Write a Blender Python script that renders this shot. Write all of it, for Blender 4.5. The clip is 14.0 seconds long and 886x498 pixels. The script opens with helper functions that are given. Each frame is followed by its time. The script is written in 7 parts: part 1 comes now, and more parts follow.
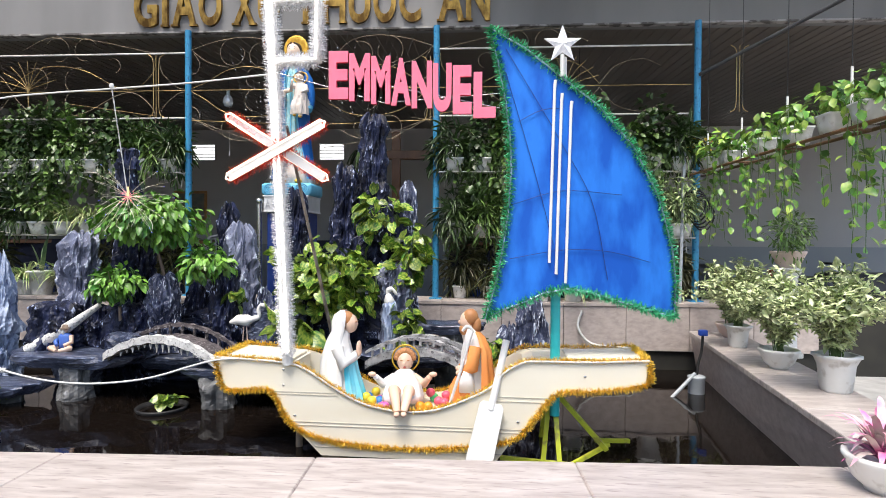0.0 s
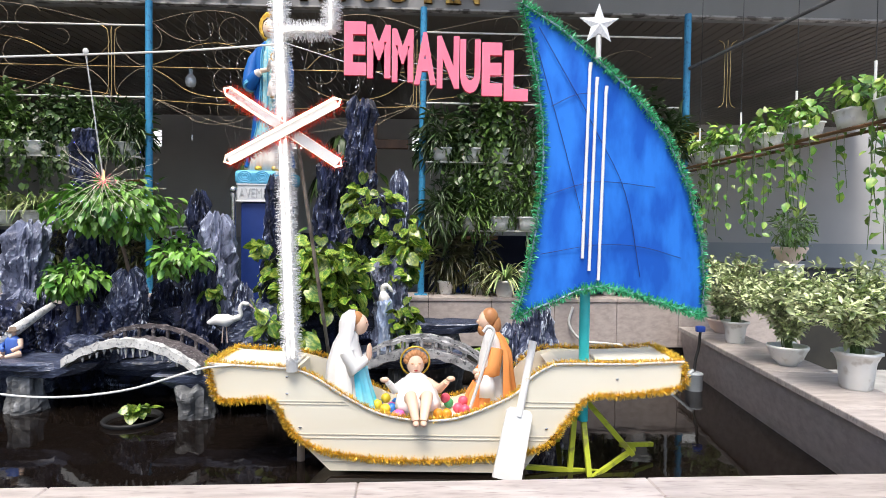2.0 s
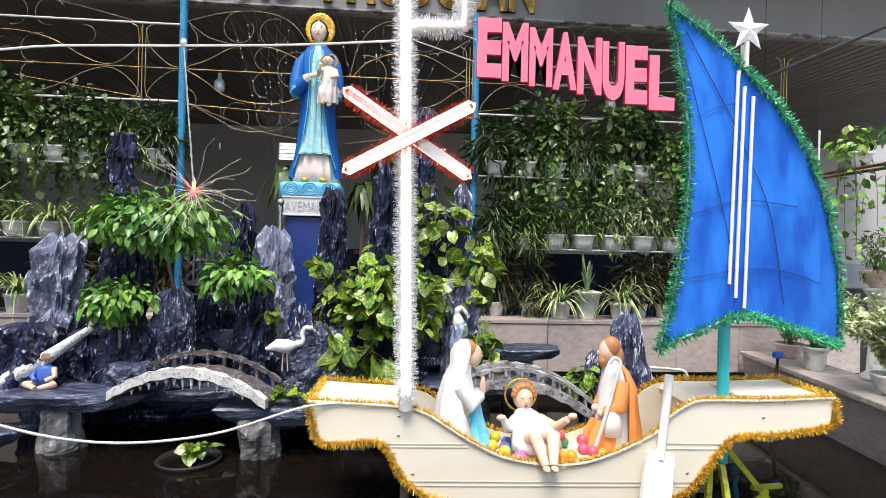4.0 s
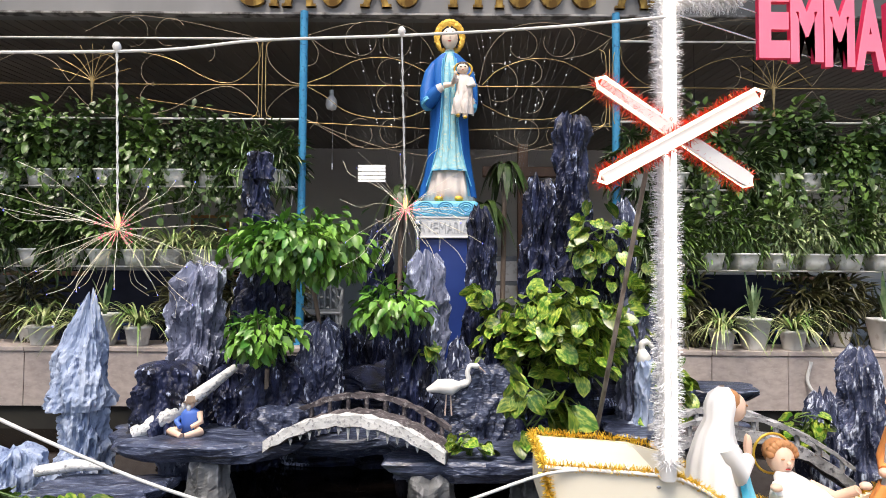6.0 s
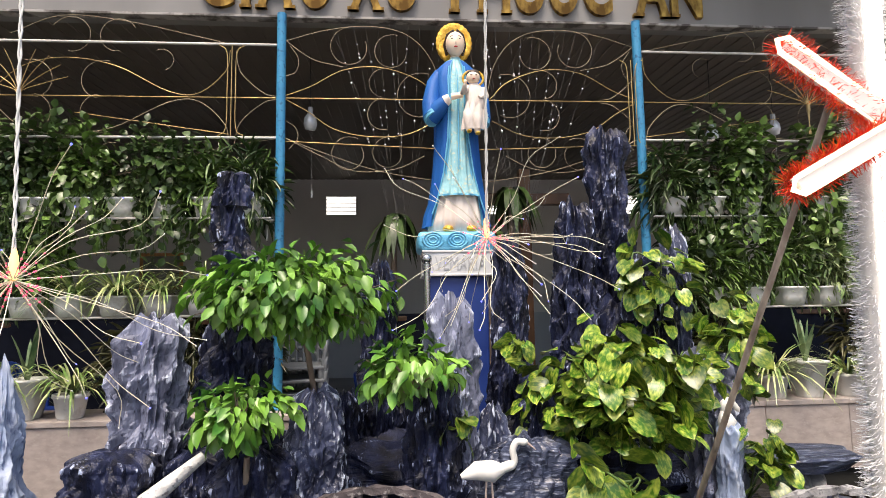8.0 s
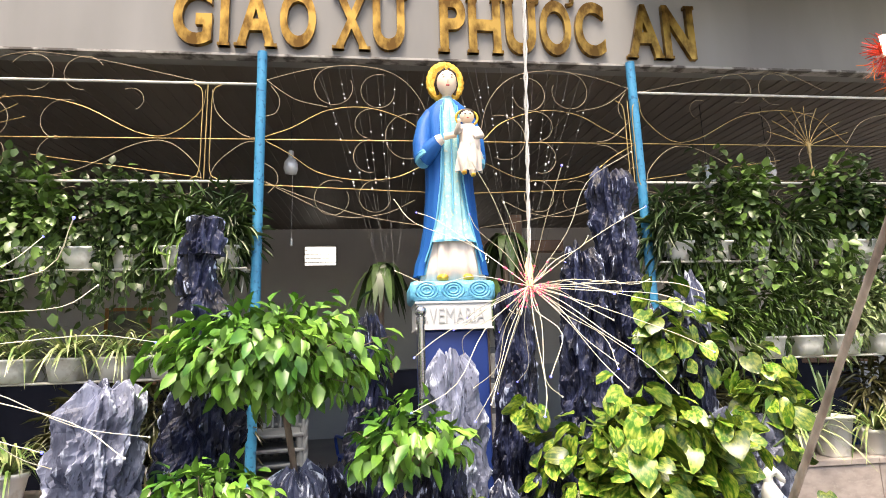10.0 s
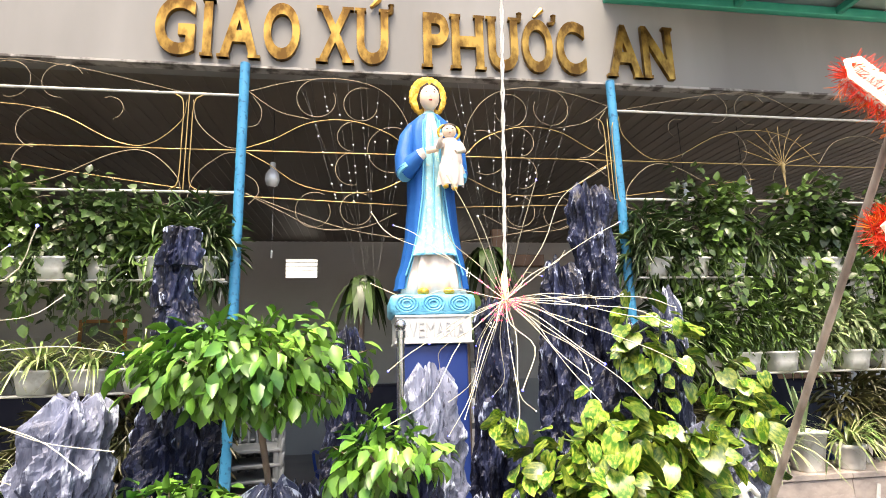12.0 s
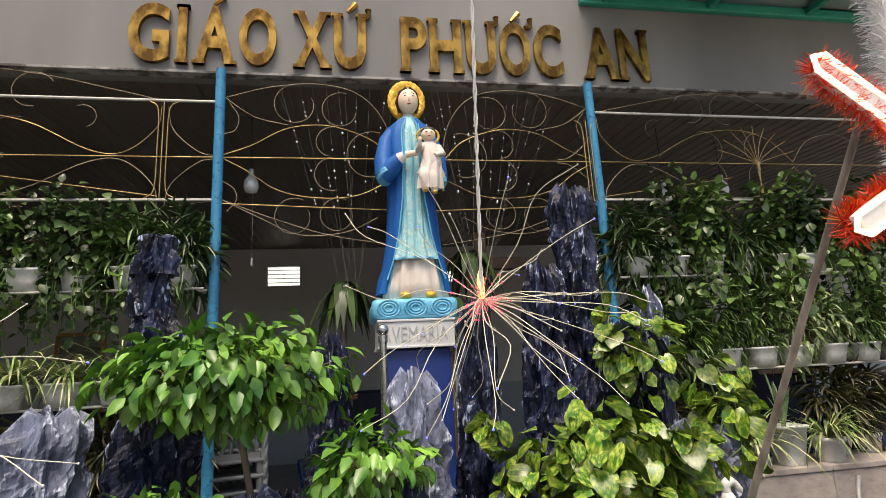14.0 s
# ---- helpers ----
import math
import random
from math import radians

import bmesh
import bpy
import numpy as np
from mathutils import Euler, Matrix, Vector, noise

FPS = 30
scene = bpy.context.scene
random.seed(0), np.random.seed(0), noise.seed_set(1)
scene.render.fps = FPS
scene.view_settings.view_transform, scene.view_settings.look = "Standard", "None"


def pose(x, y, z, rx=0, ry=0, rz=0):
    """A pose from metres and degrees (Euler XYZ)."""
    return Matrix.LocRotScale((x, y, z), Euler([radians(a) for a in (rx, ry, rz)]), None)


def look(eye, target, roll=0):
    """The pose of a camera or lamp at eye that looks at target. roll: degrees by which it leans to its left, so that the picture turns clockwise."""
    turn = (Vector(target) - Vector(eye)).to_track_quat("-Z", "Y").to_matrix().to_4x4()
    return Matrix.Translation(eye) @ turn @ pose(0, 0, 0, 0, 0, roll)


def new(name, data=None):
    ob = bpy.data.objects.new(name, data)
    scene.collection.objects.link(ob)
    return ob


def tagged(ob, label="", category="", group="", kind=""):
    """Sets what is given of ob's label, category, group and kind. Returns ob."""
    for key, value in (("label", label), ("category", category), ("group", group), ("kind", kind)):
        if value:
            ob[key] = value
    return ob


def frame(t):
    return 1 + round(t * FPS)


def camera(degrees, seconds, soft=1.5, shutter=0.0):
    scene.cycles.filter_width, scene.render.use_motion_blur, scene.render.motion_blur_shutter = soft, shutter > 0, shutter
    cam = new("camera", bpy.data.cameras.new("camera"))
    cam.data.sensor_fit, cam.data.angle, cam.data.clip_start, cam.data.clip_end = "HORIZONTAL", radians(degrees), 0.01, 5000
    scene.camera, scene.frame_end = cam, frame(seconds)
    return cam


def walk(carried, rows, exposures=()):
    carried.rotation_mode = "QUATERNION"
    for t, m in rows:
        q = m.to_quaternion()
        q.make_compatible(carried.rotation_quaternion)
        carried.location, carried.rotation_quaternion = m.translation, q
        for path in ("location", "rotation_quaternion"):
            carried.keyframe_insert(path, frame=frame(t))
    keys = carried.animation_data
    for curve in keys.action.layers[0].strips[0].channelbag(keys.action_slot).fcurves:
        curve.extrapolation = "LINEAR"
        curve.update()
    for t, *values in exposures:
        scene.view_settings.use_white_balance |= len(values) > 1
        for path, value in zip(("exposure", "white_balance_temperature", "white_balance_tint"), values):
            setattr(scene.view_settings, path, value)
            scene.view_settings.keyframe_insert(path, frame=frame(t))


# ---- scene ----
cam = camera(76.5, 14.0, soft=0.9)
METRES, EYE, TILT, LEAN, TURN = 3.5, 1.5, 0.0, 0.0, 4.1
PATH = [
    (0, (-0.007, -0.036, 1.326), (-0.138, 1.96, 1.292), 0.3),
    (0.5, (-0.109, 0.005, 1.327), (-0.212, 2.002, 1.293), 0.5),
    (1, (-0.234, 0.054, 1.318), (-0.249, 2.054, 1.276), 0.5),
    (1.5, (-0.333, 0.137, 1.307), (-0.319, 2.136, 1.255), 0.5),
    (2, (-0.441, 0.223, 1.319), (-0.376, 2.221, 1.265), 0.7),
    (2.2, (-0.489, 0.256, 1.322), (-0.403, 2.254, 1.267), 0.8),
    (4.3, (-1.3, 0.618, 1.342), (-1.137, 2.611, 1.353), 1.3),
    (4.5, (-1.368, 0.641, 1.345), (-1.22, 2.636, 1.363), 1.3),
    (5, (-1.569, 0.761, 1.332), (-1.476, 2.759, 1.37), 1.3),
    (5.5, (-1.76, 0.949, 1.344), (-1.723, 2.947, 1.412), 1.0),
    (6, (-1.968, 1.101, 1.353), (-1.968, 3.1, 1.423), 0.4),
    (6.5, (-2.118, 1.279, 1.34), (-2.135, 3.277, 1.416), -0.1),
    (7, (-2.192, 1.503, 1.374), (-2.205, 3.501, 1.462), -0.0),
    (7.5, (-2.29, 1.678, 1.397), (-2.195, 3.671, 1.534), -0.5),
    (8, (-2.321, 1.84, 1.419), (-2.171, 3.825, 1.609), -0.9),
    (8.5, (-2.358, 1.979, 1.429), (-2.181, 3.954, 1.692), -1.2),
    (8.7, (-2.373, 2.023, 1.454), (-2.18, 3.994, 1.732), -1.6),
    (11, (-2.397, 2.179, 1.455), (-2.146, 4.122, 1.856), -1.5),
    (11.5, (-2.384, 2.171, 1.455), (-2.118, 4.112, 1.858), -1.4),
    (12, (-2.382, 2.164, 1.453), (-2.092, 4.1, 1.865), -1.6),
    (12.5, (-2.368, 2.165, 1.455), (-2.065, 4.097, 1.873), -2.2),
    (13, (-2.37, 2.171, 1.45), (-2.046, 4.099, 1.874), -2.6),
    (13.5, (-2.369, 2.177, 1.445), (-2.032, 4.102, 1.871), -3.0),
    (14, (-2.364, 2.172, 1.445), (-2.018, 4.095, 1.872), -3.1),
]
EXPOSURES = [(0.0, 0.12, 6650, 9), (2.0, 0.12, 6650, 9), (5.0, 0.16, 6750, 10), (6.5, 0.15, 7150, 12), (8.5, 0.27, 7450, 13), (10.8, 1.05, 7850, 11), (11.3, 1.1, 7850, 11), (12.4, 0.92, 7850, 11), (13.0, 0.15, 7750, 11), (13.5, -0.27, 7700, 10), (14.0, -0.15, 7600, 10)]
walk(cam, [(t, look(eye, target, roll)) for t, eye, target, roll in PATH], EXPOSURES)

# ---- light ----
world = bpy.data.worlds.new("sky_world")
scene.world = world
world.use_nodes = True
_wn = world.node_tree.nodes
_sky = _wn.new("ShaderNodeTexSky")
_sky.sky_type = "NISHITA"
_sky.sun_disc = False
_sky.sun_elevation, _sky.sun_rotation = radians(68), radians(200)
_sky.air_density, _sky.dust_density = 1.0, 3.0
world.node_tree.links.new(_sky.outputs[0], _wn["Background"].inputs[0])
_wn["Background"].inputs[1].default_value = 0.24
sun_data = bpy.data.lights.new("sun", "SUN")
sun_data.energy, sun_data.angle, sun_data.color = 3.6, radians(25), (1.0, 0.96, 0.9)
sun = new("sun", sun_data)
sun.matrix_world = look((-2.5, -0.6, 12.0), (-0.8, 4.0, 1.0))


# ---- materials ----
def mat(name, c1, c2=None, scale=8.0, rough=0.6, metal=0.0, bump=0.0, fine=60.0, stretch=(1, 1, 1), emit=0.0, random_amount=0.0, island=False, thresh=(0.35, 0.65), spec=0.5, coat=0.0, c3=None, trans=0.0, c3at=(0.56, 0.66)):
    """A two-scale noise material between the colours c1 and c2, with speckles of c3."""
    m = bpy.data.materials.new(name)
    m.use_nodes = True
    nt = m.node_tree
    N, L = nt.nodes, nt.links
    b = N["Principled BSDF"]
    b.inputs["Roughness"].default_value, b.inputs["Metallic"].default_value = rough, metal
    b.inputs["Specular IOR Level"].default_value = spec
    b.inputs["Coat Weight"].default_value = coat
    b.inputs["Transmission Weight"].default_value = trans
    if c2 is None:
        c2 = tuple(v * 0.8 for v in c1)
    tc = N.new("ShaderNodeTexCoord")
    mp = N.new("ShaderNodeMapping")
    mp.inputs["Scale"].default_value = stretch
    L.new(tc.outputs["Object"], mp.inputs[0])
    n1 = N.new("ShaderNodeTexNoise")
    n1.inputs["Scale"].default_value, n1.inputs["Detail"].default_value = scale, 5.0
    L.new(mp.outputs[0], n1.inputs["Vector"])
    mr = N.new("ShaderNodeMapRange")
    mr.inputs[1].default_value, mr.inputs[2].default_value = thresh
    L.new(n1.outputs[0], mr.inputs[0])
    mx = N.new("ShaderNodeMix")
    mx.data_type = "RGBA"
    mx.inputs[6].default_value, mx.inputs[7].default_value = (*c1, 1), (*c2, 1)
    L.new(mr.outputs[0], mx.inputs[0])
    out = mx.outputs[2]
    n2 = N.new("ShaderNodeTexNoise")
    n2.inputs["Scale"].default_value, n2.inputs["Detail"].default_value = fine, 3.0
    L.new(mp.outputs[0], n2.inputs["Vector"])
    if c3 is not None:
        m3 = N.new("ShaderNodeMapRange")
        m3.inputs[1].default_value, m3.inputs[2].default_value = c3at
        L.new(n2.outputs[0], m3.inputs[0])
        x3 = N.new("ShaderNodeMix")
        x3.data_type = "RGBA"
        L.new(m3.outputs[0], x3.inputs[0])
        L.new(out, x3.inputs[6])
        x3.inputs[7].default_value = (*c3, 1)
        out = x3.outputs[2]
    if random_amount:
        if island:
            rnd = N.new("ShaderNodeNewGeometry").outputs["Random Per Island"]
        else:
            rnd = N.new("ShaderNodeObjectInfo").outputs["Random"]
        r = N.new("ShaderNodeMapRange")
        r.inputs[3].default_value, r.inputs[4].default_value = 1 - random_amount, 1 + random_amount
        L.new(rnd, r.inputs[0])
        h = N.new("ShaderNodeHueSaturation")
        L.new(r.outputs[0], h.inputs["Value"])
        L.new(out, h.inputs["Color"])
        out = h.outputs[0]
    L.new(out, b.inputs["Base Color"])
    if emit:
        L.new(out, b.inputs["Emission Color"])
        b.inputs["Emission Strength"].default_value = emit
    if bump:
        bp = N.new("ShaderNodeBump")
        bp.inputs["Strength"].default_value, bp.inputs["Distance"].default_value = bump, 0.01
        add = N.new("ShaderNodeMath")
        L.new(n1.outputs[0], add.inputs[0])
        L.new(n2.outputs[0], add.inputs[1])
        L.new(add.outputs[0], bp.inputs["Height"])
        L.new(bp.outputs[0], b.inputs["Normal"])
    return m


M_GRANITE = mat("pink_granite", (0.36, 0.31, 0.29), (0.54, 0.485, 0.455), 13, 0.38, fine=34, c3=(0.27, 0.225, 0.21), random_amount=0.05, thresh=(0.32, 0.68), stretch=(0.35, 1.9, 1.0), c3at=(0.55, 0.75))
M_GRANITE_WALL = mat("pink_granite_face", (0.40, 0.335, 0.31), (0.54, 0.47, 0.435), 16, 0.4, fine=34, c3=(0.52, 0.46, 0.43), random_amount=0.05, thresh=(0.32, 0.68), stretch=(0.8, 0.8, 1.4), c3at=(0.54, 0.72))
M_GROUT = mat("grout", (0.70, 0.62, 0.57), rough=0.9)
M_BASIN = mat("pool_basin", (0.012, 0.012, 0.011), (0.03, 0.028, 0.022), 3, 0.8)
M_PAVE = mat("paving", (0.28, 0.26, 0.24), (0.38, 0.35, 0.32), 2, 0.8, bump=0.2)
M_FLOOR = mat("hall_floor", (0.17, 0.17, 0.18), (0.24, 0.24, 0.24), 1.2, 0.5, fine=25)
M_TILE = mat("pale_yard_tile", (0.34, 0.335, 0.33), (0.48, 0.475, 0.465), 6, 0.5, fine=25)
M_WALL = mat("grey_wall_paint", (0.46, 0.455, 0.455), (0.52, 0.515, 0.51), 0.7, 0.85)
M_DADO = mat("blue_grey_dado", (0.30, 0.33, 0.36), (0.35, 0.37, 0.39), 1.0, 0.7)
M_CEIL = mat("metal_sheet_ceiling", (0.125, 0.103, 0.083), (0.165, 0.139, 0.115), 1.3, 0.6, stretch=(1, 0.2, 1))
M_FASCIA = mat("fascia_paint", (0.18, 0.176, 0.174), (0.25, 0.245, 0.242), 1.1, 0.8, bump=0.05, fine=12, stretch=(1, 1, 0.25))
M_FASCIA_EDGE = mat("dirty_concrete_edge", (0.10, 0.09, 0.085), (0.36, 0.34, 0.33), 9, 0.95, thresh=(0.4, 0.55))
# dark brown streaks paint the letters' reflections into the gold colour
M_GOLD = mat("gold_letter_streaked_reflections", (0.46, 0.27, 0.065), (0.12, 0.06, 0.015), 5.0, 0.28, 0.9, stretch=(2.2, 1, 1.2), thresh=(0.4, 0.6))
M_GOLD_WIRE = mat("gold_wire", (0.60, 0.42, 0.17), (0.30, 0.21, 0.10), 4, 0.36, 0.6)
M_TAN_WIRE = mat("dull_tan_wire", (0.42, 0.34, 0.23), (0.24, 0.19, 0.13), 4, 0.5, 0.2)
M_POST = mat("blue_post_paint", (0.03, 0.22, 0.42), (0.05, 0.30, 0.52), 5, 0.35, bump=0.05, c3=(0.02, 0.13, 0.26), fine=30)
M_RAIL = mat("white_rail", (0.72, 0.70, 0.66), (0.5, 0.48, 0.45), 8, 0.4)
M_GREEN_STEEL = mat("green_awning_steel", (0.02, 0.28, 0.20), (0.03, 0.35, 0.25), 6, 0.4)
M_AWNING = mat("awning_sheet", (0.5, 0.52, 0.5), (0.58, 0.6, 0.58), 2, 0.6)
M_ROCK = mat("dark_painted_rock", (0.004, 0.005, 0.014), (0.028, 0.037, 0.095), 8, 0.42, bump=0.7, fine=60, c3=(0.05, 0.065, 0.14), stretch=(1.5, 1.5, 0.6), thresh=(0.42, 0.7), c3at=(0.62, 0.72), spec=0.35)
M_ROCK_GREY = mat("grey_painted_rock", (0.012, 0.016, 0.042), (0.09, 0.11, 0.20), 7, 0.45, bump=0.7, fine=50, c3=(0.30, 0.31, 0.37), stretch=(1.4, 1.4, 0.7), thresh=(0.38, 0.68), c3at=(0.60, 0.7))
M_ROCK_BLUE = mat("pale_blue_painted_rock", (0.24, 0.31, 0.47), (0.40, 0.47, 0.62), 6, 0.6, bump=0.9, fine=26, c3=(0.12, 0.16, 0.28), stretch=(1.6, 1.6, 0.5))
M_ROCK_PALE = mat("pale_lavender_painted_rock", (0.05, 0.058, 0.10), (0.24, 0.265, 0.38), 7, 0.5, bump=0.7, fine=50, c3=(0.03, 0.032, 0.06), stretch=(1.6, 1.6, 0.5), thresh=(0.36, 0.64), c3at=(0.60, 0.7))
M_SLAB = mat("wet_dark_slab", (0.016, 0.020, 0.040), (0.075, 0.092, 0.155), 8, 0.28, bump=0.8, fine=34, c3=(0.19, 0.22, 0.31), stretch=(0.5, 1.6, 2.5))
M_PIER = mat("grey_stone_pier", (0.07, 0.072, 0.075), (0.19, 0.195, 0.20), 9, 0.7, bump=0.7, fine=30)
M_WHITE_STONE = mat("white_painted_cement", (0.55, 0.55, 0.54), (0.76, 0.76, 0.75), 12, 0.6, bump=0.7, fine=50, c3=(0.3, 0.3, 0.31))
M_GREY_STONE = mat("pale_grey_cement", (0.22, 0.22, 0.225), (0.50, 0.50, 0.51), 14, 0.65, bump=0.7, fine=45, c3=(0.12, 0.12, 0.13))
M_DARK_STONE = mat("brown_black_cement", (0.035, 0.03, 0.034), (0.12, 0.10, 0.105), 14, 0.6, bump=0.9, fine=45, c3=(0.26, 0.24, 0.24))
M_CREAM = mat("cream_board", (0.82, 0.75, 0.60), (0.86, 0.81, 0.68), 2.2, 0.5, stretch=(0.4, 1, 2))
M_SEAM = mat("cream_board_seam", (0.56, 0.51, 0.42), rough=0.7)
M_WHITE = mat("white_paint", (0.80, 0.79, 0.77), (0.74, 0.73, 0.71), 6, 0.5)
M_WHITE_CLOTH = mat("white_robe", (0.82, 0.81, 0.79), (0.74, 0.73, 0.73), 5, 0.6)
M_TINSEL_W = mat("white_tinsel", (0.88, 0.88, 0.90), (0.78, 0.78, 0.8), 40, 0.45, 0.0, random_amount=0.12, island=True)
M_TINSEL_R = mat("red_tinsel", (0.85, 0.09, 0.04), (0.70, 0.04, 0.02), 40, 0.3, 0.2, random_amount=0.3, island=True)
M_TINSEL_O = mat("orange_tinsel", (0.85, 0.25, 0.03), (0.7, 0.15, 0.02), 40, 0.3, 0.2, random_amount=0.3, island=True)
M_TINSEL_G = mat("gold_tinsel", (0.92, 0.64, 0.09), (0.72, 0.46, 0.05), 40, 0.3, 0.3, random_amount=0.35, island=True)
M_TINSEL_GREEN = mat("green_tinsel", (0.03, 0.38, 0.15), (0.10, 0.52, 0.26), 30, 0.35, 0.15, random_amount=0.4, island=True)
M_SAIL = mat("royal_blue_sail", (0.006, 0.095, 0.50), (0.02, 0.19, 0.72), 3.6, 0.6, fine=9, stretch=(1.8, 1, 0.7), spec=0.25, thresh=(0.42, 0.62))
M_SAIL_EDGE = mat("sail_edge_tube", (0.42, 0.52, 0.75), rough=0.4)
M_LINE = mat("dark_crease", (0.01, 0.04, 0.2), rough=0.6)
M_TEAL = mat("teal_post_paint", (0.02, 0.42, 0.45), (0.03, 0.5, 0.52), 7, 0.4)
M_LIME = mat("lime_steel", (0.55, 0.62, 0.05), (0.45, 0.5, 0.04), 8, 0.45, c3=(0.3, 0.3, 0.06), fine=20)
M_PINK = mat("pink_foam_letter", (0.86, 0.22, 0.32), (0.80, 0.15, 0.25), 4, 0.6)
M_PINK_EDGE = mat("pink_foam_edge", (0.80, 0.02, 0.10), rough=0.5)
M_SILVER = mat("silver_glitter", (0.82, 0.83, 0.86), (0.62, 0.64, 0.68), 60, 0.45, 0.1)
M_STEEL = mat("stainless_steel", (0.62, 0.63, 0.65), (0.5, 0.51, 0.53), 3, 0.22, 0.9)
M_LEDTUBE = mat("lit_led_tube", (1.0, 0.95, 0.92), rough=0.4, emit=3.0)
M_LEDWARM = mat("lit_warm_led_tube", (1.0, 0.80, 0.62), rough=0.4, emit=2.2)
M_BULB = mat("warm_lamp_bulb", (1.0, 0.62, 0.25), rough=0.3, emit=1.6)
M_BLUELED = mat("blue_led", (0.12, 0.14, 1.0), rough=0.3, emit=2.5)
M_REDLED = mat("red_led", (1.0, 0.10, 0.20), rough=0.3, emit=1.2)
M_CABLE = mat("white_cable", (0.72, 0.72, 0.70), (0.6, 0.6, 0.58), 10, 0.5)
M_STRAW = mat("straw_wire", (0.86, 0.83, 0.70), (0.76, 0.68, 0.48), 10, 0.5)
M_BARK = mat("bark", (0.14, 0.10, 0.075), (0.26, 0.20, 0.155), 14, 0.85, bump=0.8, fine=60, stretch=(1, 1, 0.3))
M_POLE = mat("weathered_pole", (0.20, 0.16, 0.135), (0.42, 0.36, 0.31), 16, 0.8, bump=0.6, fine=50, stretch=(1, 1, 0.25))
M_SKIN = mat("painted_skin", (0.72, 0.48, 0.35), (0.78, 0.55, 0.42), 5, 0.5)
M_SKIN_PALE = mat("pale_painted_skin", (0.86, 0.64, 0.48), (0.88, 0.69, 0.54), 5, 0.45)
M_HAIR = mat("dark_brown_hair_paint", (0.035, 0.02, 0.012), (0.06, 0.035, 0.02), 15, 0.5)
M_HAIR_L = mat("auburn_hair_paint", (0.42, 0.18, 0.07), (0.52, 0.25, 0.1), 18, 0.5)
M_ROBE_BLUE = mat("deep_blue_mantle", (0.006, 0.085, 0.33), (0.010, 0.13, 0.44), 4, 0.55, spec=0.3, bump=0.2, stretch=(2, 2, 0.5))
M_ROBE_CYAN = mat("pale_cyan_tunic", (0.24, 0.52, 0.58), (0.34, 0.62, 0.66), 20, 0.5, bump=0.6, fine=45, c3=(0.55, 0.62, 0.5))
M_SKY_BLUE = mat("sky_blue_paint", (0.10, 0.42, 0.66), (0.16, 0.52, 0.74), 8, 0.45, bump=0.4)
M_ROBE_WHITE = mat("pinkish_white_robe", (0.68, 0.58, 0.52), (0.78, 0.70, 0.64), 6, 0.5, bump=0.3, stretch=(3, 3, 0.4))
M_HALO = mat("gilded_halo", (0.66, 0.34, 0.03), (0.85, 0.55, 0.09), 26, 0.4, 0.35, bump=0.9, fine=60)
M_CYAN = mat("turquoise_paint", (0.02, 0.50, 0.72), (0.35, 0.75, 0.85), 5, 0.5)
M_ORANGE = mat("orange_robe", (0.90, 0.36, 0.11), (0.84, 0.28, 0.07), 5, 0.5)
M_PED_BLUE = mat("navy_pedestal", (0.012, 0.035, 0.19), (0.018, 0.05, 0.24), 4, 0.4)
M_PED_PANEL = mat("pale_grey_panel", (0.60, 0.61, 0.62), (0.68, 0.69, 0.70), 10, 0.6)
M_ENGRAVE = mat("engraved_grey", (0.50, 0.51, 0.53), rough=0.7)
M_POT = mat("white_plastic_pot", (0.74, 0.74, 0.72), (0.66, 0.66, 0.63), 7, 0.5, c3=(0.52, 0.5, 0.46), fine=14)
M_POT_PINK = mat("pale_terracotta_pot", (0.62, 0.47, 0.41), (0.70, 0.57, 0.51), 7, 0.65)
LEAF = dict(random_amount=0.45, island=True, rough=0.36, spec=0.5)
M_LEAF = mat("ficus_leaf", (0.038, 0.145, 0.020), (0.19, 0.38, 0.055), 6.0, fine=60, **LEAF)
M_LEAF_DARK = mat("dark_leaf", (0.028, 0.06, 0.016), (0.07, 0.12, 0.03), 3.0, **LEAF)
M_LEAF_MID = mat("green_leaf", (0.065, 0.13, 0.025), (0.13, 0.22, 0.05), 3.0, **LEAF)
M_LEAF_OLIVE = mat("olive_leaf", (0.045, 0.050, 0.018), (0.13, 0.12, 0.05), 4.0, **LEAF)
M_LEAF_VAR = mat("variegated_leaf", (0.14, 0.26, 0.07), (0.50, 0.56, 0.30), 30, **LEAF)
M_LEAF_PALE = mat("pale_variegated_leaf", (0.30, 0.40, 0.15), (0.70, 0.73, 0.46), 22, **LEAF)
M_POTHOS_ISL = mat("pothos_vine_leaf", (0.09, 0.24, 0.03), (0.36, 0.46, 0.09), 14, thresh=(0.45, 0.7), **LEAF)
M_SPIDER = mat("spider_plant_blade", (0.13, 0.24, 0.06), (0.52, 0.54, 0.27), 9, thresh=(0.42, 0.62), **LEAF)
M_SANSE = mat("snake_plant_blade", (0.05, 0.12, 0.05), (0.2, 0.26, 0.13), 16, **LEAF)
M_RHOEO = mat("pink_purple_blade", (0.62, 0.16, 0.36), (0.66, 0.55, 0.50), 10, thresh=(0.4, 0.6), **LEAF)
M_STEM = mat("green_stem", (0.10, 0.17, 0.05), rough=0.6)
M_CHAIR_BLUE = mat("blue_plastic_chair", (0.012, 0.06, 0.40), (0.018, 0.08, 0.46), 4, 0.4)
M_CHAIR_GREY = mat("grey_plastic_chair", (0.15, 0.17, 0.19), (0.21, 0.23, 0.25), 5, 0.5)
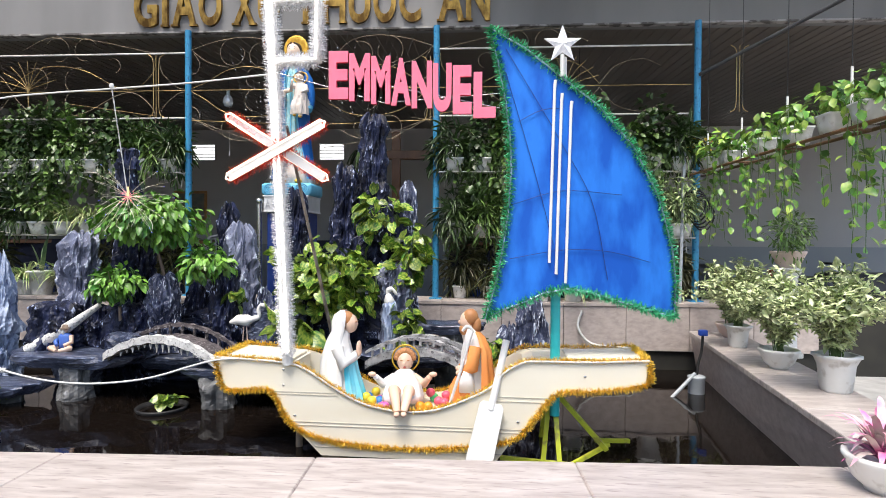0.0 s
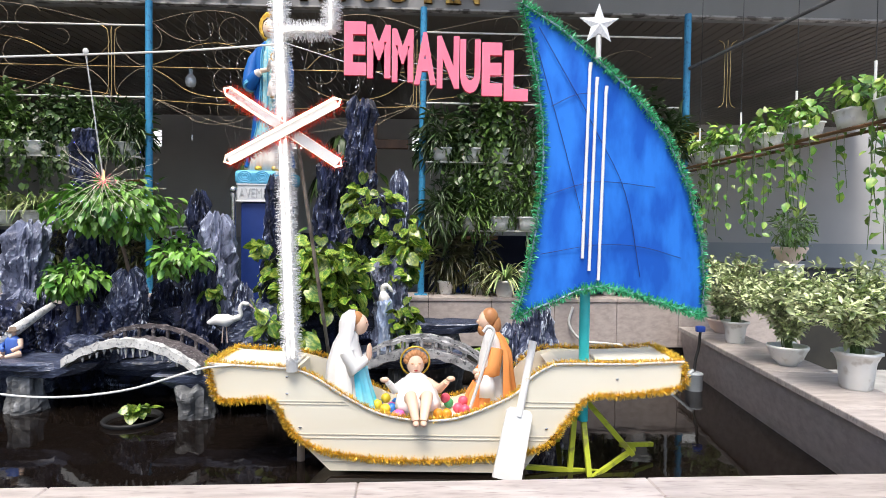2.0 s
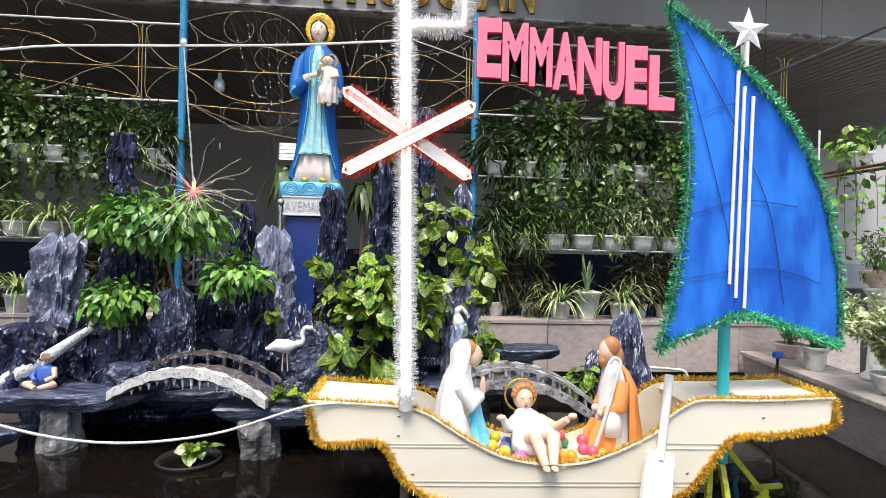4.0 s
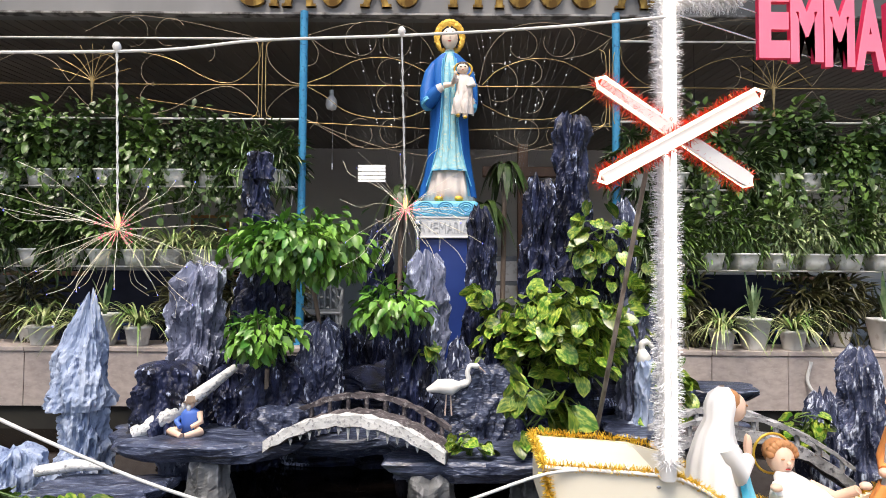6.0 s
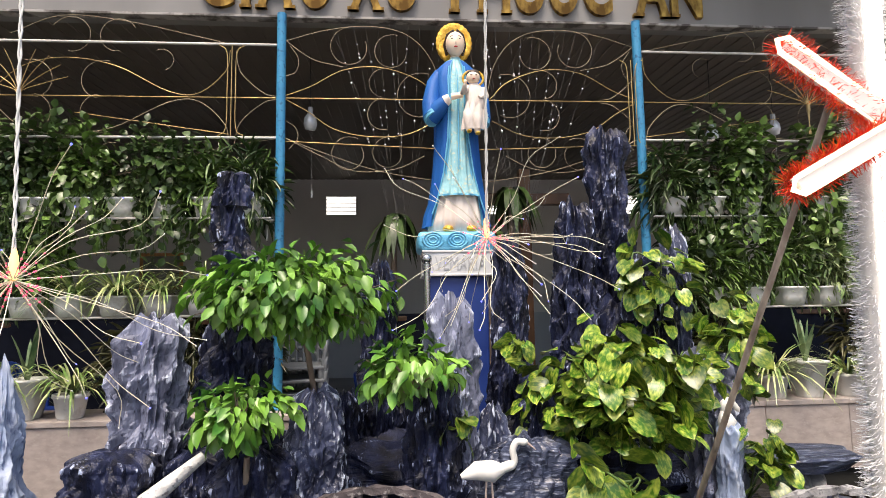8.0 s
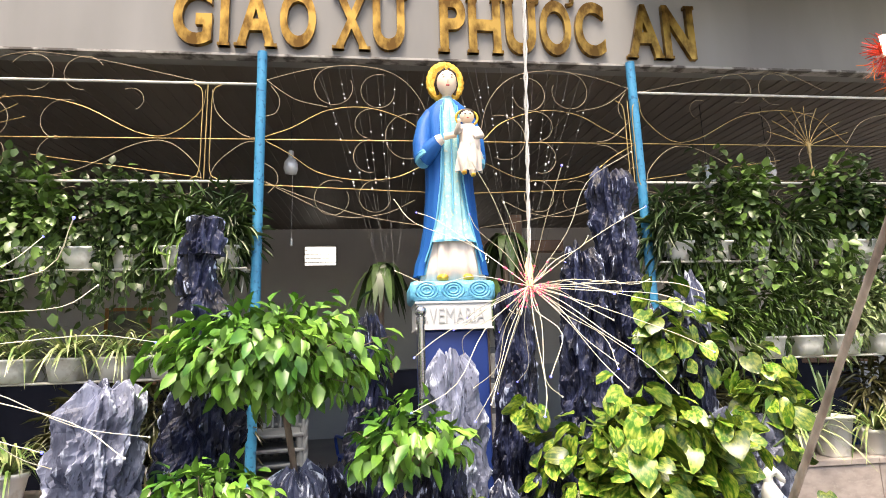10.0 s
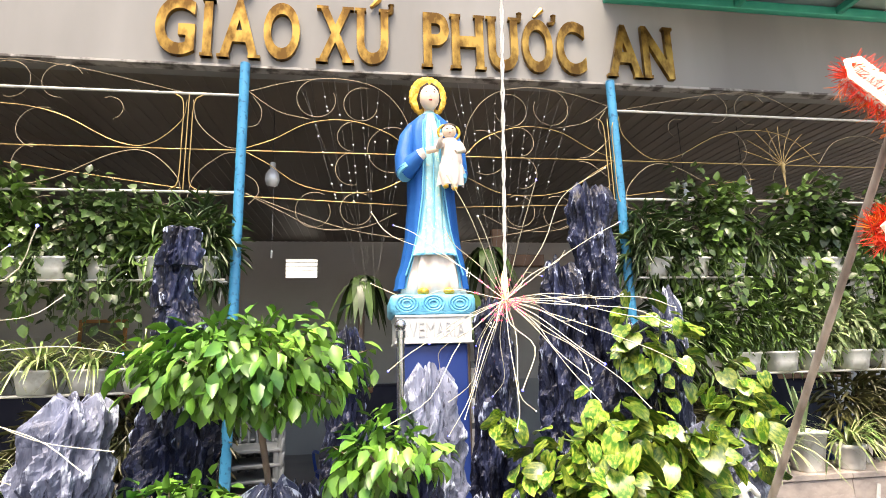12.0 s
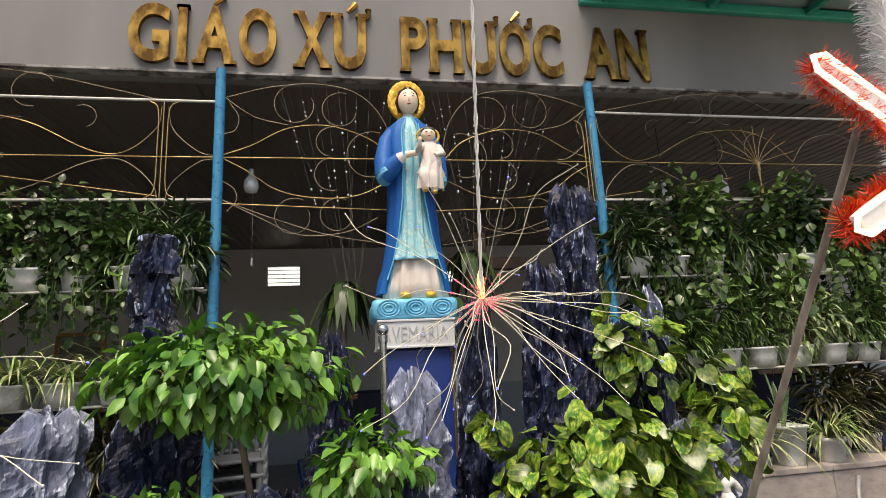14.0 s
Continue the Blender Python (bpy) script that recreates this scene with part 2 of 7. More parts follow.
M_WOOD = mat("brown_wood", (0.10, 0.045, 0.02), (0.17, 0.08, 0.035), 9, 0.5, stretch=(1, 1, 0.2))
M_WOOD_ORANGE = mat("orange_wood_frame", (0.32, 0.14, 0.04), (0.4, 0.19, 0.06), 9, 0.5)
M_THREAD = mat("pale_thread", (0.22, 0.21, 0.20), rough=0.7)
M_BLACK = mat("black_rubber", (0.012, 0.012, 0.013), rough=0.6)
M_GREY_PVC = mat("grey_pvc", (0.42, 0.46, 0.5), rough=0.4)
M_YELLOW = mat("yellow_wire", (0.72, 0.48, 0.04), rough=0.5)
M_PANE = mat("bright_daylight_pane", (0.95, 0.97, 1.0), rough=0.4, emit=1.4)
M_CRYSTAL = mat("crystal_bead", (0.85, 0.87, 0.9), rough=0.1, metal=0.3)
M_DARKCLUTTER = mat("dark_machine", (0.02, 0.02, 0.022), (0.06, 0.06, 0.065), 5, 0.5)
M_RED = mat("red_paint", (0.55, 0.03, 0.03), rough=0.5)
M_SHIRT = mat("blue_shirt_paint", (0.06, 0.14, 0.5), (0.08, 0.2, 0.6), 12, 0.5)
# near-black navy, the lower hall's shadow put into a colour
M_HALL_SHADE = mat("navy_hall_shade", (0.006, 0.008, 0.018), (0.012, 0.015, 0.03), 4, 0.85, spec=0.2)
M_PAPER = mat("matt_photo_print", (0.09, 0.11, 0.10), (0.2, 0.18, 0.14), 5, 0.4)


def pothos_material():
    """Glossy green leaf with yellow splashes that follow the side veins; every leaf has its own pattern."""
    m = bpy.data.materials.new("golden_pothos_leaf_splashed")
    m.use_nodes = True
    N, L = m.node_tree.nodes, m.node_tree.links
    b = N["Principled BSDF"]
    b.inputs["Roughness"].default_value = 0.3
    tc, mp, info = N.new("ShaderNodeTexCoord"), N.new("ShaderNodeMapping"), N.new("ShaderNodeObjectInfo")
    mp.inputs["Scale"].default_value, mp.inputs["Rotation"].default_value = (2.6, 5.0, 1.0), (0, 0, 0.75)
    ab = N.new("ShaderNodeVectorMath")
    ab.operation = "ABSOLUTE"
    L.new(tc.outputs["Object"], ab.inputs[0])
    L.new(ab.outputs[0], mp.inputs[0])
    w = N.new("ShaderNodeMath")
    w.operation = "MULTIPLY"
    w.inputs[1].default_value = 40.0
    L.new(info.outputs["Random"], w.inputs[0])
    n = N.new("ShaderNodeTexNoise")
    n.noise_dimensions = "4D"
    n.inputs["Scale"].default_value, n.inputs["Detail"].default_value = 1.5, 9.0
    L.new(mp.outputs[0], n.inputs["Vector"])
    L.new(w.outputs[0], n.inputs["W"])
    mr = N.new("ShaderNodeMapRange")
    mr.inputs[1].default_value, mr.inputs[2].default_value = 0.43, 0.68
    L.new(n.outputs[0], mr.inputs[0])
    mx = N.new("ShaderNodeMix")
    mx.data_type = "RGBA"
    mx.inputs[6].default_value, mx.inputs[7].default_value = (0.045, 0.150, 0.012, 1), (0.46, 0.52, 0.09, 1)
    L.new(mr.outputs[0], mx.inputs[0])
    r = N.new("ShaderNodeMapRange")
    r.inputs[3].default_value, r.inputs[4].default_value = 0.42, 1.4
    L.new(info.outputs["Random"], r.inputs[0])
    h = N.new("ShaderNodeHueSaturation")
    L.new(r.outputs[0], h.inputs["Value"])
    L.new(mx.outputs[2], h.inputs["Color"])
    L.new(h.outputs[0], b.inputs["Base Color"])
    return m


M_POTHOS = pothos_material()


def dry_brushed(m, colour, lo, hi, scale=30.0):
    """Adds pale dry-brushed paint on the crests of a rock material."""
    N, L = m.node_tree.nodes, m.node_tree.links
    b = N["Principled BSDF"]
    src = b.inputs["Base Color"].links[0].from_socket
    at = N.new("ShaderNodeAttribute")
    at.attribute_name = "ridge"
    n = N.new("ShaderNodeTexNoise")
    n.inputs["Scale"].default_value, n.inputs["Detail"].default_value = scale, 4.0
    tc = N.new("ShaderNodeTexCoord")
    mp = N.new("ShaderNodeMapping")
    mp.inputs["Scale"].default_value = (1.7, 1.7, 0.28)
    L.new(tc.outputs["Object"], mp.inputs[0])
    L.new(mp.outputs[0], n.inputs["Vector"])
    add = N.new("ShaderNodeMath")
    add.operation = "MULTIPLY"
    L.new(at.outputs["Fac"], add.inputs[0])
    L.new(n.outputs[0], add.inputs[1])
    mr = N.new("ShaderNodeMapRange")
    mr.inputs[1].default_value, mr.inputs[2].default_value = lo, hi
    L.new(add.outputs[0], mr.inputs[0])
    mx = N.new("ShaderNodeMix")
    mx.data_type = "RGBA"
    L.new(mr.outputs[0], mx.inputs[0])
    L.new(src, mx.inputs[6])
    mx.inputs[7].default_value = (*colour, 1)
    L.new(mx.outputs[2], b.inputs["Base Color"])


dry_brushed(M_ROCK, (0.46, 0.53, 0.74), 0.31, 0.43, 60.0)
dry_brushed(M_ROCK_GREY, (0.62, 0.68, 0.82), 0.22, 0.36, 60.0)
dry_brushed(M_ROCK_PALE, (0.58, 0.63, 0.78), 0.24, 0.40, 60.0)
dry_brushed(M_ROCK_BLUE, (0.50, 0.56, 0.68), 0.16, 0.45)
dry_brushed(M_PIER, (0.40, 0.40, 0.41), 0.2, 0.5)


def water_material():
    m = bpy.data.materials.new("dark_pool_water")
    m.use_nodes = True
    N, L = m.node_tree.nodes, m.node_tree.links
    b = N["Principled BSDF"]
    b.inputs["Base Color"].default_value = (0.007, 0.005, 0.004, 1)
    b.inputs["Roughness"].default_value = 0.04
    b.inputs["IOR"].default_value = 1.33
    tc, n, bp = N.new("ShaderNodeTexCoord"), N.new("ShaderNodeTexNoise"), N.new("ShaderNodeBump")
    n.inputs["Scale"].default_value, n.inputs["Detail"].default_value = 5.0, 3.0
    L.new(tc.outputs["Object"], n.inputs["Vector"])
    bp.inputs["Strength"].default_value, bp.inputs["Distance"].default_value = 0.07, 0.02
    L.new(n.outputs[0], bp.inputs["Height"])
    L.new(bp.outputs[0], b.inputs["Normal"])
    return m


M_WATER = water_material()


# ---- mesh helpers ----
class MB:
    """Vertices and faces gathered for one mesh, with a material slot for each face."""

    def __init__(self):
        self.v, self.f, self.m = [], [], []

    def add(self, verts, faces, slot=0):
        o = len(self.v)
        self.v.extend(tuple(map(float, p)) for p in verts)
        self.f.extend(tuple(i + o for i in f) for f in faces)
        self.m.extend([slot] * len(faces))
        return self

    def join(self, other, m=None, slot=None):
        vs = [tuple(m @ Vector(p)) for p in other.v] if m is not None else other.v
        o = len(self.v)
        self.v.extend(vs)
        self.f.extend(tuple(i + o for i in f) for f in other.f)
        self.m.extend(other.m if slot is None else [slot] * len(other.f))
        return self

    def mesh(self, name, mats, smooth=True):
        me = bpy.data.meshes.new(name)
        me.from_pydata(self.v, [], self.f)
        for q in mats:
            me.materials.append(q)
        me.polygons.foreach_set("material_index", np.array(self.m, dtype=np.int32))
        me.polygons.foreach_set("use_smooth", np.full(len(self.f), smooth))
        me.update()
        return me


def mlist(m):
    return list(m) if isinstance(m, (list, tuple)) else [m]


def part(name, mb, material, parent, label="", smooth=True, at=None):
    """One mesh object under a thing or a part, given in the parent's own space."""
    me = mb if isinstance(mb, bpy.types.Mesh) else mb.mesh(name, mlist(material), smooth)
    ob = new(name, me)
    ob.parent = parent
    if at is not None:
        ob.matrix_basis = at
    if label:
        ob["label"] = label
    return ob


def thing(name, at, label, category, group=""):
    ob = new(name)
    ob.empty_display_size = 0.05
    ob.matrix_basis = at if isinstance(at, Matrix) else Matrix.Translation(at)
    return tagged(ob, label, category, group)


def solo(name, mb, material, at, label, category, group="", smooth=True, kind=""):
    ob = new(name, mb.mesh(name, mlist(material), smooth))
    ob.matrix_basis = at if isinstance(at, Matrix) else Matrix.Translation(at)
    return tagged(ob, label, category, group, kind)


def structure(name, mb, material, label, smooth=False):
    ob = new(name, mb.mesh(name, mlist(material), smooth))
    return tagged(ob, label, "", "", "structure")


def box(cx, cy, cz, sx, sy, sz, bevel=0.0, mb=None, slot=0):
    """A box by its centre and sizes, with chamfered edges."""
    mb = mb or MB()
    if bevel <= 0:
        vs = [(cx + sx * a / 2, cy + sy * b / 2, cz + sz * c / 2) for c in (-1, 1) for b in (-1, 1) for a in (-1, 1)]
        return mb.add(vs, [(0, 2, 3, 1), (4, 5, 7, 6), (0, 1, 5, 4), (2, 6, 7, 3), (0, 4, 6, 2), (1, 3, 7, 5)], slot)
    bm = bmesh.new()
    bmesh.ops.create_cube(bm, size=1, matrix=Matrix.Translation((cx, cy, cz)) @ Matrix.Diagonal((sx, sy, sz, 1)))
    bmesh.ops.bevel(bm, geom=bm.edges[:], offset=bevel, segments=2, affect="EDGES", profile=0.5)
    bm.verts.index_update()
    mb.add([v.co[:] for v in bm.verts], [[v.index for v in f.verts] for f in bm.faces], slot)
    bm.free()
    return mb


def tube(points, r, sides=6, mb=None, slot=0, closed=False, caps=True):
    """A round tube along points; r is one radius or one for each point."""
    mb = mb or MB()
    P = [Vector(p) for p in points]
    n = len(P)
    rs = r if isinstance(r, (list, tuple)) else [r] * n
    vs, up = [], None
    for i in range(n):
        a, b = P[i - 1] if (i or closed) else P[0], P[(i + 1) % n] if (i < n - 1 or closed) else P[-1]
        t = (b - a).normalized()
        if up is None:
            up = t.orthogonal().normalized()
        up = (up - t * up.dot(t))
        up = up.normalized() if up.length > 1e-6 else t.orthogonal().normalized()
        s = t.cross(up)
        for k in range(sides):
            w = 2 * math.pi * k / sides
            vs.append(P[i] + (up * math.cos(w) + s * math.sin(w)) * rs[i])
    fs = []
    for i in range(n if closed else n - 1):
        j = (i + 1) % n
        fs += [(i * sides + k, i * sides + (k + 1) % sides, j * sides + (k + 1) % sides, j * sides + k) for k in range(sides)]
    if caps and not closed:
        m = len(vs)
        vs += vs[:sides] + vs[(n - 1) * sides:n * sides]
        fs += [tuple(reversed(range(m, m + sides))), tuple(range(m + sides, m + 2 * sides))]
    return mb.add(vs, fs, slot)


def loft(rings, sides=16, mb=None, slot=0, ridge=0.0, folds=9, seed=0):
    """Stacked ellipses (x, y, z, rx, ry), closed at both ends; ridge gives cloth folds."""
    mb = mb or MB()
    rnd = random.Random(seed)
    ph = rnd.random() * 6
    vs = []
    for x, y, z, rx, ry in rings:
        for k in range(sides):
            w = 2 * math.pi * k / sides
            q = 1 + ridge * math.sin(folds * w + ph) * (0.6 + 0.4 * math.sin(3 * w + ph * 2))
            vs.append((x + rx * q * math.cos(w), y + ry * q * math.sin(w), z))
    fs = []
    for i in range(len(rings) - 1):
        fs += [(i * sides + k, i * sides + (k + 1) % sides, (i + 1) * sides + (k + 1) % sides, (i + 1) * sides + k) for k in range(sides)]
    fs += [tuple(reversed(range(sides))), tuple(range((len(rings) - 1) * sides, len(rings) * sides))]
    return mb.add(vs, fs, slot)


def drape(mb, rings, a0, a1, slot, ridge=0.05, folds=11, n=34, phase=0.0):
    """An open cloth shell over part of stacked ellipses (x, y, z, rx, ry), with folds that deepen downwards."""
    z0, z1 = rings[0][2], rings[-1][2]
    vs = []
    for i, (x, y, z, rx, ry) in enumerate(rings):
        s0, s1 = (a0[i], a1[i]) if isinstance(a0, list) else (a0, a1)
        deep = ridge * (1.2 - 0.8 * (z - z0) / max(z1 - z0, 1e-6))
        for k in range(n + 1):
            w = s0 + (s1 - s0) * k / n
            q = 1 + deep * math.sin(folds * w + phase) + deep * 0.5 * math.sin(folds * 2.3 * w + 1)
            vs.append((x + rx * q * math.cos(w), y + ry * q * math.sin(w), z))
    return mb.add(vs, [(i * (n + 1) + k, i * (n + 1) + k + 1, (i + 1) * (n + 1) + k + 1, (i + 1) * (n + 1) + k) for i in range(len(rings) - 1) for k in range(n)], slot)


def lathe(profile, sides=20, mb=None, slot=0, at=(0, 0, 0), square=False):
    """A turned shape from (radius, height) pairs; square gives four rounded sides."""
    mb = mb or MB()
    rings = []
    vs = []
    for r, z in profile:
        for k in range(sides):
            w = 2 * math.pi * (k + 0.5) / sides
            q = 1.0
            if square:
                q = 1 / max(abs(math.cos(w)), abs(math.sin(w))) ** 0.85
            vs.append((at[0] + r * q * math.cos(w), at[1] + r * q * math.sin(w), at[2] + z))
    n = len(profile)
    fs = []
    for i in range(n - 1):
        fs += [(i * sides + k, i * sides + (k + 1) % sides, (i + 1) * sides + (k + 1) % sides, (i + 1) * sides + k) for k in range(sides)]
    if profile[0][0] > 1e-4:
        fs.append(tuple(reversed(range(sides))))
    if profile[-1][0] > 1e-4:
        fs.append(tuple(range((n - 1) * sides, n * sides)))
    return mb.add(vs, fs, slot)


def ball(c, r, seg=12, rings=8, mb=None, slot=0):
    """An ellipsoid; r is a number or three."""
    mb = mb or MB()
    rx, ry, rz = r if isinstance(r, (list, tuple)) else (r, r, r)
    rs = []
    for i in range(rings + 1):
        w = -math.pi / 2 + math.pi * i / rings
        k = max(math.cos(w), 0.02)
        rs.append((c[0], c[1], c[2] + rz * math.sin(w), rx * k, ry * k))
    return loft(rs, seg, mb, slot)


def prism(outline, y0, y1, mb=None, slot=0):
    """An outline of (x, z) made solid from y0 to y1."""
    mb = mb or MB()
    n = len(outline)
    bm = bmesh.new()
    a = [bm.verts.new((x, y0, z)) for x, z in outline]
    b = [bm.verts.new((x, y1, z)) for x, z in outline]
    bm.faces.new(a)
    bm.faces.new(list(reversed(b)))
    for i in range(n):
        bm.faces.new((a[i], b[i], b[(i + 1) % n], a[(i + 1) % n]))
    bmesh.ops.recalc_face_normals(bm, faces=bm.faces[:])
    bmesh.ops.triangulate(bm, faces=[f for f in bm.faces if len(f.verts) > 4])
    bm.verts.index_update()
    mb.add([v.co[:] for v in bm.verts], [[v.index for v in f.verts] for f in bm.faces], slot)
    bm.free()
    return mb


def spline(pts, n=8):
    """A smooth line through pts."""
    P = [Vector(p) for p in pts]
    P = [P[0] * 2 - P[1]] + P + [P[-1] * 2 - P[-2]]
    out = []
    for i in range(1, len(P) - 2):
        for k in range(n):
            t = k / n
            a, b, c, d = P[i - 1], P[i], P[i + 1], P[i + 2]
            out.append(0.5 * (2 * b + (c - a) * t + (2 * a - 5 * b + 4 * c - d) * t * t + (3 * b - a - 3 * c + d) * t ** 3))
    return out + [P[-2]]


def tinsel(points, radius, count, width=0.003, seed=0, mb=None, slot=0, curl=0.5):
    """Thin foil blades that stand out all round a line."""
    mb = mb or MB()
    rng = np.random.default_rng(seed)
    P = np.array([tuple(p) for p in points])
    seg = np.linalg.norm(np.diff(P, axis=0), axis=1)
    cum = np.concatenate([[0], np.cumsum(seg)])
    s = rng.random(count) * cum[-1]
    i = np.clip(np.searchsorted(cum, s) - 1, 0, len(seg) - 1)
    c = P[i] + (P[i + 1] - P[i]) * ((s - cum[i]) / np.maximum(seg[i], 1e-6))[:, None]
    t = (P[i + 1] - P[i]) / np.maximum(seg[i], 1e-6)[:, None]
    d = rng.normal(size=(count, 3))
    d -= t * (d * t).sum(1)[:, None]
    d /= np.linalg.norm(d, axis=1)[:, None]
    d = d + t * (rng.random(count) - 0.5)[:, None] * 2 * curl
    w = np.cross(d, t + rng.normal(size=(count, 3)) * 0.6)
    w /= np.linalg.norm(w, axis=1)[:, None]
    ln = radius * (0.55 + 0.6 * rng.random(count))[:, None]
    a, b, e = c - w * width, c + w * width, c + d * ln
    vs = np.stack([a, b, e + w * width * 0.4, e - w * width * 0.4], 1).reshape(-1, 3)
    return mb.add(vs.tolist(), [(4 * k, 4 * k + 1, 4 * k + 2, 4 * k + 3) for k in range(count)], slot)


def leaves(centers, size, seed=0, mb=None, slot=0, aspect=0.45, out=None, droop=0.5, jitter=0.35, fold=0.18):
    """Folded leaves of six vertices, one at each centre, that point outwards and hang."""
    mb = mb or MB()
    rng = np.random.default_rng(seed)
    C = np.array([tuple(c) for c in centers], dtype=float)
    n = len(C)
    o = np.array(out, dtype=float) if out is not None else rng.normal(size=(n, 3))
    a = o + rng.normal(size=(n, 3)) * 0.55
    a[:, 2] -= droop * (0.4 + rng.random(n))
    a /= np.linalg.norm(a, axis=1)[:, None]
    up = np.array([0, 0, 1.0]) + rng.normal(size=(n, 3)) * 0.45 + o * 0.35
    b = np.cross(a, up)
    b /= np.maximum(np.linalg.norm(b, axis=1), 1e-6)[:, None]
    nn = np.cross(b, a)
    ln = (size * (1 - jitter + 2 * jitter * rng.random(n)))[:, None]
    wd = ln * aspect * 0.5
    V = [C, C + a * ln * 0.35 + b * wd * 0.95 + nn * ln * fold * 0.5, C + a * ln * 0.4 - nn * ln * 0.02, C + a * ln * 0.35 - b * wd * 0.95 + nn * ln * fold * 0.5,
         C + a * ln * 0.72 + b * wd * 0.7 + nn * ln * fold * 0.15, C + a * ln * 0.72 - b * wd * 0.7 + nn * ln * fold * 0.15, C + a * ln * 0.74 - nn * ln * 0.06, C + a * ln - nn * ln * 0.14]
    vs = np.stack(V, 1).reshape(-1, 3)
    F = [(0, 2, 1), (0, 3, 2), (1, 2, 6, 4), (2, 3, 5, 6), (4, 6, 7), (6, 5, 7)]
    return mb.add(vs.tolist(), [tuple(8 * k + i for i in f) for k in range(n) for f in F], slot)


def blades(base, count, length, width, seed=0, mb=None, slot=0, rise=1.0, droop=1.0, spread=1.0):
    """Long arching blades from one root."""
    mb = mb or MB()
    rnd = random.Random(seed)
    B = Vector(base)
    for _ in range(count):
        w = rnd.random() * 6.283
        ln = length * rnd.uniform(0.6, 1.15)
        d = Vector((math.cos(w), math.sin(w), 0)) * spread * rnd.uniform(0.5, 1.1)
        vz = rise * rnd.uniform(0.6, 1.3)
        side = Vector((-math.sin(w), math.cos(w), 0))
        vs, n = [], 6
        for i in range(n):
            t = i / (n - 1)
            p = B + d * ln * t * 0.75 + Vector((0, 0, (vz * t - droop * 1.25 * t * t) * ln * 0.8))
            hw = width * (1 - t) ** 0.5 * (0.55 + 0.9 * min(t * 3, 1) * 0.5) * 0.5 + 0.0006
            vs += [p - side * hw, p + side * hw]
        mb.add(vs, [(2 * i, 2 * i + 1, 2 * i + 3, 2 * i + 2) for i in range(n - 1)], slot)
    return mb


def cloud(c, r, n, seed, shell=0.55, flat=0.0, lumps=7):
    """Points near the outside of a lumpy ellipsoid, and their outward directions."""
    rng = np.random.default_rng(seed)
    lc = rng.normal(size=(lumps, 3))
    lc /= np.linalg.norm(lc, axis=1)[:, None]
    lc *= (0.25 + 0.5 * rng.random(lumps))[:, None]
    k = rng.integers(0, lumps, n)
    d = rng.normal(size=(n, 3))
    d /= np.linalg.norm(d, axis=1)[:, None]
    rad = (shell + (1 - shell) * rng.random(n)) * 0.55
    q = lc[k] + d * rad[:, None]
    out = q / np.maximum(np.linalg.norm(q, axis=1), 0.05)[:, None]
    return np.array(c) + q * 0.82 * np.array(r), out


def rock(name, x, y, z0, w, d, h, seed, material, label, taper=0.45, ridges=1.0, lean=(0, 0), group="rockery rocks", rows=84, sides=76, blocky=0.0, ledge=0.16):
    """A craggy upright stone with ledges and furrows; the crests carry dry-brushed paint (the ridge attribute)."""
    off = Vector((seed * 7.31, seed * 3.17, seed * 1.73))
    vs, crest = [], []
    for i in range(rows + 1):
        t = i / rows
        k = (1 - taper * t ** 1.6) * (1 if t < 0.92 else max(0.5, 1 - ((t - 0.92) / 0.08) ** 2 * 0.45))
        for j in range(sides):
            a = 2 * math.pi * j / sides
            c, s = math.cos(a), math.sin(a)
            sq = 1 + (1 / max(abs(c), abs(s)) - 1) * blocky
            P = Vector((c * w / 2, s * d / 2, t * h))
            big = noise.noise(Vector((P.x * 3.2, P.y * 3.2, P.z * 2.4)) + off) * 0.36
            lump = 1 - abs(noise.noise(Vector((P.x * 9, P.y * 9, P.z * 3.6)) + off)) * 2
            furrow = 1 - abs(noise.noise(Vector((P.x * 32, P.y * 32, P.z * 6)) + off)) * 2
            fine = noise.noise(Vector((P.x * 60, P.y * 60, P.z * 40)) + off)
            q = big + (lump - 0.55) * 0.30 + (furrow - 0.6) * 0.20 * ridges + fine * 0.06
            lay = P.z * 5.5 + noise.noise(Vector((c * 1.3, s * 1.3, P.z * 2)) + off) * 1.6 + seed * 0.37
            lay -= math.floor(lay)
            step = (min(lay / 0.85, 1.0) if lay < 0.85 else (1 - lay) / 0.15) - 0.55
            q += step * ledge
            rr = k * (1 + q) * sq
            zz = t * h + noise.noise(Vector((c * 2.4, s * 2.4, 5)) + off) * min(h, 0.6) * 0.14 * (t ** 4)
            vs.append((P.x * rr + lean[0] * t, P.y * rr + lean[1] * t, zz))
            crest.append(max(0.0, min(1.0, 0.36 * lump + 0.74 * furrow + 0.45 * fine + 0.30 * step - 0.40)))
    vs.append((lean[0], lean[1], h * 0.985))
    crest.append(0.4)
    top = len(vs) - 1
    fs = []
    for i in range(rows):
        fs += [(i * sides + j, i * sides + (j + 1) % sides, (i + 1) * sides + (j + 1) % sides, (i + 1) * sides + j) for j in range(sides)]
    fs += [(rows * sides + j, rows * sides + (j + 1) % sides, top) for j in range(sides)]
    fs.append(tuple(reversed(range(sides))))
    ob = solo(name, MB().add(vs, fs), material, (x, y, z0), label, "rock", group, smooth=False)
    ob.data.attributes.new("ridge", "FLOAT", "POINT").data.foreach_set("value", np.array(crest, dtype=np.float32))
    return ob


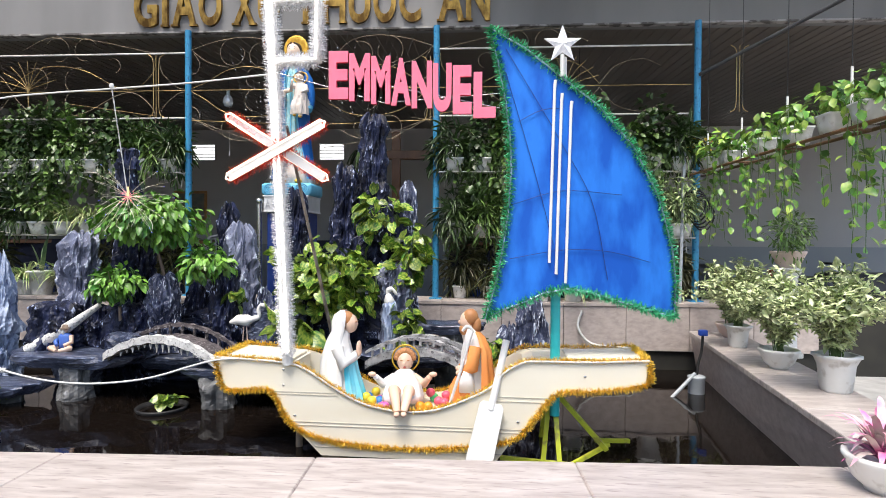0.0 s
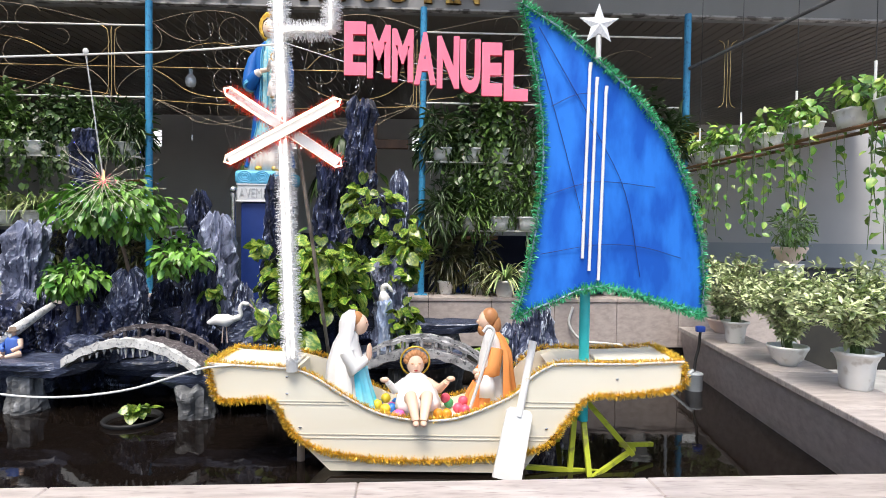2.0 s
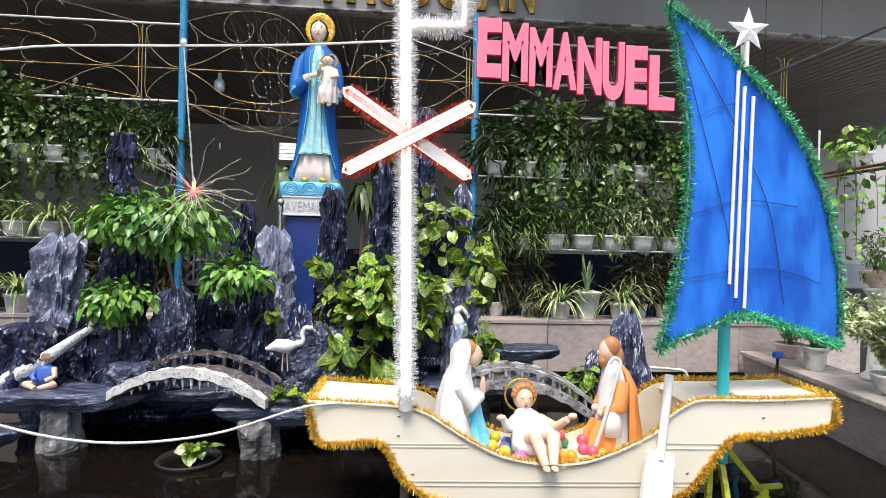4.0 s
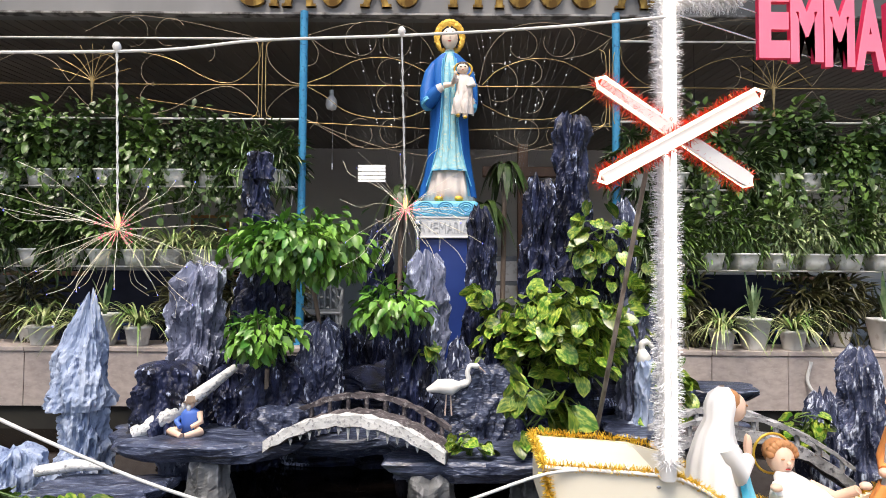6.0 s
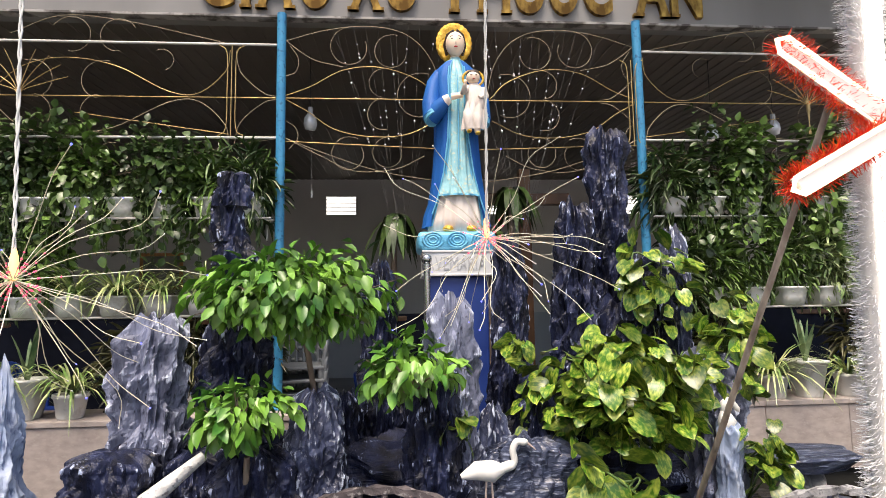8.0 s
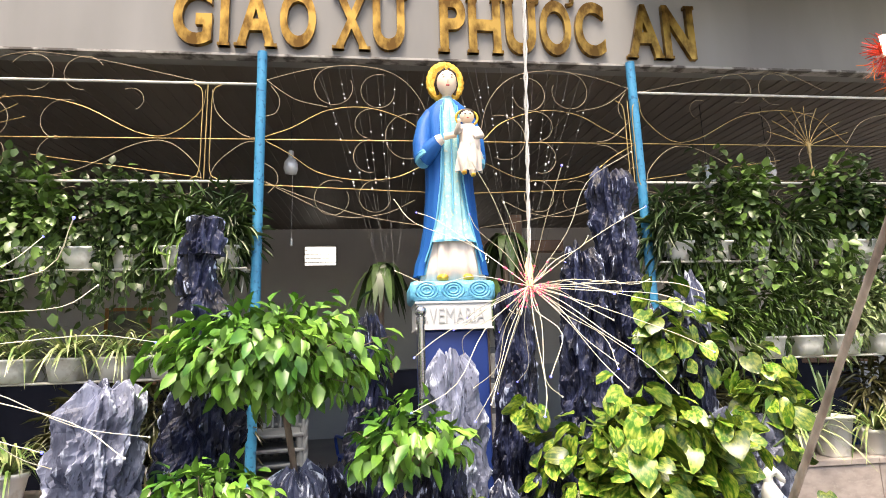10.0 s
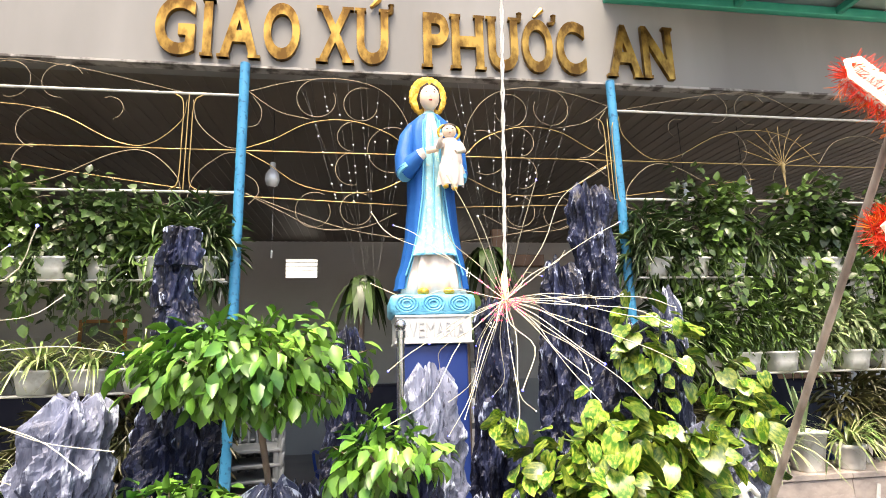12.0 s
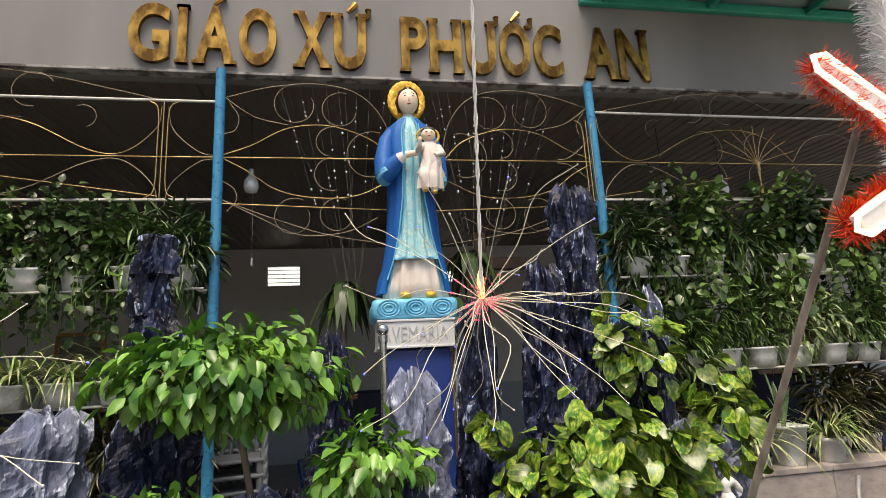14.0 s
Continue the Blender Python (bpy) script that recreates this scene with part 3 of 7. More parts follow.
def letter_mesh(ch, width, height, depth, offset=0.0, bevel=0.0):
    """A letter of the built-in font as a solid of the given size, upright in the xz plane, front towards -y, lower left corner at 0."""
    cu = bpy.data.curves.new("letter", "FONT")
    cu.body, cu.extrude, cu.offset, cu.bevel_depth, cu.resolution_u = ch, 0.5, offset, 0.0, 6
    ob = bpy.data.objects.new("letter", cu)
    scene.collection.objects.link(ob)
    dg = bpy.context.evaluated_depsgraph_get()
    me = bpy.data.meshes.new_from_object(ob.evaluated_get(dg))
    P = np.array([v.co[:] for v in me.vertices])
    lo, hi = P.min(0), P.max(0)
    Q = (P - lo) / (hi - lo)
    vs = [(x * width, (1 - zz) * depth - depth, y * height) for x, y, zz in Q]
    mb = MB()
    front = [max(abs(me.vertices[i].co.z - 0.5) for i in p.vertices) < 1e-3 for p in me.polygons]
    for p, fr in zip(me.polygons, front):
        mb.f.append(tuple(p.vertices))
        mb.m.append(0 if fr else 1)
    mb.v = vs
    bpy.data.objects.remove(ob)
    bpy.data.meshes.remove(me)
    bpy.data.curves.remove(cu)
    return mb


# ---- the setting ----
WATER_Z, LEDGE_Z, BACK_Z = 0.03, 0.44, 0.70
FRONT = [(-7.0, 1.985), (6.0, 2.40)]          # pool-side edge of the front ledge
RIGHT = [(1.62, 2.26), (2.06, 5.66)]          # pool-side edge of the right ledge

structure("ground", box(0, 0, -0.30, 60, 60, 0.2), M_PAVE, "grey paving around the pool")
structure("floor", box(2.0, 9.65, -0.06, 22, 7.1, 0.12), M_FLOOR, "grey tiled hall floor")
structure("pavement", box(5.15, 3.96, -0.06, 5.7, 4.12, 0.12), M_TILE, "grey patterned tiles beside the pool")
structure("pavement_front", box(-0.5, -4.0, -0.06, 17, 11.8, 0.12), M_PAVE, "grey paving in front of the pool")
structure("pool_basin", box(-2.0, 4.0, -0.17, 9.5, 3.9, 0.06), M_BASIN, "dark pool bottom")
structure("water", MB().add([(-7, 1.9, WATER_Z), (2.3, 1.9, WATER_Z), (2.3, 6.0, WATER_Z), (-7, 6.0, WATER_Z)], [(0, 1, 2, 3)]), M_WATER, "dark still pool water with reflections")

WALL_Y = 13.0


def wall_with_windows(name, x0, x1, y, z0, z1, holes, label):
    """A wall along x with real openings."""
    mb = MB()
    xs = sorted({x0, x1, *[h[0] for h in holes], *[h[1] for h in holes]})
    for a, b in zip(xs, xs[1:]):
        inside = [h for h in holes if h[0] <= a and b <= h[1]]
        if not inside:
            box((a + b) / 2, y, (z0 + z1) / 2, b - a, 0.2, z1 - z0, mb=mb)
        else:
            h = inside[0]
            box((a + b) / 2, y, (z0 + h[2]) / 2, b - a, 0.2, h[2] - z0, mb=mb)
            box((a + b) / 2, y, (h[3] + z1) / 2, b - a, 0.2, z1 - h[3], mb=mb)
    return structure(name, mb, M_WALL, label)


WINDOWS = [(a - 0.295, a + 0.295, 3.19, 3.56) for a in (-9.7, -6.62, -3.50, -0.45, 2.62, 5.7)]
wall_with_windows("wall_back", -11.0, 14.0, WALL_Y + 0.1, 0, 4.2, WINDOWS, "grey painted hall wall with small louvred windows")
structure("wall_dado", box(1.5, WALL_Y - 0.004, 0.60, 24.9, 0.012, 1.20), M_DADO, "blue grey painted lower wall")
# unseen wall, added to keep light off the left end of the fascia
structure("wall_shade_left", box(-7.7, -1.0, 3.0, 0.2, 14.0, 6.4), M_WALL, "unseen plain grey wall added to shade the left side")
structure("wall_left", box(-9.1, 9.5, 2.1, 0.2, 7.0, 4.2), M_WALL, "grey painted side wall")
for i, (a, b, c, d) in enumerate(WINDOWS):
    w = new("window_%d" % (i + 1))
    w.matrix_basis = Matrix.Translation(((a + b) / 2, WALL_Y + 0.08, (c + d) / 2))
    tagged(w, "small bright louvred window in the grey wall", "window", "", "structure")
    part("pane", box(0, 0.03, 0, b - a, 0.01, d - c), M_PANE, w, smooth=False)
    for k in range(4):
        part("louvre", box(0, -0.02, -0.12 + 0.08 * k, b - a, 0.05, 0.010), M_RAIL, w, smooth=False)

mb = MB()
n = 156
for i in range(n):
    x = -11 + 20.5 * i / n
    w = 20.5 / n
    for a, b, h in ((0, 0.7, 0.0), (0.7, 1.0, 0.006)):
        mb.add([(x + a * w, 6.14, 3.60 + h), (x + b * w, 6.14, 3.60 + h), (x + b * w, 13.1, 3.90 + h), (x + a * w, 13.1, 3.90 + h),
                (x + a * w, 6.14, 3.66 + h), (x + b * w, 6.14, 3.66 + h), (x + b * w, 13.1, 3.96 + h), (x + a * w, 13.1, 3.96 + h)],
               [(0, 3, 2, 1), (4, 5, 6, 7), (0, 1, 5, 4), (2, 3, 7, 6), (1, 2, 6, 5), (3, 0, 4, 7)])
structure("ceiling", mb, M_CEIL, "dark grey ribbed metal ceiling")
structure("beam_fascia", box(1.5, 6.05, 4.12, 25, 0.16, 1.08, 0.006), M_FASCIA, "grey concrete fascia beam over the shrine")
structure("trim_fascia_edge", box(1.5, 5.995, 3.583, 25, 0.08, 0.02, 0.003), M_FASCIA_EDGE, "dirty lower edge of the fascia")


def fascia_letters():
    """GIAO XU PHUOC AN with its marks, raised golden letters with serifs."""
    sign = thing("wall_sign", (0, 5.965, 3.635), "raised golden metal letters on the grey fascia", "sign")
    H = 0.455
    spec = [("G", -3.83, 0.245, ""), ("I", -3.535, 0.055, ""), ("A", -3.43, 0.245, "acute"), ("O", -3.155, 0.235, ""), ("X", -2.80, 0.225, ""), ("U", -2.545, 0.215, "horn_acute"),
            ("P", -2.09, 0.18, ""), ("H", -1.89, 0.225, ""), ("U", -1.63, 0.215, "horn"), ("O", -1.385, 0.225, "horn_acute"), ("C", -1.13, 0.215, ""), ("A", -0.745, 0.255, ""), ("N", -0.475, 0.235, "")]
    for ch, x, w, mark in spec:
        sx = 1.085
        x, w = -3.81 + (x + 3.83) * sx, w * sx
        g = letter_mesh(ch, w, H, 0.035, 0.03)
        for e in [(0, 0)] if ch in "P" else [(0, 0), (1, 0)] if ch in "AHX" else [(0, 0), (0.5, 1)] if ch == "I" else [(0, 0), (1, 1)] if ch == "N" else []:
            sw = 0.085
            cx = min(max(e[0] * w, sw * 0.32), w - sw * 0.32)
            box(cx, -0.018, 0.012 if e[1] == 0 else H - 0.012, sw, 0.036, 0.024, mb=g, slot=1)
        if ch in "HUXI":
            for cx in ((w * 0.12, w * 0.88) if ch != "I" else (w * 0.5,)):
                box(cx, -0.018, H - 0.012, 0.085, 0.036, 0.024, mb=g, slot=1)
        if "horn" in mark:
            tube(spline([(w * 0.9, -0.018, H * 0.93), (w * 1.08, -0.018, H * 0.97), (w * 1.1, -0.018, H * 1.1)], 4), [0.02] * 8 + [0.026], 6, g, 1)
        if "acute" in mark:
            tube([(w * 0.45, -0.018, H * 1.04), (w * 0.72, -0.018, H * 1.2)], [0.014, 0.024], 6, g, 1)
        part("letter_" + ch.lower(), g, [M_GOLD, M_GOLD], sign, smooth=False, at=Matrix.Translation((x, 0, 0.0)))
    return sign


fascia_letters()

# green awning frame that juts out over the pool
awning = thing("awning", (0.75, 5.2, 4.34), "green steel awning frame with pale sheeting", "awning")
part("beam", box(1.5, -0.06, 0, 5.4, 0.06, 0.10, 0.006), M_GREEN_STEEL, awning)
part("beam", box(1.5, 0.74, 0.0, 5.4, 0.06, 0.08, 0.006), M_GREEN_STEEL, awning)
for k in range(6):
    part("rafter", box(-1.0 + k * 0.95, 0.34, 0.0, 0.05, 0.74, 0.06, 0.004), M_GREEN_STEEL, awning)
part("sheet", box(1.5, 0.34, 0.065, 5.4, 0.9, 0.02), M_AWNING, awning)


def ledge_tiles(parent, a, b, inner, outer, z, length, thick, along):
    """Cap slabs between two lines."""
    A, B = Vector((*a, 0)), Vector((*b, 0))
    t = (B - A).normalized()
    nrm = Vector((-t.y, t.x, 0))
    L = (B - A).length
    s = 0.0
    while s < L - 0.05:
        e = min(s + length, L)
        m = MB()
        g = 0.0007
        q = [A + t * (s + g) + nrm * inner, A + t * (e - g) + nrm * inner, A + t * (e - g) + nrm * outer, A + t * (s + g) + nrm * outer]
        bv = 0.006
        lo = [(p.x, p.y, z - thick) for p in q]
        md = [(p.x, p.y, z - bv) for p in q]
        c = sum(q, Vector()) / 4
        tp = [(p.x + (c.x - p.x) / max((c - p).length, 1e-3) * bv, p.y + (c.y - p.y) / max((c - p).length, 1e-3) * bv, z) for p in q]
        fs = [(3, 2, 1, 0), (8, 9, 10, 11)]
        for k in range(4):
            j = (k + 1) % 4
            fs += [(k, j, 4 + j, 4 + k), (4 + k, 4 + j, 8 + j, 8 + k)]
        m.add(lo + md + tp, fs)
        part("tile", m, M_GRANITE if thick < 0.2 else M_GRANITE_WALL, parent, smooth=False)
        s = e


front_ledge = structure("wall_pool_front", MB().add(
    [(-7.0, 1.56, -0.2), (6.0, 1.97, -0.2), (6.0, 2.385, -0.2), (-7.0, 1.97, -0.2), (-7.0, 1.56, 0.405), (6.0, 1.97, 0.405), (6.0, 2.385, 0.405), (-7.0, 1.97, 0.405)],
    [(3, 2, 1, 0), (4, 5, 6, 7), (0, 1, 5, 4), (1, 2, 6, 5), (2, 3, 7, 6), (3, 0, 4, 7)]), M_GROUT, "low pool wall capped with pink granite")
right_ledge = structure("wall_pool_right", MB().add(
    [(1.78, 2.30, -0.2), (2.10, 2.30, -0.2), (2.50, 5.62, -0.2), (2.17, 5.62, -0.2), (1.635, 2.30, 0.405), (2.06, 2.30, 0.405), (2.49, 5.62, 0.405), (2.065, 5.62, 0.405)],
    [(3, 2, 1, 0), (4, 5, 6, 7), (0, 1, 5, 4), (1, 2, 6, 5), (2, 3, 7, 6), (3, 0, 4, 7)]), M_GRANITE_WALL, "low pool wall faced with pink granite")
# near-black core, bare below the tiles, paints the shade of the recess there
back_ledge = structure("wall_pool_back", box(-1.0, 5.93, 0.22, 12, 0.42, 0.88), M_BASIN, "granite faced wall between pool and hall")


# ---- the walk-side structure: posts, rails, grilles ----
def hall_post(x, label):
    p = thing("post", (x, 5.925, BACK_Z - 0.002), label, "post", "blue posts")
    part("shaft", tube([(0, 0, 0), (0, 0, 2.885)], 0.034, 16), M_POST, p)
    part("flange", box(0, 0, 0.006, 0.13, 0.13, 0.012, 0.002), M_POST, p)
    return p


for x in (-5.9, -3.19, -0.476, 2.214):
    hall_post(x, "round blue painted steel post on the granite ledge")


def hook(cx, cz, r, a0, turn, n=22):
    """A wire loop that draws in a little towards its end."""
    return [(cx + r * (1 - 0.22 * i / n) * math.cos(radians(a0 + turn * i / n)), 0, cz + r * (1 - 0.22 * i / n) * math.sin(radians(a0 + turn * i / n))) for i in range(n + 1)]


def wire(g, pts, r=0.0023, material=None, name="scroll_wire"):
    """A bent wire through points (x, z) above and below the centre wire."""
    part(name, tube(spline([(x, 0, z) for x, z in pts], 6), r, 5), material or M_TAN_WIRE, g)


def middle_grille(x0, x1, label):
    """Golden wire scrollwork between the two middle posts, the same on both sides of the statue."""
    W = x1 - x0
    g = thing("wire_grille", (x0, 5.925, 2.935), label, "grille", "golden wire grilles")
    part("centre_wire", tube([(0.0, 0, 0), (W, 0, 0)], 0.004, 6), M_GOLD_WIRE, g)
    part("brass_wire", tube([(0.0, 0, -0.325), (W / 2, 0, -0.385), (W, 0, -0.34)], 0.003, 6), M_GOLD_WIRE, g)
    for k in (0, 1):
        def f(pts):
            return [(W - x if k else x, z) for x, z in pts]

        wire(g, f([(0.0, 0.44), (0.30, 0.53), (0.62, 0.565), (0.90, 0.50), (1.08, 0.30), (1.16, 0.0)]))
        wire(g, f([(0.0, 0.02), (0.18, 0.09), (0.42, 0.22), (0.70, 0.245), (0.98, 0.15), (1.13, 0.01)]), 0.003, M_GOLD_WIRE)
        wire(g, f([(0.0, -0.01), (0.16, -0.10), (0.35, -0.23), (0.60, -0.285), (0.88, -0.27), (1.12, -0.16)]), 0.003, M_GOLD_WIRE)
        wire(g, f([(0.0, -0.30), (0.25, -0.43), (0.50, -0.545), (0.80, -0.53), (1.02, -0.43)]))
        wire(g, f([(0.0, -0.30), (0.30, -0.42), (0.70, -0.55), (1.18, -0.63)]))
        wire(g, f([(0.0, 0.44), (0.10, 0.36), (0.22, 0.29), (0.42, 0.245)]))
        wire(g, f([(0.03, 0.40), (0.09, 0.30), (0.07, 0.20), (0.0, 0.17)]))
        wire(g, f([(0.03, -0.38), (0.09, -0.30), (0.07, -0.22), (0.0, -0.17)]))
        for cx, cz, r, a0, turn in ((0.47, 0.40, 0.155, 95, 290), (0.78, 0.365, 0.14, 70, 280), (0.72, 0.115, 0.125, 75, 190), (0.72, -0.125, 0.135, 90, 190), (0.99, 0.02, 0.19, 70, 225), (0.46, -0.42, 0.135, 60, 330), (0.75, -0.41, 0.125, 60, 330)):
            part("loop_wire", tube([(W - x if k else x, y, z) for x, y, z in hook(cx, cz, r, a0, turn)], 0.0021, 5), M_TAN_WIRE, g)
    return g


def side_grille(post, way, length, near, label):
    """Golden wire scrollwork with white rails; it runs from the post in the direction way; near is where its wire column stands."""
    g = thing("wire_grille", (post, 5.925, 2.935), label, "grille", "golden wire grilles")
    for z in (0.405, -0.30):
        part("rail", tube([(way * 0.03, 0, z), (way * (length - 0.03), 0, z)], 0.010, 8), M_RAIL, g, "white tube rail")
    part("centre_wire", tube([(way * 0.03, 0, 0), (way * (length - 0.03), 0, 0)], 0.004, 6), M_GOLD_WIRE, g)
    far = near + 1.68

    def f(pts):
        return [(way * x, z) for x, z in pts]

    for sz in (1, -1):
        wire(g, f([(near + 0.02, sz * 0.36), (near + 0.05, sz * 0.20), (near + 0.24, sz * 0.03), (near + 0.46, sz * 0.045), (near + 0.83, sz * 0.23), (near + 1.20, sz * 0.285), (near + 1.48, sz * 0.21), (far, sz * 0.02)]), 0.003, M_GOLD_WIRE if sz > 0 else M_TAN_WIRE)
        wire(g, f([(near - 0.02, sz * 0.36), (near - 0.06, sz * 0.19), (near - 0.22, sz * 0.04), (near - 0.33, sz * 0.01)]), 0.0026)
        wire(g, f([(near, sz * 0.40), (near + 0.30, sz * 0.47), (near + 0.78, sz * 0.57), (near + 1.22, sz * 0.60), (near + 1.56, sz * 0.46)]))
        wire(g, f([(far, sz * 0.02), (far + 0.16, sz * 0.20), (far + 0.42, sz * 0.27), (min(far + 0.62, length - 0.03), sz * 0.20)]), 0.0026)
        for cx, cz, r, a0, turn in ((near + 0.82, 0.45, 0.14, 150, -250), (near + 1.14, 0.45, 0.15, 30, 250), (near + 0.92, 0.11, 0.16, 110, -190), (near + 1.40, 0.11, 0.16, 70, 190), (near + 0.50, 0.27, 0.09, 60, 190)):
            part("loop_wire", tube([(way * x, y, sz * z) for x, y, z in hook(cx, cz, r, a0, turn)], 0.0021, 5), M_TAN_WIRE, g)
    wire(g, f([(near - 0.30, -0.31), (near + 0.05, -0.37), (near + 0.62, -0.53)]))
    part("brass_wire", tube([(way * (near + 0.02), 0, -0.275), (way * (near + 1.1), 0, -0.12)], 0.003, 6), M_GOLD_WIRE, g)
    return g


middle_grille(-3.19 + 0.034, -0.476 - 0.034, "golden wire scroll grille behind the statue")
side_grille(-3.19, -1, 2.68, 0.35, "golden wire scroll grille above the hanging plants")
side_grille(-0.476, 1, 2.66, 0.02, "golden wire scroll grille above the hanging plants")


def bar_bundle(x, z0, z1):
    b = thing("wire_column", (x, 5.90, z0), "bundle of upright golden wires on the grille", "grille", "golden wire grilles")
    for k in (-1, 0, 1):
        part("upright_wire", tube(spline([(k * 0.09, 0, 0), (k * 0.035, 0, 0.06), (k * 0.03, 0, (z1 - z0) / 2), (k * 0.035, 0, z1 - z0 - 0.06), (k * 0.09, 0, z1 - z0)], 4), 0.0042, 5), M_GOLD_WIRE, b)
    return b


bar_bundle(-3.54, 2.64, 3.32)
bar_bundle(-0.54, 2.58, 3.26)
bar_bundle(2.62, 2.64, 3.32)


def spray(x, z):
    s = thing("wire_spray", (x, 5.89, z), "fan of golden wires tied in a sheaf", "ornament", "golden wire sheaves")
    for k in range(9):
        a = radians(90 + (k - 4) * 17)
        part("wire", tube(spline([(0.012 * (4 - k) / 4, 0, -0.22), (0, 0, 0), (math.cos(a) * 0.16, 0, math.sin(a) * 0.2), (math.cos(a) * 0.36, -0.01, math.sin(a) * 0.34)], 4), 0.003, 5), M_GOLD_WIRE, s)
    part("tie", tube([(0, 0, -0.04), (0, 0, 0.03)], 0.014, 8), M_GOLD_WIRE, s)
    return s


spray(-5.0, 2.93)
spray(0.87, 2.90)


# ---- the boat ----
BOAT = pose(-0.334, 3.182, 0, 0, 0, -2.1)
TOP = [(-1.25, 0.612), (-0.83, 0.590), (-0.70, 0.555), (-0.60, 0.495), (-0.46, 0.412), (-0.32, 0.352), (-0.12, 0.322), (0.075, 0.338), (0.27, 0.412), (0.40, 0.484), (0.465, 0.56), (0.56, 0.618), (0.64, 0.635), (0.94, 0.637), (1.27, 0.655)]
LOW = [(1.25, 0.530), (1.08, 0.490), (0.94, 0.474), (0.77, 0.460), (0.655, 0.329), (0.515, 0.179), (0.42, 0.05), (-0.60, 0.05), (-0.79, 0.235), (-0.87, 0.36), (-0.90, 0.406), (-0.96, 0.431), (-1.20, 0.426)]
GARLAND_LOW = [(1.27, 0.65), (1.265, 0.530), (1.08, 0.490), (0.94, 0.474), (0.77, 0.460), (0.655, 0.329), (0.515, 0.185), (0.14, 0.122), (-0.29, 0.115), (-0.62, 0.155), (-0.79, 0.242), (-0.89, 0.406), (-0.96, 0.431), (-1.19, 0.426), (-1.25, 0.60)]


def boat():
    D = 0.42
    b = thing("boat", BOAT, "cream painted wooden show boat edged with golden tinsel", "boat")
    side = part("hull_side", prism(TOP + LOW, 0.0, 0.02), M_CREAM, b, smooth=False)
    part("hull_side", prism(TOP + LOW, D - 0.02, D), M_CREAM, b, smooth=False)
    part("bow_deck", prism([(-1.25, 0.606), (-0.83, 0.584), (-0.83, 0.566), (-1.25, 0.588)], 0.02, D - 0.02), M_CREAM, b, smooth=False)
    part("stern_deck", prism([(0.58, 0.60), (0.64, 0.628), (0.94, 0.630), (1.27, 0.648), (1.27, 0.63), (0.94, 0.612), (0.65, 0.61)], 0.02, D - 0.02), M_CREAM, b, smooth=False)
    part("hatch_board", box(1.0, 0.22, 0.645, 0.34, 0.24, 0.014, 0.003), M_CREAM, b, smooth=False)
    part("boat_floor", box(-0.08, D / 2, 0.29, 1.1, D - 0.04, 0.02), M_CREAM, b, smooth=False)
    part("bulkhead", box(-0.815, D / 2, 0.42, 0.02, D - 0.04, 0.30), M_CREAM, b, smooth=False)
    part("bulkhead", box(0.62, D / 2, 0.44, 0.02, D - 0.04, 0.34), M_CREAM, b, smooth=False)
    part("bow_end", box(-1.235, D / 2, 0.515, 0.02, D - 0.04, 0.17), M_CREAM, b, smooth=False)
    part("stern_end", box(1.255, D / 2, 0.588, 0.02, D - 0.04, 0.11), M_CREAM, b, smooth=False)
    for z, xa, xb in ((0.225, -0.76, 0.55), (0.405, -0.88, -0.50), (0.405, 0.42, 0.70), (0.10, -0.64, 0.46), (0.245, -0.79, 0.57), (0.42, -0.90, -0.52), (0.43, 0.44, 0.73)):
        part("plank_seam", box((xa + xb) / 2, -0.001, z, xb - xa, 0.004, 0.004), M_SEAM, side, smooth=False)
    part("rim", tube(spline([(x, -0.004, z + 0.004) for x, z in TOP], 4), 0.008, 6), M_WHITE, b)
    for x, z in ((-0.83, 0.55), (-0.83, 0.46), (-0.76, 0.28), (0.55, 0.29), (0.92, 0.56)):
        part("screw", ball((x, -0.003, z), (0.009, 0.003, 0.006), 8, 4), M_STEEL, side)
    top = spline([(x, 0.0, z + 0.012) for x, z in TOP], 5)
    low = spline([(x, -0.008, z) for x, z in GARLAND_LOW], 5)
    back = spline([(x, D, z + 0.012) for x, z in TOP], 5)
    for k, (pts, n, r) in enumerate(((top, 5000, 0.022), (low, 8000, 0.027), (back, 3600, 0.024), ([(-1.25, 0, 0.62), (-1.25, D, 0.62)], 500, 0.026), ([(1.27, 0, 0.66), (1.27, D, 0.66)], 500, 0.026))):
        part("tinsel_garland", tinsel(pts, r, n, 0.0026, 10 + k), M_TINSEL_G, b, "golden tinsel garland")
    return b


boat()

stand = thing("boat_stand", BOAT @ Matrix.Translation((0, 0, -0.14)), "lime painted steel trestle under the boat stern", "trestle")
for a, c in (((0.74, 0.14, 0.60), (0.68, 0.06, 0.0)), ((0.76, 0.14, 0.60), (0.80, -0.02, 0.0)), ((0.76, 0.44, 0.60), (0.70, 0.56, 0.0)), ((0.78, 0.16, 0.56), (1.08, 0.20, 0.22))):
    part("leg", tube([a, c], 0.019, 4), M_LIME, stand, smooth=False)
for a, c in (((0.45, 0.06, 0.20), (0.86, 0.10, 0.16)), ((0.80, 0.02, 0.16), (1.10, 0.24, 0.24)), ((1.02, 0.24, 0.26), (1.24, 0.34, 0.23)), ((0.3, 0.1, 0.2), (0.3, 0.5, 0.2))):
    part("brace", tube([a, c], 0.016, 4), M_LIME, stand, smooth=False)
prop = thing("prop_stake", BOAT @ Matrix.Translation((-0.80, 0.18, -0.14)), "grey wooden stake under the boat bow", "stake")
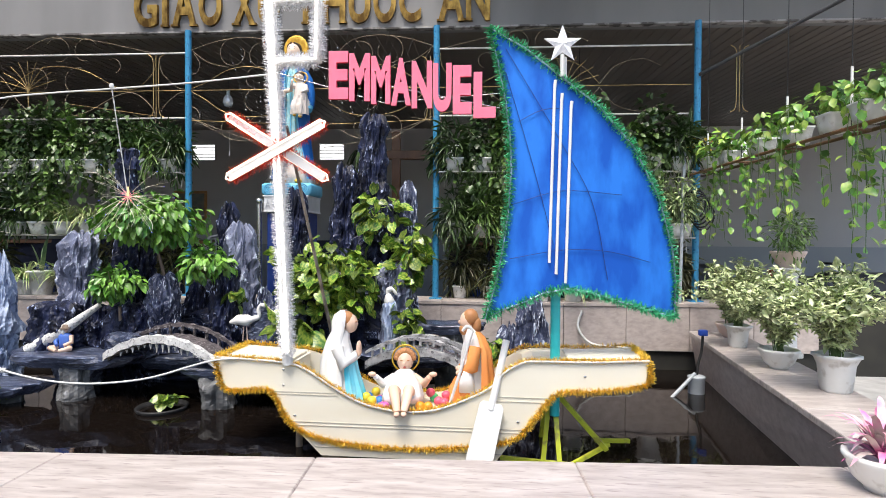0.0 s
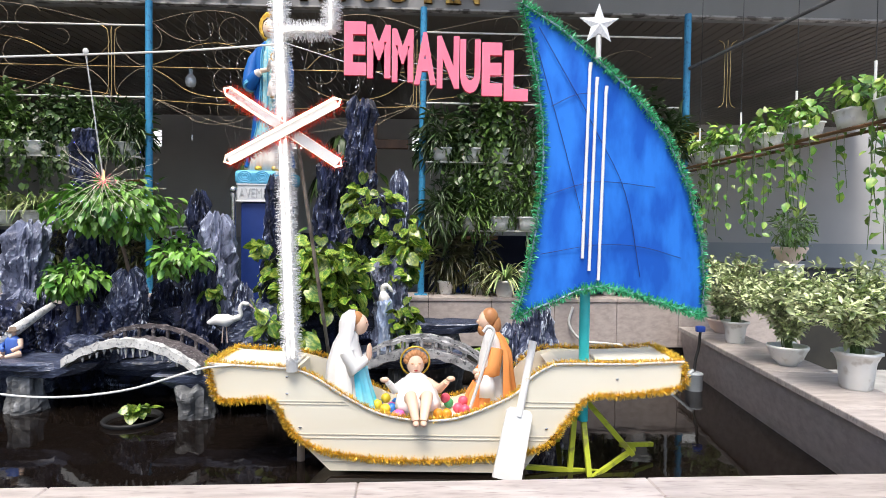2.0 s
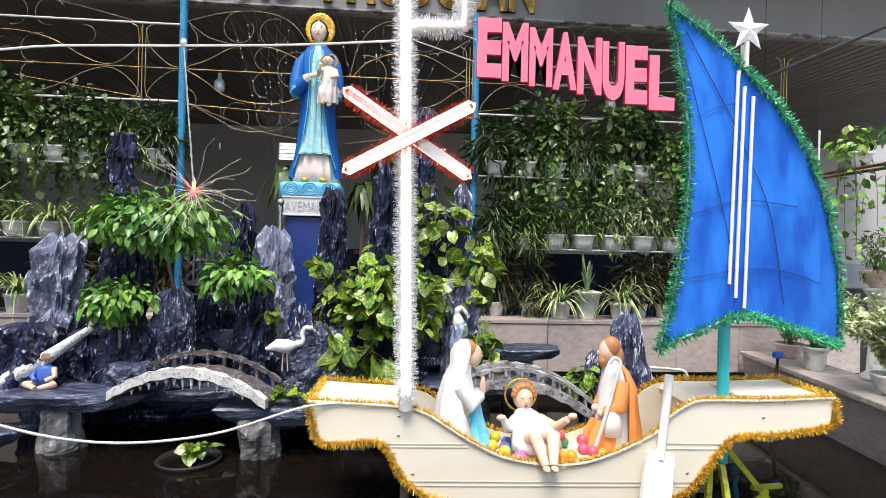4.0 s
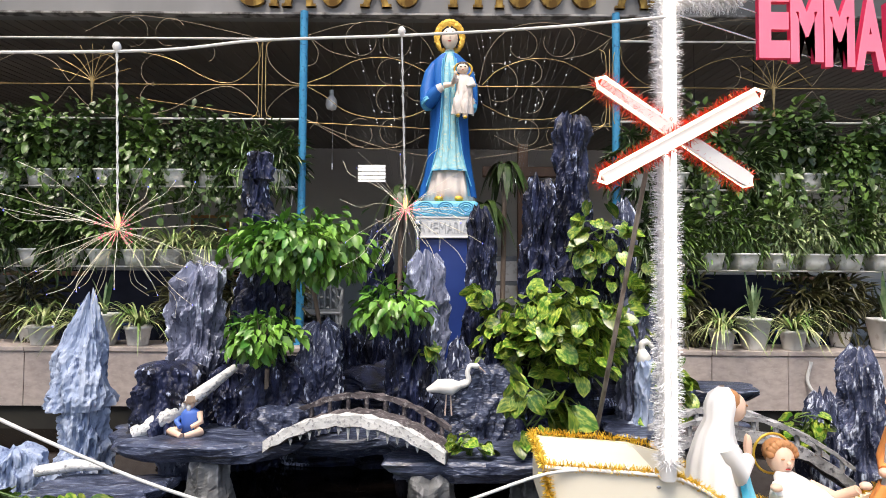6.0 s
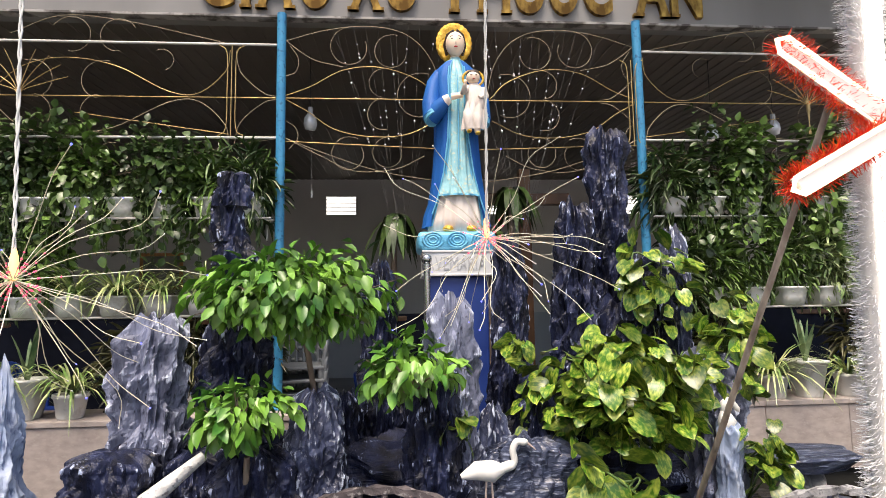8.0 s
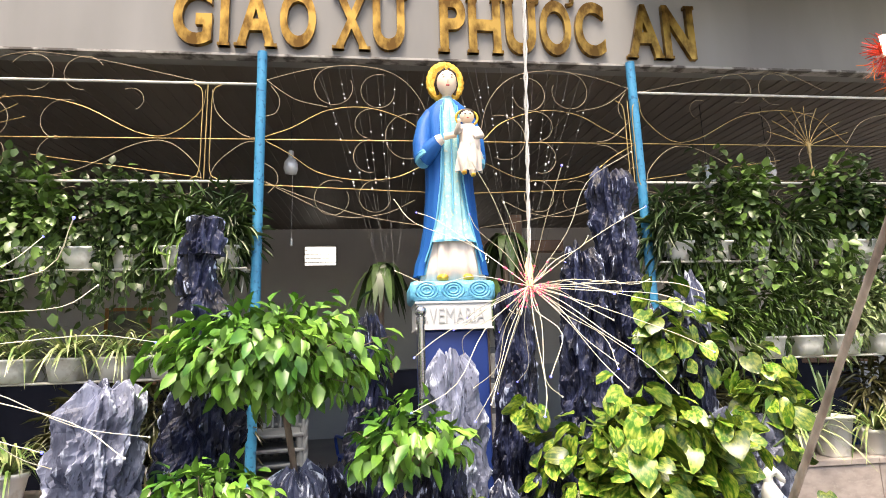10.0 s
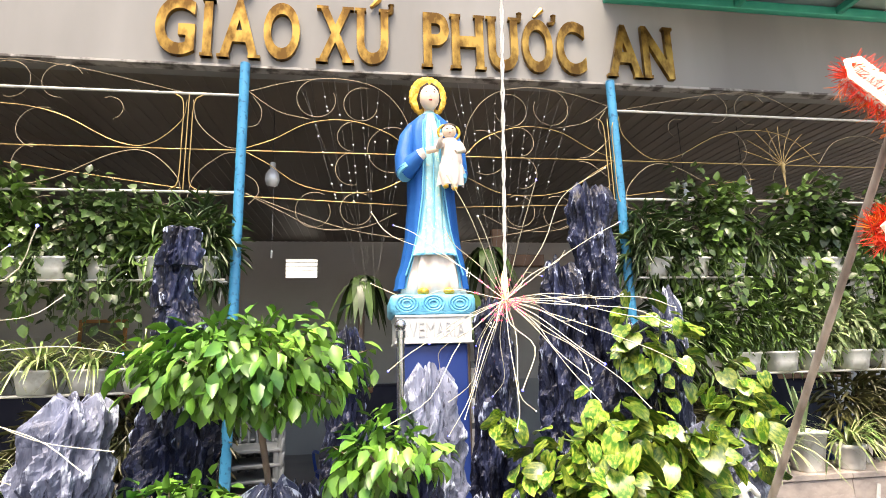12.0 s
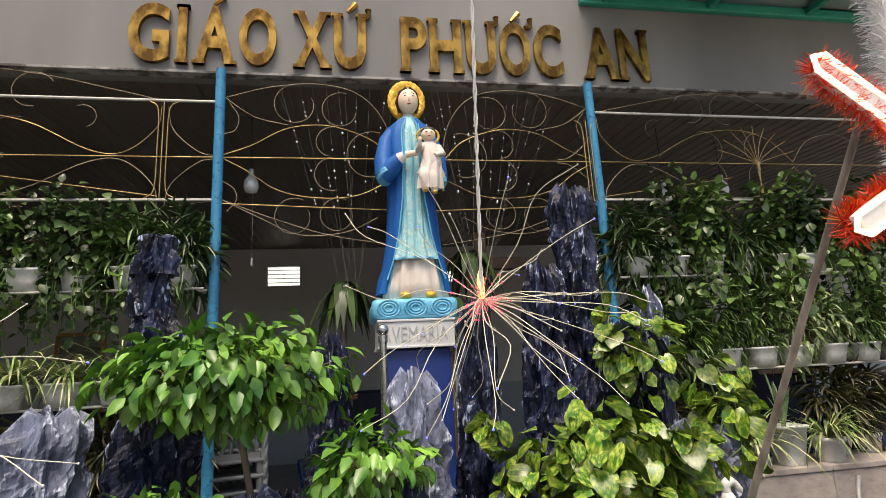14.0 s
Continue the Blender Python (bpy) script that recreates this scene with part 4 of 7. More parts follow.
part("stake", tube([(0, 0, 0), (0.0, 0, 0.60)], 0.022, 8), M_POLE, prop)


def chi_rho():
    m = thing("lighted_cross_mast", (-1.134, 3.20, 0.585), "white tinsel mast with a red edged cross and loop", "mast")
    top = Vector((-0.05, -0.14, 2.07))
    part("pole", tube([(0, 0, 0), top], 0.031, 12), M_WHITE, m)
    part("pole_tinsel", tinsel([(0, 0, 0.06), top], 0.056, 17000, 0.0016, 40, curl=0.35), M_TINSEL_W, m, "shaggy white tinsel")
    for xo, yo in ((-0.014, -0.036), (0.015, -0.036)):
        part("light_tube", tube([(xo, yo, 0.08), (top.x + xo, top.y + yo, top.z)], 0.006, 6), M_LEDTUBE, m, "lit white light tube")
    P = [top, top + Vector((0.27, 0, 0.0)), top + Vector((0.265, 0.01, -0.33)), top + Vector((0.02, 0.02, -0.335))]
    part("loop", tube(P, 0.030, 8), M_WHITE, m)
    part("loop_tinsel", tinsel(P, 0.052, 7000, 0.0018, 41, curl=0.35), M_TINSEL_W, m, "shaggy white tinsel")
    part("light_tube", tube([p + Vector((0, -0.038, 0)) for p in P], 0.006, 6), M_LEDTUBE, m, "lit white light tube")
    for k, (a, c) in enumerate((((-0.285, -0.14, 1.425), (0.25, -0.09, 1.085)), ((0.252, -0.14, 1.378), (-0.28, -0.13, 1.085)))):
        A, C = Vector(a), Vector(c)
        t = (C - A).normalized()
        s = t.cross(Vector((0, -1, 0))).normalized()
        w = 0.021
        arm = part("cross_arm", prism([(0, -w), (0.03, -w - 0.004), ((C - A).length - 0.03, -w - 0.004), ((C - A).length, -w), ((C - A).length, w), ((C - A).length - 0.03, w + 0.004), (0.03, w + 0.004), (0, w)], -0.010, 0.010), M_WHITE, m,
                   at=Matrix.Translation(A + Vector((0, -0.022 * k, 0))) @ Matrix((( t.x, 0, s.x, 0), (t.y, 1, s.y, 0), (t.z, 0, s.z, 0), (0, 0, 0, 1))), smooth=False)
        off = Vector((0, -0.022 * k - 0.014, 0))
        ring = [A + s * w + off, C + s * w + off, C + t * 0.02 + off, C - s * w + off, A - s * w + off, A - t * 0.02 + off]
        part("light_tube", tube(ring, 0.0065, 6, closed=True), M_LEDWARM, m, "lit warm light tube")
        part("red_tinsel", tinsel([A + s * w, C + s * w, C - s * w, A - s * w, A + s * w], 0.034, 3000, 0.0014, 50 + k), M_TINSEL_R, m, "red tinsel edging")
        part("orange_tinsel", tinsel([A + s * w + Vector((0, 0.02, 0)), C + s * w], 0.038, 420, 0.0014, 60 + k), M_TINSEL_O, m, "orange tinsel edging")
    part("control_box", box(-0.055, -0.09, 1.66, 0.035, 0.03, 0.09, 0.004), M_GREY_PVC, m, "small grey controller box")
    return m


chi_rho()


def emmanuel():
    s = thing("name_sign", (-0.854, 3.085, 2.0), "pink foam letters with red edges hung on wires", "sign")
    K, KZ = 0.003175, 0.00312
    for ch, a, b, top, bot in (("E", 584, 619, 93, 178), ("M", 620, 657, 97, 182), ("M", 659, 693, 102, 187), ("A", 694, 729, 106, 190), ("N", 730, 766, 111, 195), ("U", 767, 800, 115, 201), ("E", 802, 835, 119, 205), ("L", 838, 877, 131, 212)):
        mb = letter_mesh(ch, (b - a) * K * 0.99, (bot - top) * KZ, 0.022, 0.048)
        part("letter_" + ch.lower(), mb, [M_PINK, M_PINK_EDGE], s, smooth=False, at=Matrix.Translation(((a - 584) * K, 0.03 * (a - 584) / 300, (212 - bot) * KZ)))
    part("hanging_wire", tube([(-0.31, -0.03, 0.36), (0.30, 0.012, 0.19), (0.95, 0.035, 0.06)], 0.003, 5), M_STEEL, s, "thin carrying wire")
    part("hanging_wire", tube([(-0.31, -0.03, 0.26), (0.30, 0.012, 0.09), (0.95, 0.035, 0.14)], 0.003, 5), M_STEEL, s, "thin carrying wire")
    return s


emmanuel()


def sail():
    s = thing("sail", (0.43, 3.235, 0.612), "royal blue sail with green tinsel edge and teal pole", "sail")
    outline = [(0.038, 2.496), (0.237, 2.384), (0.423, 2.242), (0.652, 2.087), (0.866, 1.865), (1.031, 1.577), (1.125, 1.28), (1.15, 1.07), (1.143, 0.871), (0.98, 0.92), (0.807, 0.971), (0.65, 1.02), (0.499, 1.053), (0.36, 1.035), (0.247, 0.981), (0.12, 0.935), (0.023, 0.884), (0.085, 1.09), (0.12, 1.278), (0.15, 1.5), (0.164, 1.717), (0.155, 1.91), (0.13, 2.091), (0.09, 2.30)]

    def yy(x):
        return 3.10 + 0.36 * max(0.0, x - 0.36) + 0.02 * math.sin(x * 5)

    O = Vector((0.43, 3.235, 0.612))
    pts = [Vector((x, yy(x), z)) - O for x, z in outline]
    left = spline([(x, 0, z) for x, z in [outline[16]] + outline[17:] + [outline[0]]], 4)
    right = spline([(x, 0, z) for x, z in reversed(outline[:9])], 4)
    low = spline([(x, 0, z) for x, z in reversed(outline[8:17])], 4)

    def along(line, t):
        q = t * (len(line) - 1)
        i = min(int(q), len(line) - 2)
        return line[i].lerp(line[i + 1], q - i)

    nu, nv = 22, 34
    V = []
    for j in range(nv + 1):
        for i in range(nu + 1):
            u, v = i / nu, j / nv
            p = along(left, v).lerp(along(right, v), u) + (along(low, u) - left[0].lerp(right[0], u)) * (1 - v) ** 2
            V.append(Vector((p.x, yy(p.x), p.z)) - O)
    n0 = len(V)
    V += [p + Vector((0, 0.008, 0)) for p in V]
    F = []
    for j in range(nv):
        for i in range(nu):
            q = j * (nu + 1) + i
            F += [(q, q + 1, q + nu + 2, q + nu + 1), (n0 + q, n0 + q + nu + 1, n0 + q + nu + 2, n0 + q + 1)]
    mb = MB().add(V, F)
    part("panel", mb, M_SAIL, s, "royal blue painted panel")
    edge = [p + Vector((0, -0.008, 0)) for p in pts]
    part("edge_tube", tube(edge, 0.006, 6, closed=True), M_SAIL_EDGE, s)
    part("tinsel_edge", tinsel(edge + [edge[0]], 0.036, 7500, 0.0035, 70), M_TINSEL_GREEN, s, "green tinsel edge")
    part("pole", tube([(0, 0, -0.30), (0, 0.0, 0.55)], 0.028, 14), M_TEAL, s, "teal painted pole")
    part("pole", tube([(0.0, 0.0, 0.5), (0.03, -0.06, 1.62), (0.03, -0.06, 1.74)], 0.014, 8), M_WHITE, s, "white thin pole")
    for x, za, zb in ((0.40, 2.17, 1.20), (0.44, 2.10, 1.135), (0.495, 2.06, 1.085)):
        P = [Vector((x, yy(x) - 0.014, za)) - O, Vector((x - 0.022, yy(x) - 0.016, zb)) - O]
        wt = part("white_tube", tube(P, 0.0085, 8), M_WHITE, s, "white plastic tube")
        part("tube_clip", tube([P[0], P[0] + Vector((0.004, 0.002, 0.04))], 0.0095, 6), M_WHITE, wt)
    for c in ([(0.20, 1.98), (0.32, 2.04), (0.44, 2.06)], [(0.165, 1.52), (0.45, 1.60), (0.80, 1.585)], [(0.155, 1.22), (0.45, 1.27), (0.72, 1.262), (0.98, 1.20)], [(0.13, 2.38), (0.42, 1.90), (0.62, 1.55), (0.72, 1.10)], [(0.13, 2.25), (0.28, 1.75), (0.40, 1.30)]):
        part("crease", tube([Vector((p.x, yy(p.x) - 0.0095, p.z)) - O for p in spline([(x, 0, z) for x, z in c], 5)], 0.0022, 4), M_LINE, s)
    st = []
    for k in range(10):
        a = math.pi / 2 + k * math.pi / 5
        r = 0.108 if k % 2 == 0 else 0.044
        st.append((r * math.cos(a), r * math.sin(a)))
    mb = MB().add([(x, 0, z) for x, z in st] + [(0, -0.014, 0), (0, 0.014, 0)], [(k, (k + 1) % 10, 10) for k in range(10)] + [((k + 1) % 10, k, 11) for k in range(10)])
    part("star", mb, M_SILVER, s, "silver glitter star", smooth=False, at=Matrix.Translation((0.44 - O.x, 3.11 - O.y, 2.402 - O.z)))
    part("star_stem", tube([(0.012, -0.11, 1.62), (0.01, -0.115, 1.74)], 0.012, 8), M_WHITE, s)
    return s


sail()


# ---- statues in the boat ----
def kneeling_woman(at):
    mb = MB()
    loft([(0.01, 0, 0, 0.105, 0.095), (0.01, 0, 0.06, 0.10, 0.09), (0.0, 0, 0.16, 0.075, 0.075), (-0.01, 0, 0.27, 0.072, 0.075), (-0.01, 0, 0.345, 0.05, 0.06), (0.01, 0, 0.40, 0.03, 0.034)], 24, mb, 0, 0.09, 9, 2)
    drape(mb, [(-0.015, 0, 0.01, 0.125, 0.115), (-0.02, 0, 0.12, 0.105, 0.105), (-0.025, 0, 0.25, 0.09, 0.098), (-0.02, 0, 0.34, 0.066, 0.074), (-0.002, 0, 0.39, 0.056, 0.058), (0.004, 0, 0.44, 0.062, 0.060), (0.008, 0, 0.475, 0.052, 0.05), (0.012, 0, 0.50, 0.02, 0.02)], math.pi * 0.36, math.pi * 1.64, 0, 0.06, 12)
    drape(mb, [(0.02, 0, 0.0, 0.12, 0.11), (0.02, 0, 0.08, 0.105, 0.10), (0.012, 0, 0.18, 0.082, 0.085), (0.01, 0, 0.24, 0.072, 0.07)], -1.35, 0.5, 2, 0.08, 10)
    ball((0.046, 0, 0.430), (0.042, 0.040, 0.050), 16, 12, mb, 1)
    for sy in (-0.02, 0.02):
        ball((0.083, sy, 0.440), (0.004, 0.009, 0.004), 8, 5, mb, 3)
    ball((0.082, 0, 0.428), (0.009, 0.008, 0.011), 8, 6, mb, 1)
    ball((0.024, 0, 0.452), (0.046, 0.045, 0.042), 12, 8, mb, 3)
    tube([(-0.01, -0.075, 0.31), (0.02, -0.092, 0.23), (0.08, -0.03, 0.265)], [0.036, 0.036, 0.024], 12, mb, 0)
    tube([(-0.01, 0.075, 0.31), (0.02, 0.092, 0.23), (0.08, 0.025, 0.265)], [0.036, 0.036, 0.024], 12, mb, 0)
    ball((0.094, -0.008, 0.298), (0.013, 0.011, 0.042), 10, 8, mb, 1)
    ball((0.096, 0.010, 0.298), (0.013, 0.011, 0.042), 10, 8, mb, 1)
    return solo("kneeling_statue", mb, [M_WHITE_CLOTH, M_SKIN, M_CYAN, M_HAIR_L], at, "kneeling statue in white veil and turquoise dress", "statue")


def kneeling_man(at):
    mb = MB()
    loft([(-0.01, 0, 0, 0.10, 0.09), (-0.01, 0, 0.07, 0.10, 0.09), (0.0, 0, 0.18, 0.078, 0.075), (0.005, 0, 0.28, 0.074, 0.078), (0.0, 0, 0.36, 0.05, 0.062), (-0.012, 0, 0.41, 0.028, 0.03)], 24, mb, 0, 0.08, 9, 5)
    drape(mb, [(0.012, 0, 0.0, 0.13, 0.112), (0.014, 0, 0.10, 0.118, 0.108), (0.02, 0, 0.20, 0.096, 0.10), (0.022, 0, 0.29, 0.084, 0.095), (0.012, 0, 0.36, 0.058, 0.07), (0.0, 0, 0.395, 0.034, 0.04)], -1.25, 1.85, 1, 0.06, 12)
    drape(mb, [(-0.02, 0, 0.0, 0.125, 0.105), (-0.02, 0, 0.09, 0.115, 0.10), (-0.01, 0, 0.15, 0.09, 0.085)], 1.6, 4.75, 1, 0.08, 9)
    ball((-0.036, 0, 0.445), (0.043, 0.040, 0.052), 14, 10, mb, 2)
    ball((-0.016, 0, 0.464), (0.047, 0.047, 0.048), 14, 8, mb, 3)
    ball((-0.080, 0, 0.440), (0.009, 0.008, 0.011), 8, 6, mb, 2)
    ball((-0.056, 0, 0.402), (0.026, 0.028, 0.032), 10, 8, mb, 3)
    ball((0.018, 0, 0.425), (0.030, 0.038, 0.045), 10, 8, mb, 3)
    tube([(0.012, -0.08, 0.32), (-0.005, -0.112, 0.22), (-0.06, -0.06, 0.185)], [0.038, 0.038, 0.026], 12, mb, 1)
    tube([(0.012, 0.08, 0.32), (-0.015, 0.10, 0.22), (-0.07, 0.03, 0.19)], [0.038, 0.036, 0.024], 12, mb, 1)
    ball((-0.078, -0.052, 0.180), (0.022, 0.018, 0.018), 10, 6, mb, 2)
    ball((-0.082, 0.02, 0.188), (0.022, 0.018, 0.018), 10, 6, mb, 2)
    loft([(-0.035, -0.10, 0.09, 0.045, 0.02), (-0.035, -0.105, 0.15, 0.042, 0.024), (-0.03, -0.10, 0.20, 0.025, 0.02)], 14, mb, 0, 0.12, 6, 2)
    tube(spline([(-0.14, -0.115, 0.0), (-0.07, -0.11, 0.2), (-0.02, -0.105, 0.36), (-0.005, -0.10, 0.41), (-0.035, -0.10, 0.43), (-0.06, -0.10, 0.405)], 5), 0.009, 8, mb, 4)
    return solo("kneeling_statue", mb, [M_WHITE_CLOTH, M_ORANGE, M_SKIN, M_HAIR_L, M_PED_PANEL], at, "kneeling bearded statue in orange cloak with a crook", "statue")


def infant(at):
    mb = MB()
    ball((0, 0.26, 0.20), (0.055, 0.058, 0.066), 14, 10, mb, 1)
    ball((0, 0.285, 0.222), (0.060, 0.050, 0.060), 12, 8, mb, 2)
    ball((0, 0.200, 0.195), (0.010, 0.012, 0.010), 8, 6, mb, 1)
    for sx in (-0.022, 0.022):
        ball((sx, 0.207, 0.212), (0.010, 0.004, 0.004), 8, 5, mb, 2)
    ball((0, 0.207, 0.170), (0.012, 0.005, 0.004), 8, 5, mb, 4)
    for k in range(9):
        a = math.pi * (0.05 + 0.9 * k / 8)
        ball((0.056 * math.cos(a), 0.245, 0.215 + 0.052 * math.sin(a)), 0.020, 8, 6, mb, 2)
    loft([(0, 0.02, 0.01, 0.125, 0.095), (0, 0.03, 0.05, 0.12, 0.10), (0, 0.08, 0.09, 0.105, 0.095), (0, 0.14, 0.12, 0.088, 0.085), (0, 0.20, 0.14, 0.06, 0.055), (0, 0.23, 0.155, 0.03, 0.03)], 30, mb, 0, 0.10, 12, 1)
    for s in (-1, 1):
        tube([(s * 0.065, 0.17, 0.11), (s * 0.13, 0.10, 0.09), (s * 0.165, 0.03, 0.15)], [0.032, 0.026, 0.018], 10, mb, 0 if s < 0 else 1)
        ball((s * 0.185, 0.015, 0.17), (0.026, 0.018, 0.016), 8, 6, mb, 1)
        tube([(s * 0.04, 0.0, 0.06), (s * 0.045, -0.10, 0.11), (s * 0.02, -0.18, 0.0)], [0.04, 0.034, 0.02], 10, mb, 1)
        ball((s * 0.02, -0.195, -0.01), (0.018, 0.032, 0.016), 8, 6, mb, 1)
    ring = [(0.088 * math.cos(2 * math.pi * k / 28), 0.31, 0.205 + 0.088 * math.sin(2 * math.pi * k / 28)) for k in range(28)]
    tube(ring, 0.006, 6, mb, 3, closed=True)
    return solo("infant_statue", mb, [M_WHITE_CLOTH, M_SKIN, M_HAIR_L, M_TINSEL_G, M_RED], at, "reclining infant statue in white with a ring halo", "statue")


kneeling_woman(pose(-0.85, 3.37, 0.30) @ Matrix.Diagonal((1.10, 1.0, 1.18, 1)))
kneeling_man(pose(-0.045, 3.44, 0.30) @ Matrix.Diagonal((1.06, 1.0, 1.17, 1)))
infant(pose(-0.47, 3.33, 0.335, 0, 0, 4))
ball_rnd = random.Random(5)
BALL_MATS = [mat("toy_ball_plastic", c, rough=0.35) for c in ((0.85, 0.12, 0.2), (0.05, 0.25, 0.75), (0.9, 0.35, 0.03), (0.85, 0.65, 0.05), (0.1, 0.5, 0.2), (0.8, 0.15, 0.45))]
for k in range(22):
    x = ball_rnd.uniform(-0.70, -0.55) if k % 2 else ball_rnd.uniform(-0.36, -0.12)
    solo("toy_ball", ball((0, 0, 0), 0.029, 14, 10), BALL_MATS[k % 6], (x, ball_rnd.uniform(3.23, 3.5), 0.329 + (0.03 if k % 3 == 0 else 0)), "small coloured plastic ball in the boat", "ball", "toy balls")

paddle = thing("paddle", pose(0.150, 3.225, 0.745, -15, 13.5, 0), "white painted wooden paddle leaning on the boat", "paddle")
part("shaft", tube([(0, 0, 0), (0, 0, -0.40)], 0.021, 10), M_WHITE, paddle)
part("blade", prism([(-0.05, -0.36), (0.05, -0.36), (0.068, -0.38), (0.075, -0.72), (-0.075, -0.72), (-0.068, -0.38)], -0.012, 0.012), M_WHITE, paddle, smooth=False)


# ---- the shrine statue ----
def shrine():
    ped = thing("pedestal", (-1.95, 5.70, 0.02), "navy blue pedestal with a pale engraved panel", "pedestal")
    part("shaft", box(0, 0, 0.785, 0.40, 0.40, 1.57, 0.012), M_PED_BLUE, ped, smooth=False)
    panel = part("panel", box(0, 0, 1.655, 0.45, 0.45, 0.165, 0.006), M_PED_PANEL, ped, "pale grey panel", smooth=False)
    for z in (1.578, 1.732):
        part("moulding", box(0, 0, z, 0.464, 0.464, 0.014, 0.003), M_PED_PANEL, ped, smooth=False)
    x = -0.205
    for ch, w in (("A", 0.056), ("V", 0.054), ("E", 0.04), ("M", 0.062), ("A", 0.056), ("R", 0.046), ("I", 0.010), ("A", 0.056)):
        part("letter_" + ch.lower(), letter_mesh(ch, w * 0.85, 0.085, 0.006, -0.008), [M_ENGRAVE, M_ENGRAVE], ped, smooth=False, at=Matrix.Translation((x, -0.2245, 1.612)))
        x += w * 0.85 + 0.009
    base = thing("cloud_base", (-1.95, 5.70, 1.759), "sky blue scrolled cloud base under the statue", "statue base")
    mb = box(0, 0, 0.065, 0.52, 0.42, 0.125, 0.03)
    part("block", mb, M_SKY_BLUE, base)
    for sx in (-0.16, 0.16, 0.0):
        for k in range(3):
            ring = [((0.05 - 0.015 * k) * math.cos(a * 0.4) * 1.3 + sx, -0.21, 0.068 + (0.05 - 0.015 * k) * math.sin(a * 0.4)) for a in range(16)]
            part("scroll", tube(ring, 0.008, 5, closed=True), M_SKY_BLUE, base)

    mb = MB()  # slots: 0 mantle, 1 tunic, 2 white, 3 skin, 4 hair, 5 halo, 6 pale blue lining
    loft([(0, 0, 0.00, 0.225, 0.150), (0, 0, 0.10, 0.205, 0.142), (0, 0, 0.24, 0.172, 0.128), (0, 0, 0.36, 0.15, 0.11)], 72, mb, 2, 0.10, 15, 3)
    loft([(0, 0, 0.3, 0.12, 0.10), (0, 0, 0.6, 0.12, 0.10), (0, 0, 1.02, 0.13, 0.095), (0, 0, 1.10, 0.08, 0.075), (0, 0, 1.17, 0.042, 0.046)], 24, mb, 1)
    F = -math.pi / 2
    drape(mb, [(0, 0, 0.235, 0.205, 0.160), (0, 0, 0.30, 0.175, 0.148), (0, 0, 0.42, 0.156, 0.136), (0, 0, 0.60, 0.144, 0.128), (0, 0, 0.85, 0.150, 0.124), (0, 0, 1.02, 0.145, 0.108), (0, 0, 1.10, 0.09, 0.085), (0, 0, 1.15, 0.05, 0.055)], F - 0.78, F + 0.78, 1, 0.045, 13)
    drape(mb, [(0, 0, 0.232, 0.208, 0.162), (0, 0, 0.244, 0.206, 0.162)], F - 0.78, F + 0.78, 6, 0.045, 13)
    tube([(0, -0.13, 1.06), (0.004, -0.137, 0.85), (0.002, -0.137, 0.60), (0.0, -0.146, 0.40)], [0.002, 0.006, 0.006, 0.004], 6, mb, 6)
    M1 = [(-0.01, 0.005, 0.045, 0.252, 0.165), (-0.008, 0.004, 0.12, 0.238, 0.163), (0, 0, 0.22, 0.210, 0.155), (0, 0, 0.38, 0.184, 0.146), (0, 0, 0.60, 0.166, 0.14), (0, 0, 0.85, 0.168, 0.138), (0, 0, 1.00, 0.182, 0.126), (0, 0, 1.08, 0.155, 0.11), (0, 0, 1.135, 0.085, 0.078)]
    gap = [0.98, 0.92, 0.80, 0.62, 0.46, 0.38, 0.36, 0.36, 0.36]
    drape(mb, M1, [F + q for q in gap], [F + 2 * math.pi - q for q in gap], 0, 0.045, 13, 60)
    drape(mb, [(x, y, z + 0.004, rx * 0.95, ry * 0.95) for x, y, z, rx, ry in M1], [F + q - 0.09 for q in gap], [F + 2 * math.pi - q + 0.09 for q in gap], 6, 0.045, 13, 60)
    for sd in (-1, 1):
        tube([(sd * rx * math.sin(q) * 1.04, y - ry * math.cos(q) * 1.04, z) for (x, y, z, rx, ry), q in zip(M1[1:8], gap[1:8])], 0.006, 6, mb, 6)
    tube([(-0.12, -0.01, 1.06), (-0.165, -0.03, 0.98), (-0.195, -0.06, 0.85), (-0.180, -0.10, 0.74)], [0.045, 0.060, 0.066, 0.078], 14, mb, 0)
    tube([(0.12, -0.01, 1.06), (0.16, -0.03, 0.98), (0.188, -0.06, 0.86), (0.188, -0.10, 0.72)], [0.045, 0.058, 0.062, 0.064], 14, mb, 0)
    tube([(-0.178, -0.10, 0.752), (-0.170, -0.112, 0.728)], [0.078, 0.070], 14, mb, 6)
    tube([(0.186, -0.105, 0.73), (0.196, -0.125, 0.68)], [0.062, 0.042], 14, mb, 6)
    tube([(-0.185, -0.09, 0.76), (-0.14, -0.135, 0.79), (-0.095, -0.158, 0.83)], [0.070, 0.058, 0.042], 14, mb, 0)
    tube([(-0.098, -0.157, 0.828), (-0.06, -0.168, 0.848)], [0.040, 0.030], 14, mb, 2)
    tube([(-0.05, -0.17, 0.855), (0.035, -0.185, 0.865)], [0.022, 0.017], 10, mb, 3)
    tube([(0.19, -0.12, 0.73), (0.16, -0.16, 0.78), (0.12, -0.18, 0.80)], [0.046, 0.036, 0.024], 12, mb, 2)
    tube([(0, -0.005, 1.12), (0, -0.012, 1.20)], [0.042, 0.034], 12, mb, 3)
    ball((0.0, -0.040, 1.256), (0.073, 0.066, 0.084), 24, 16, mb, 3)
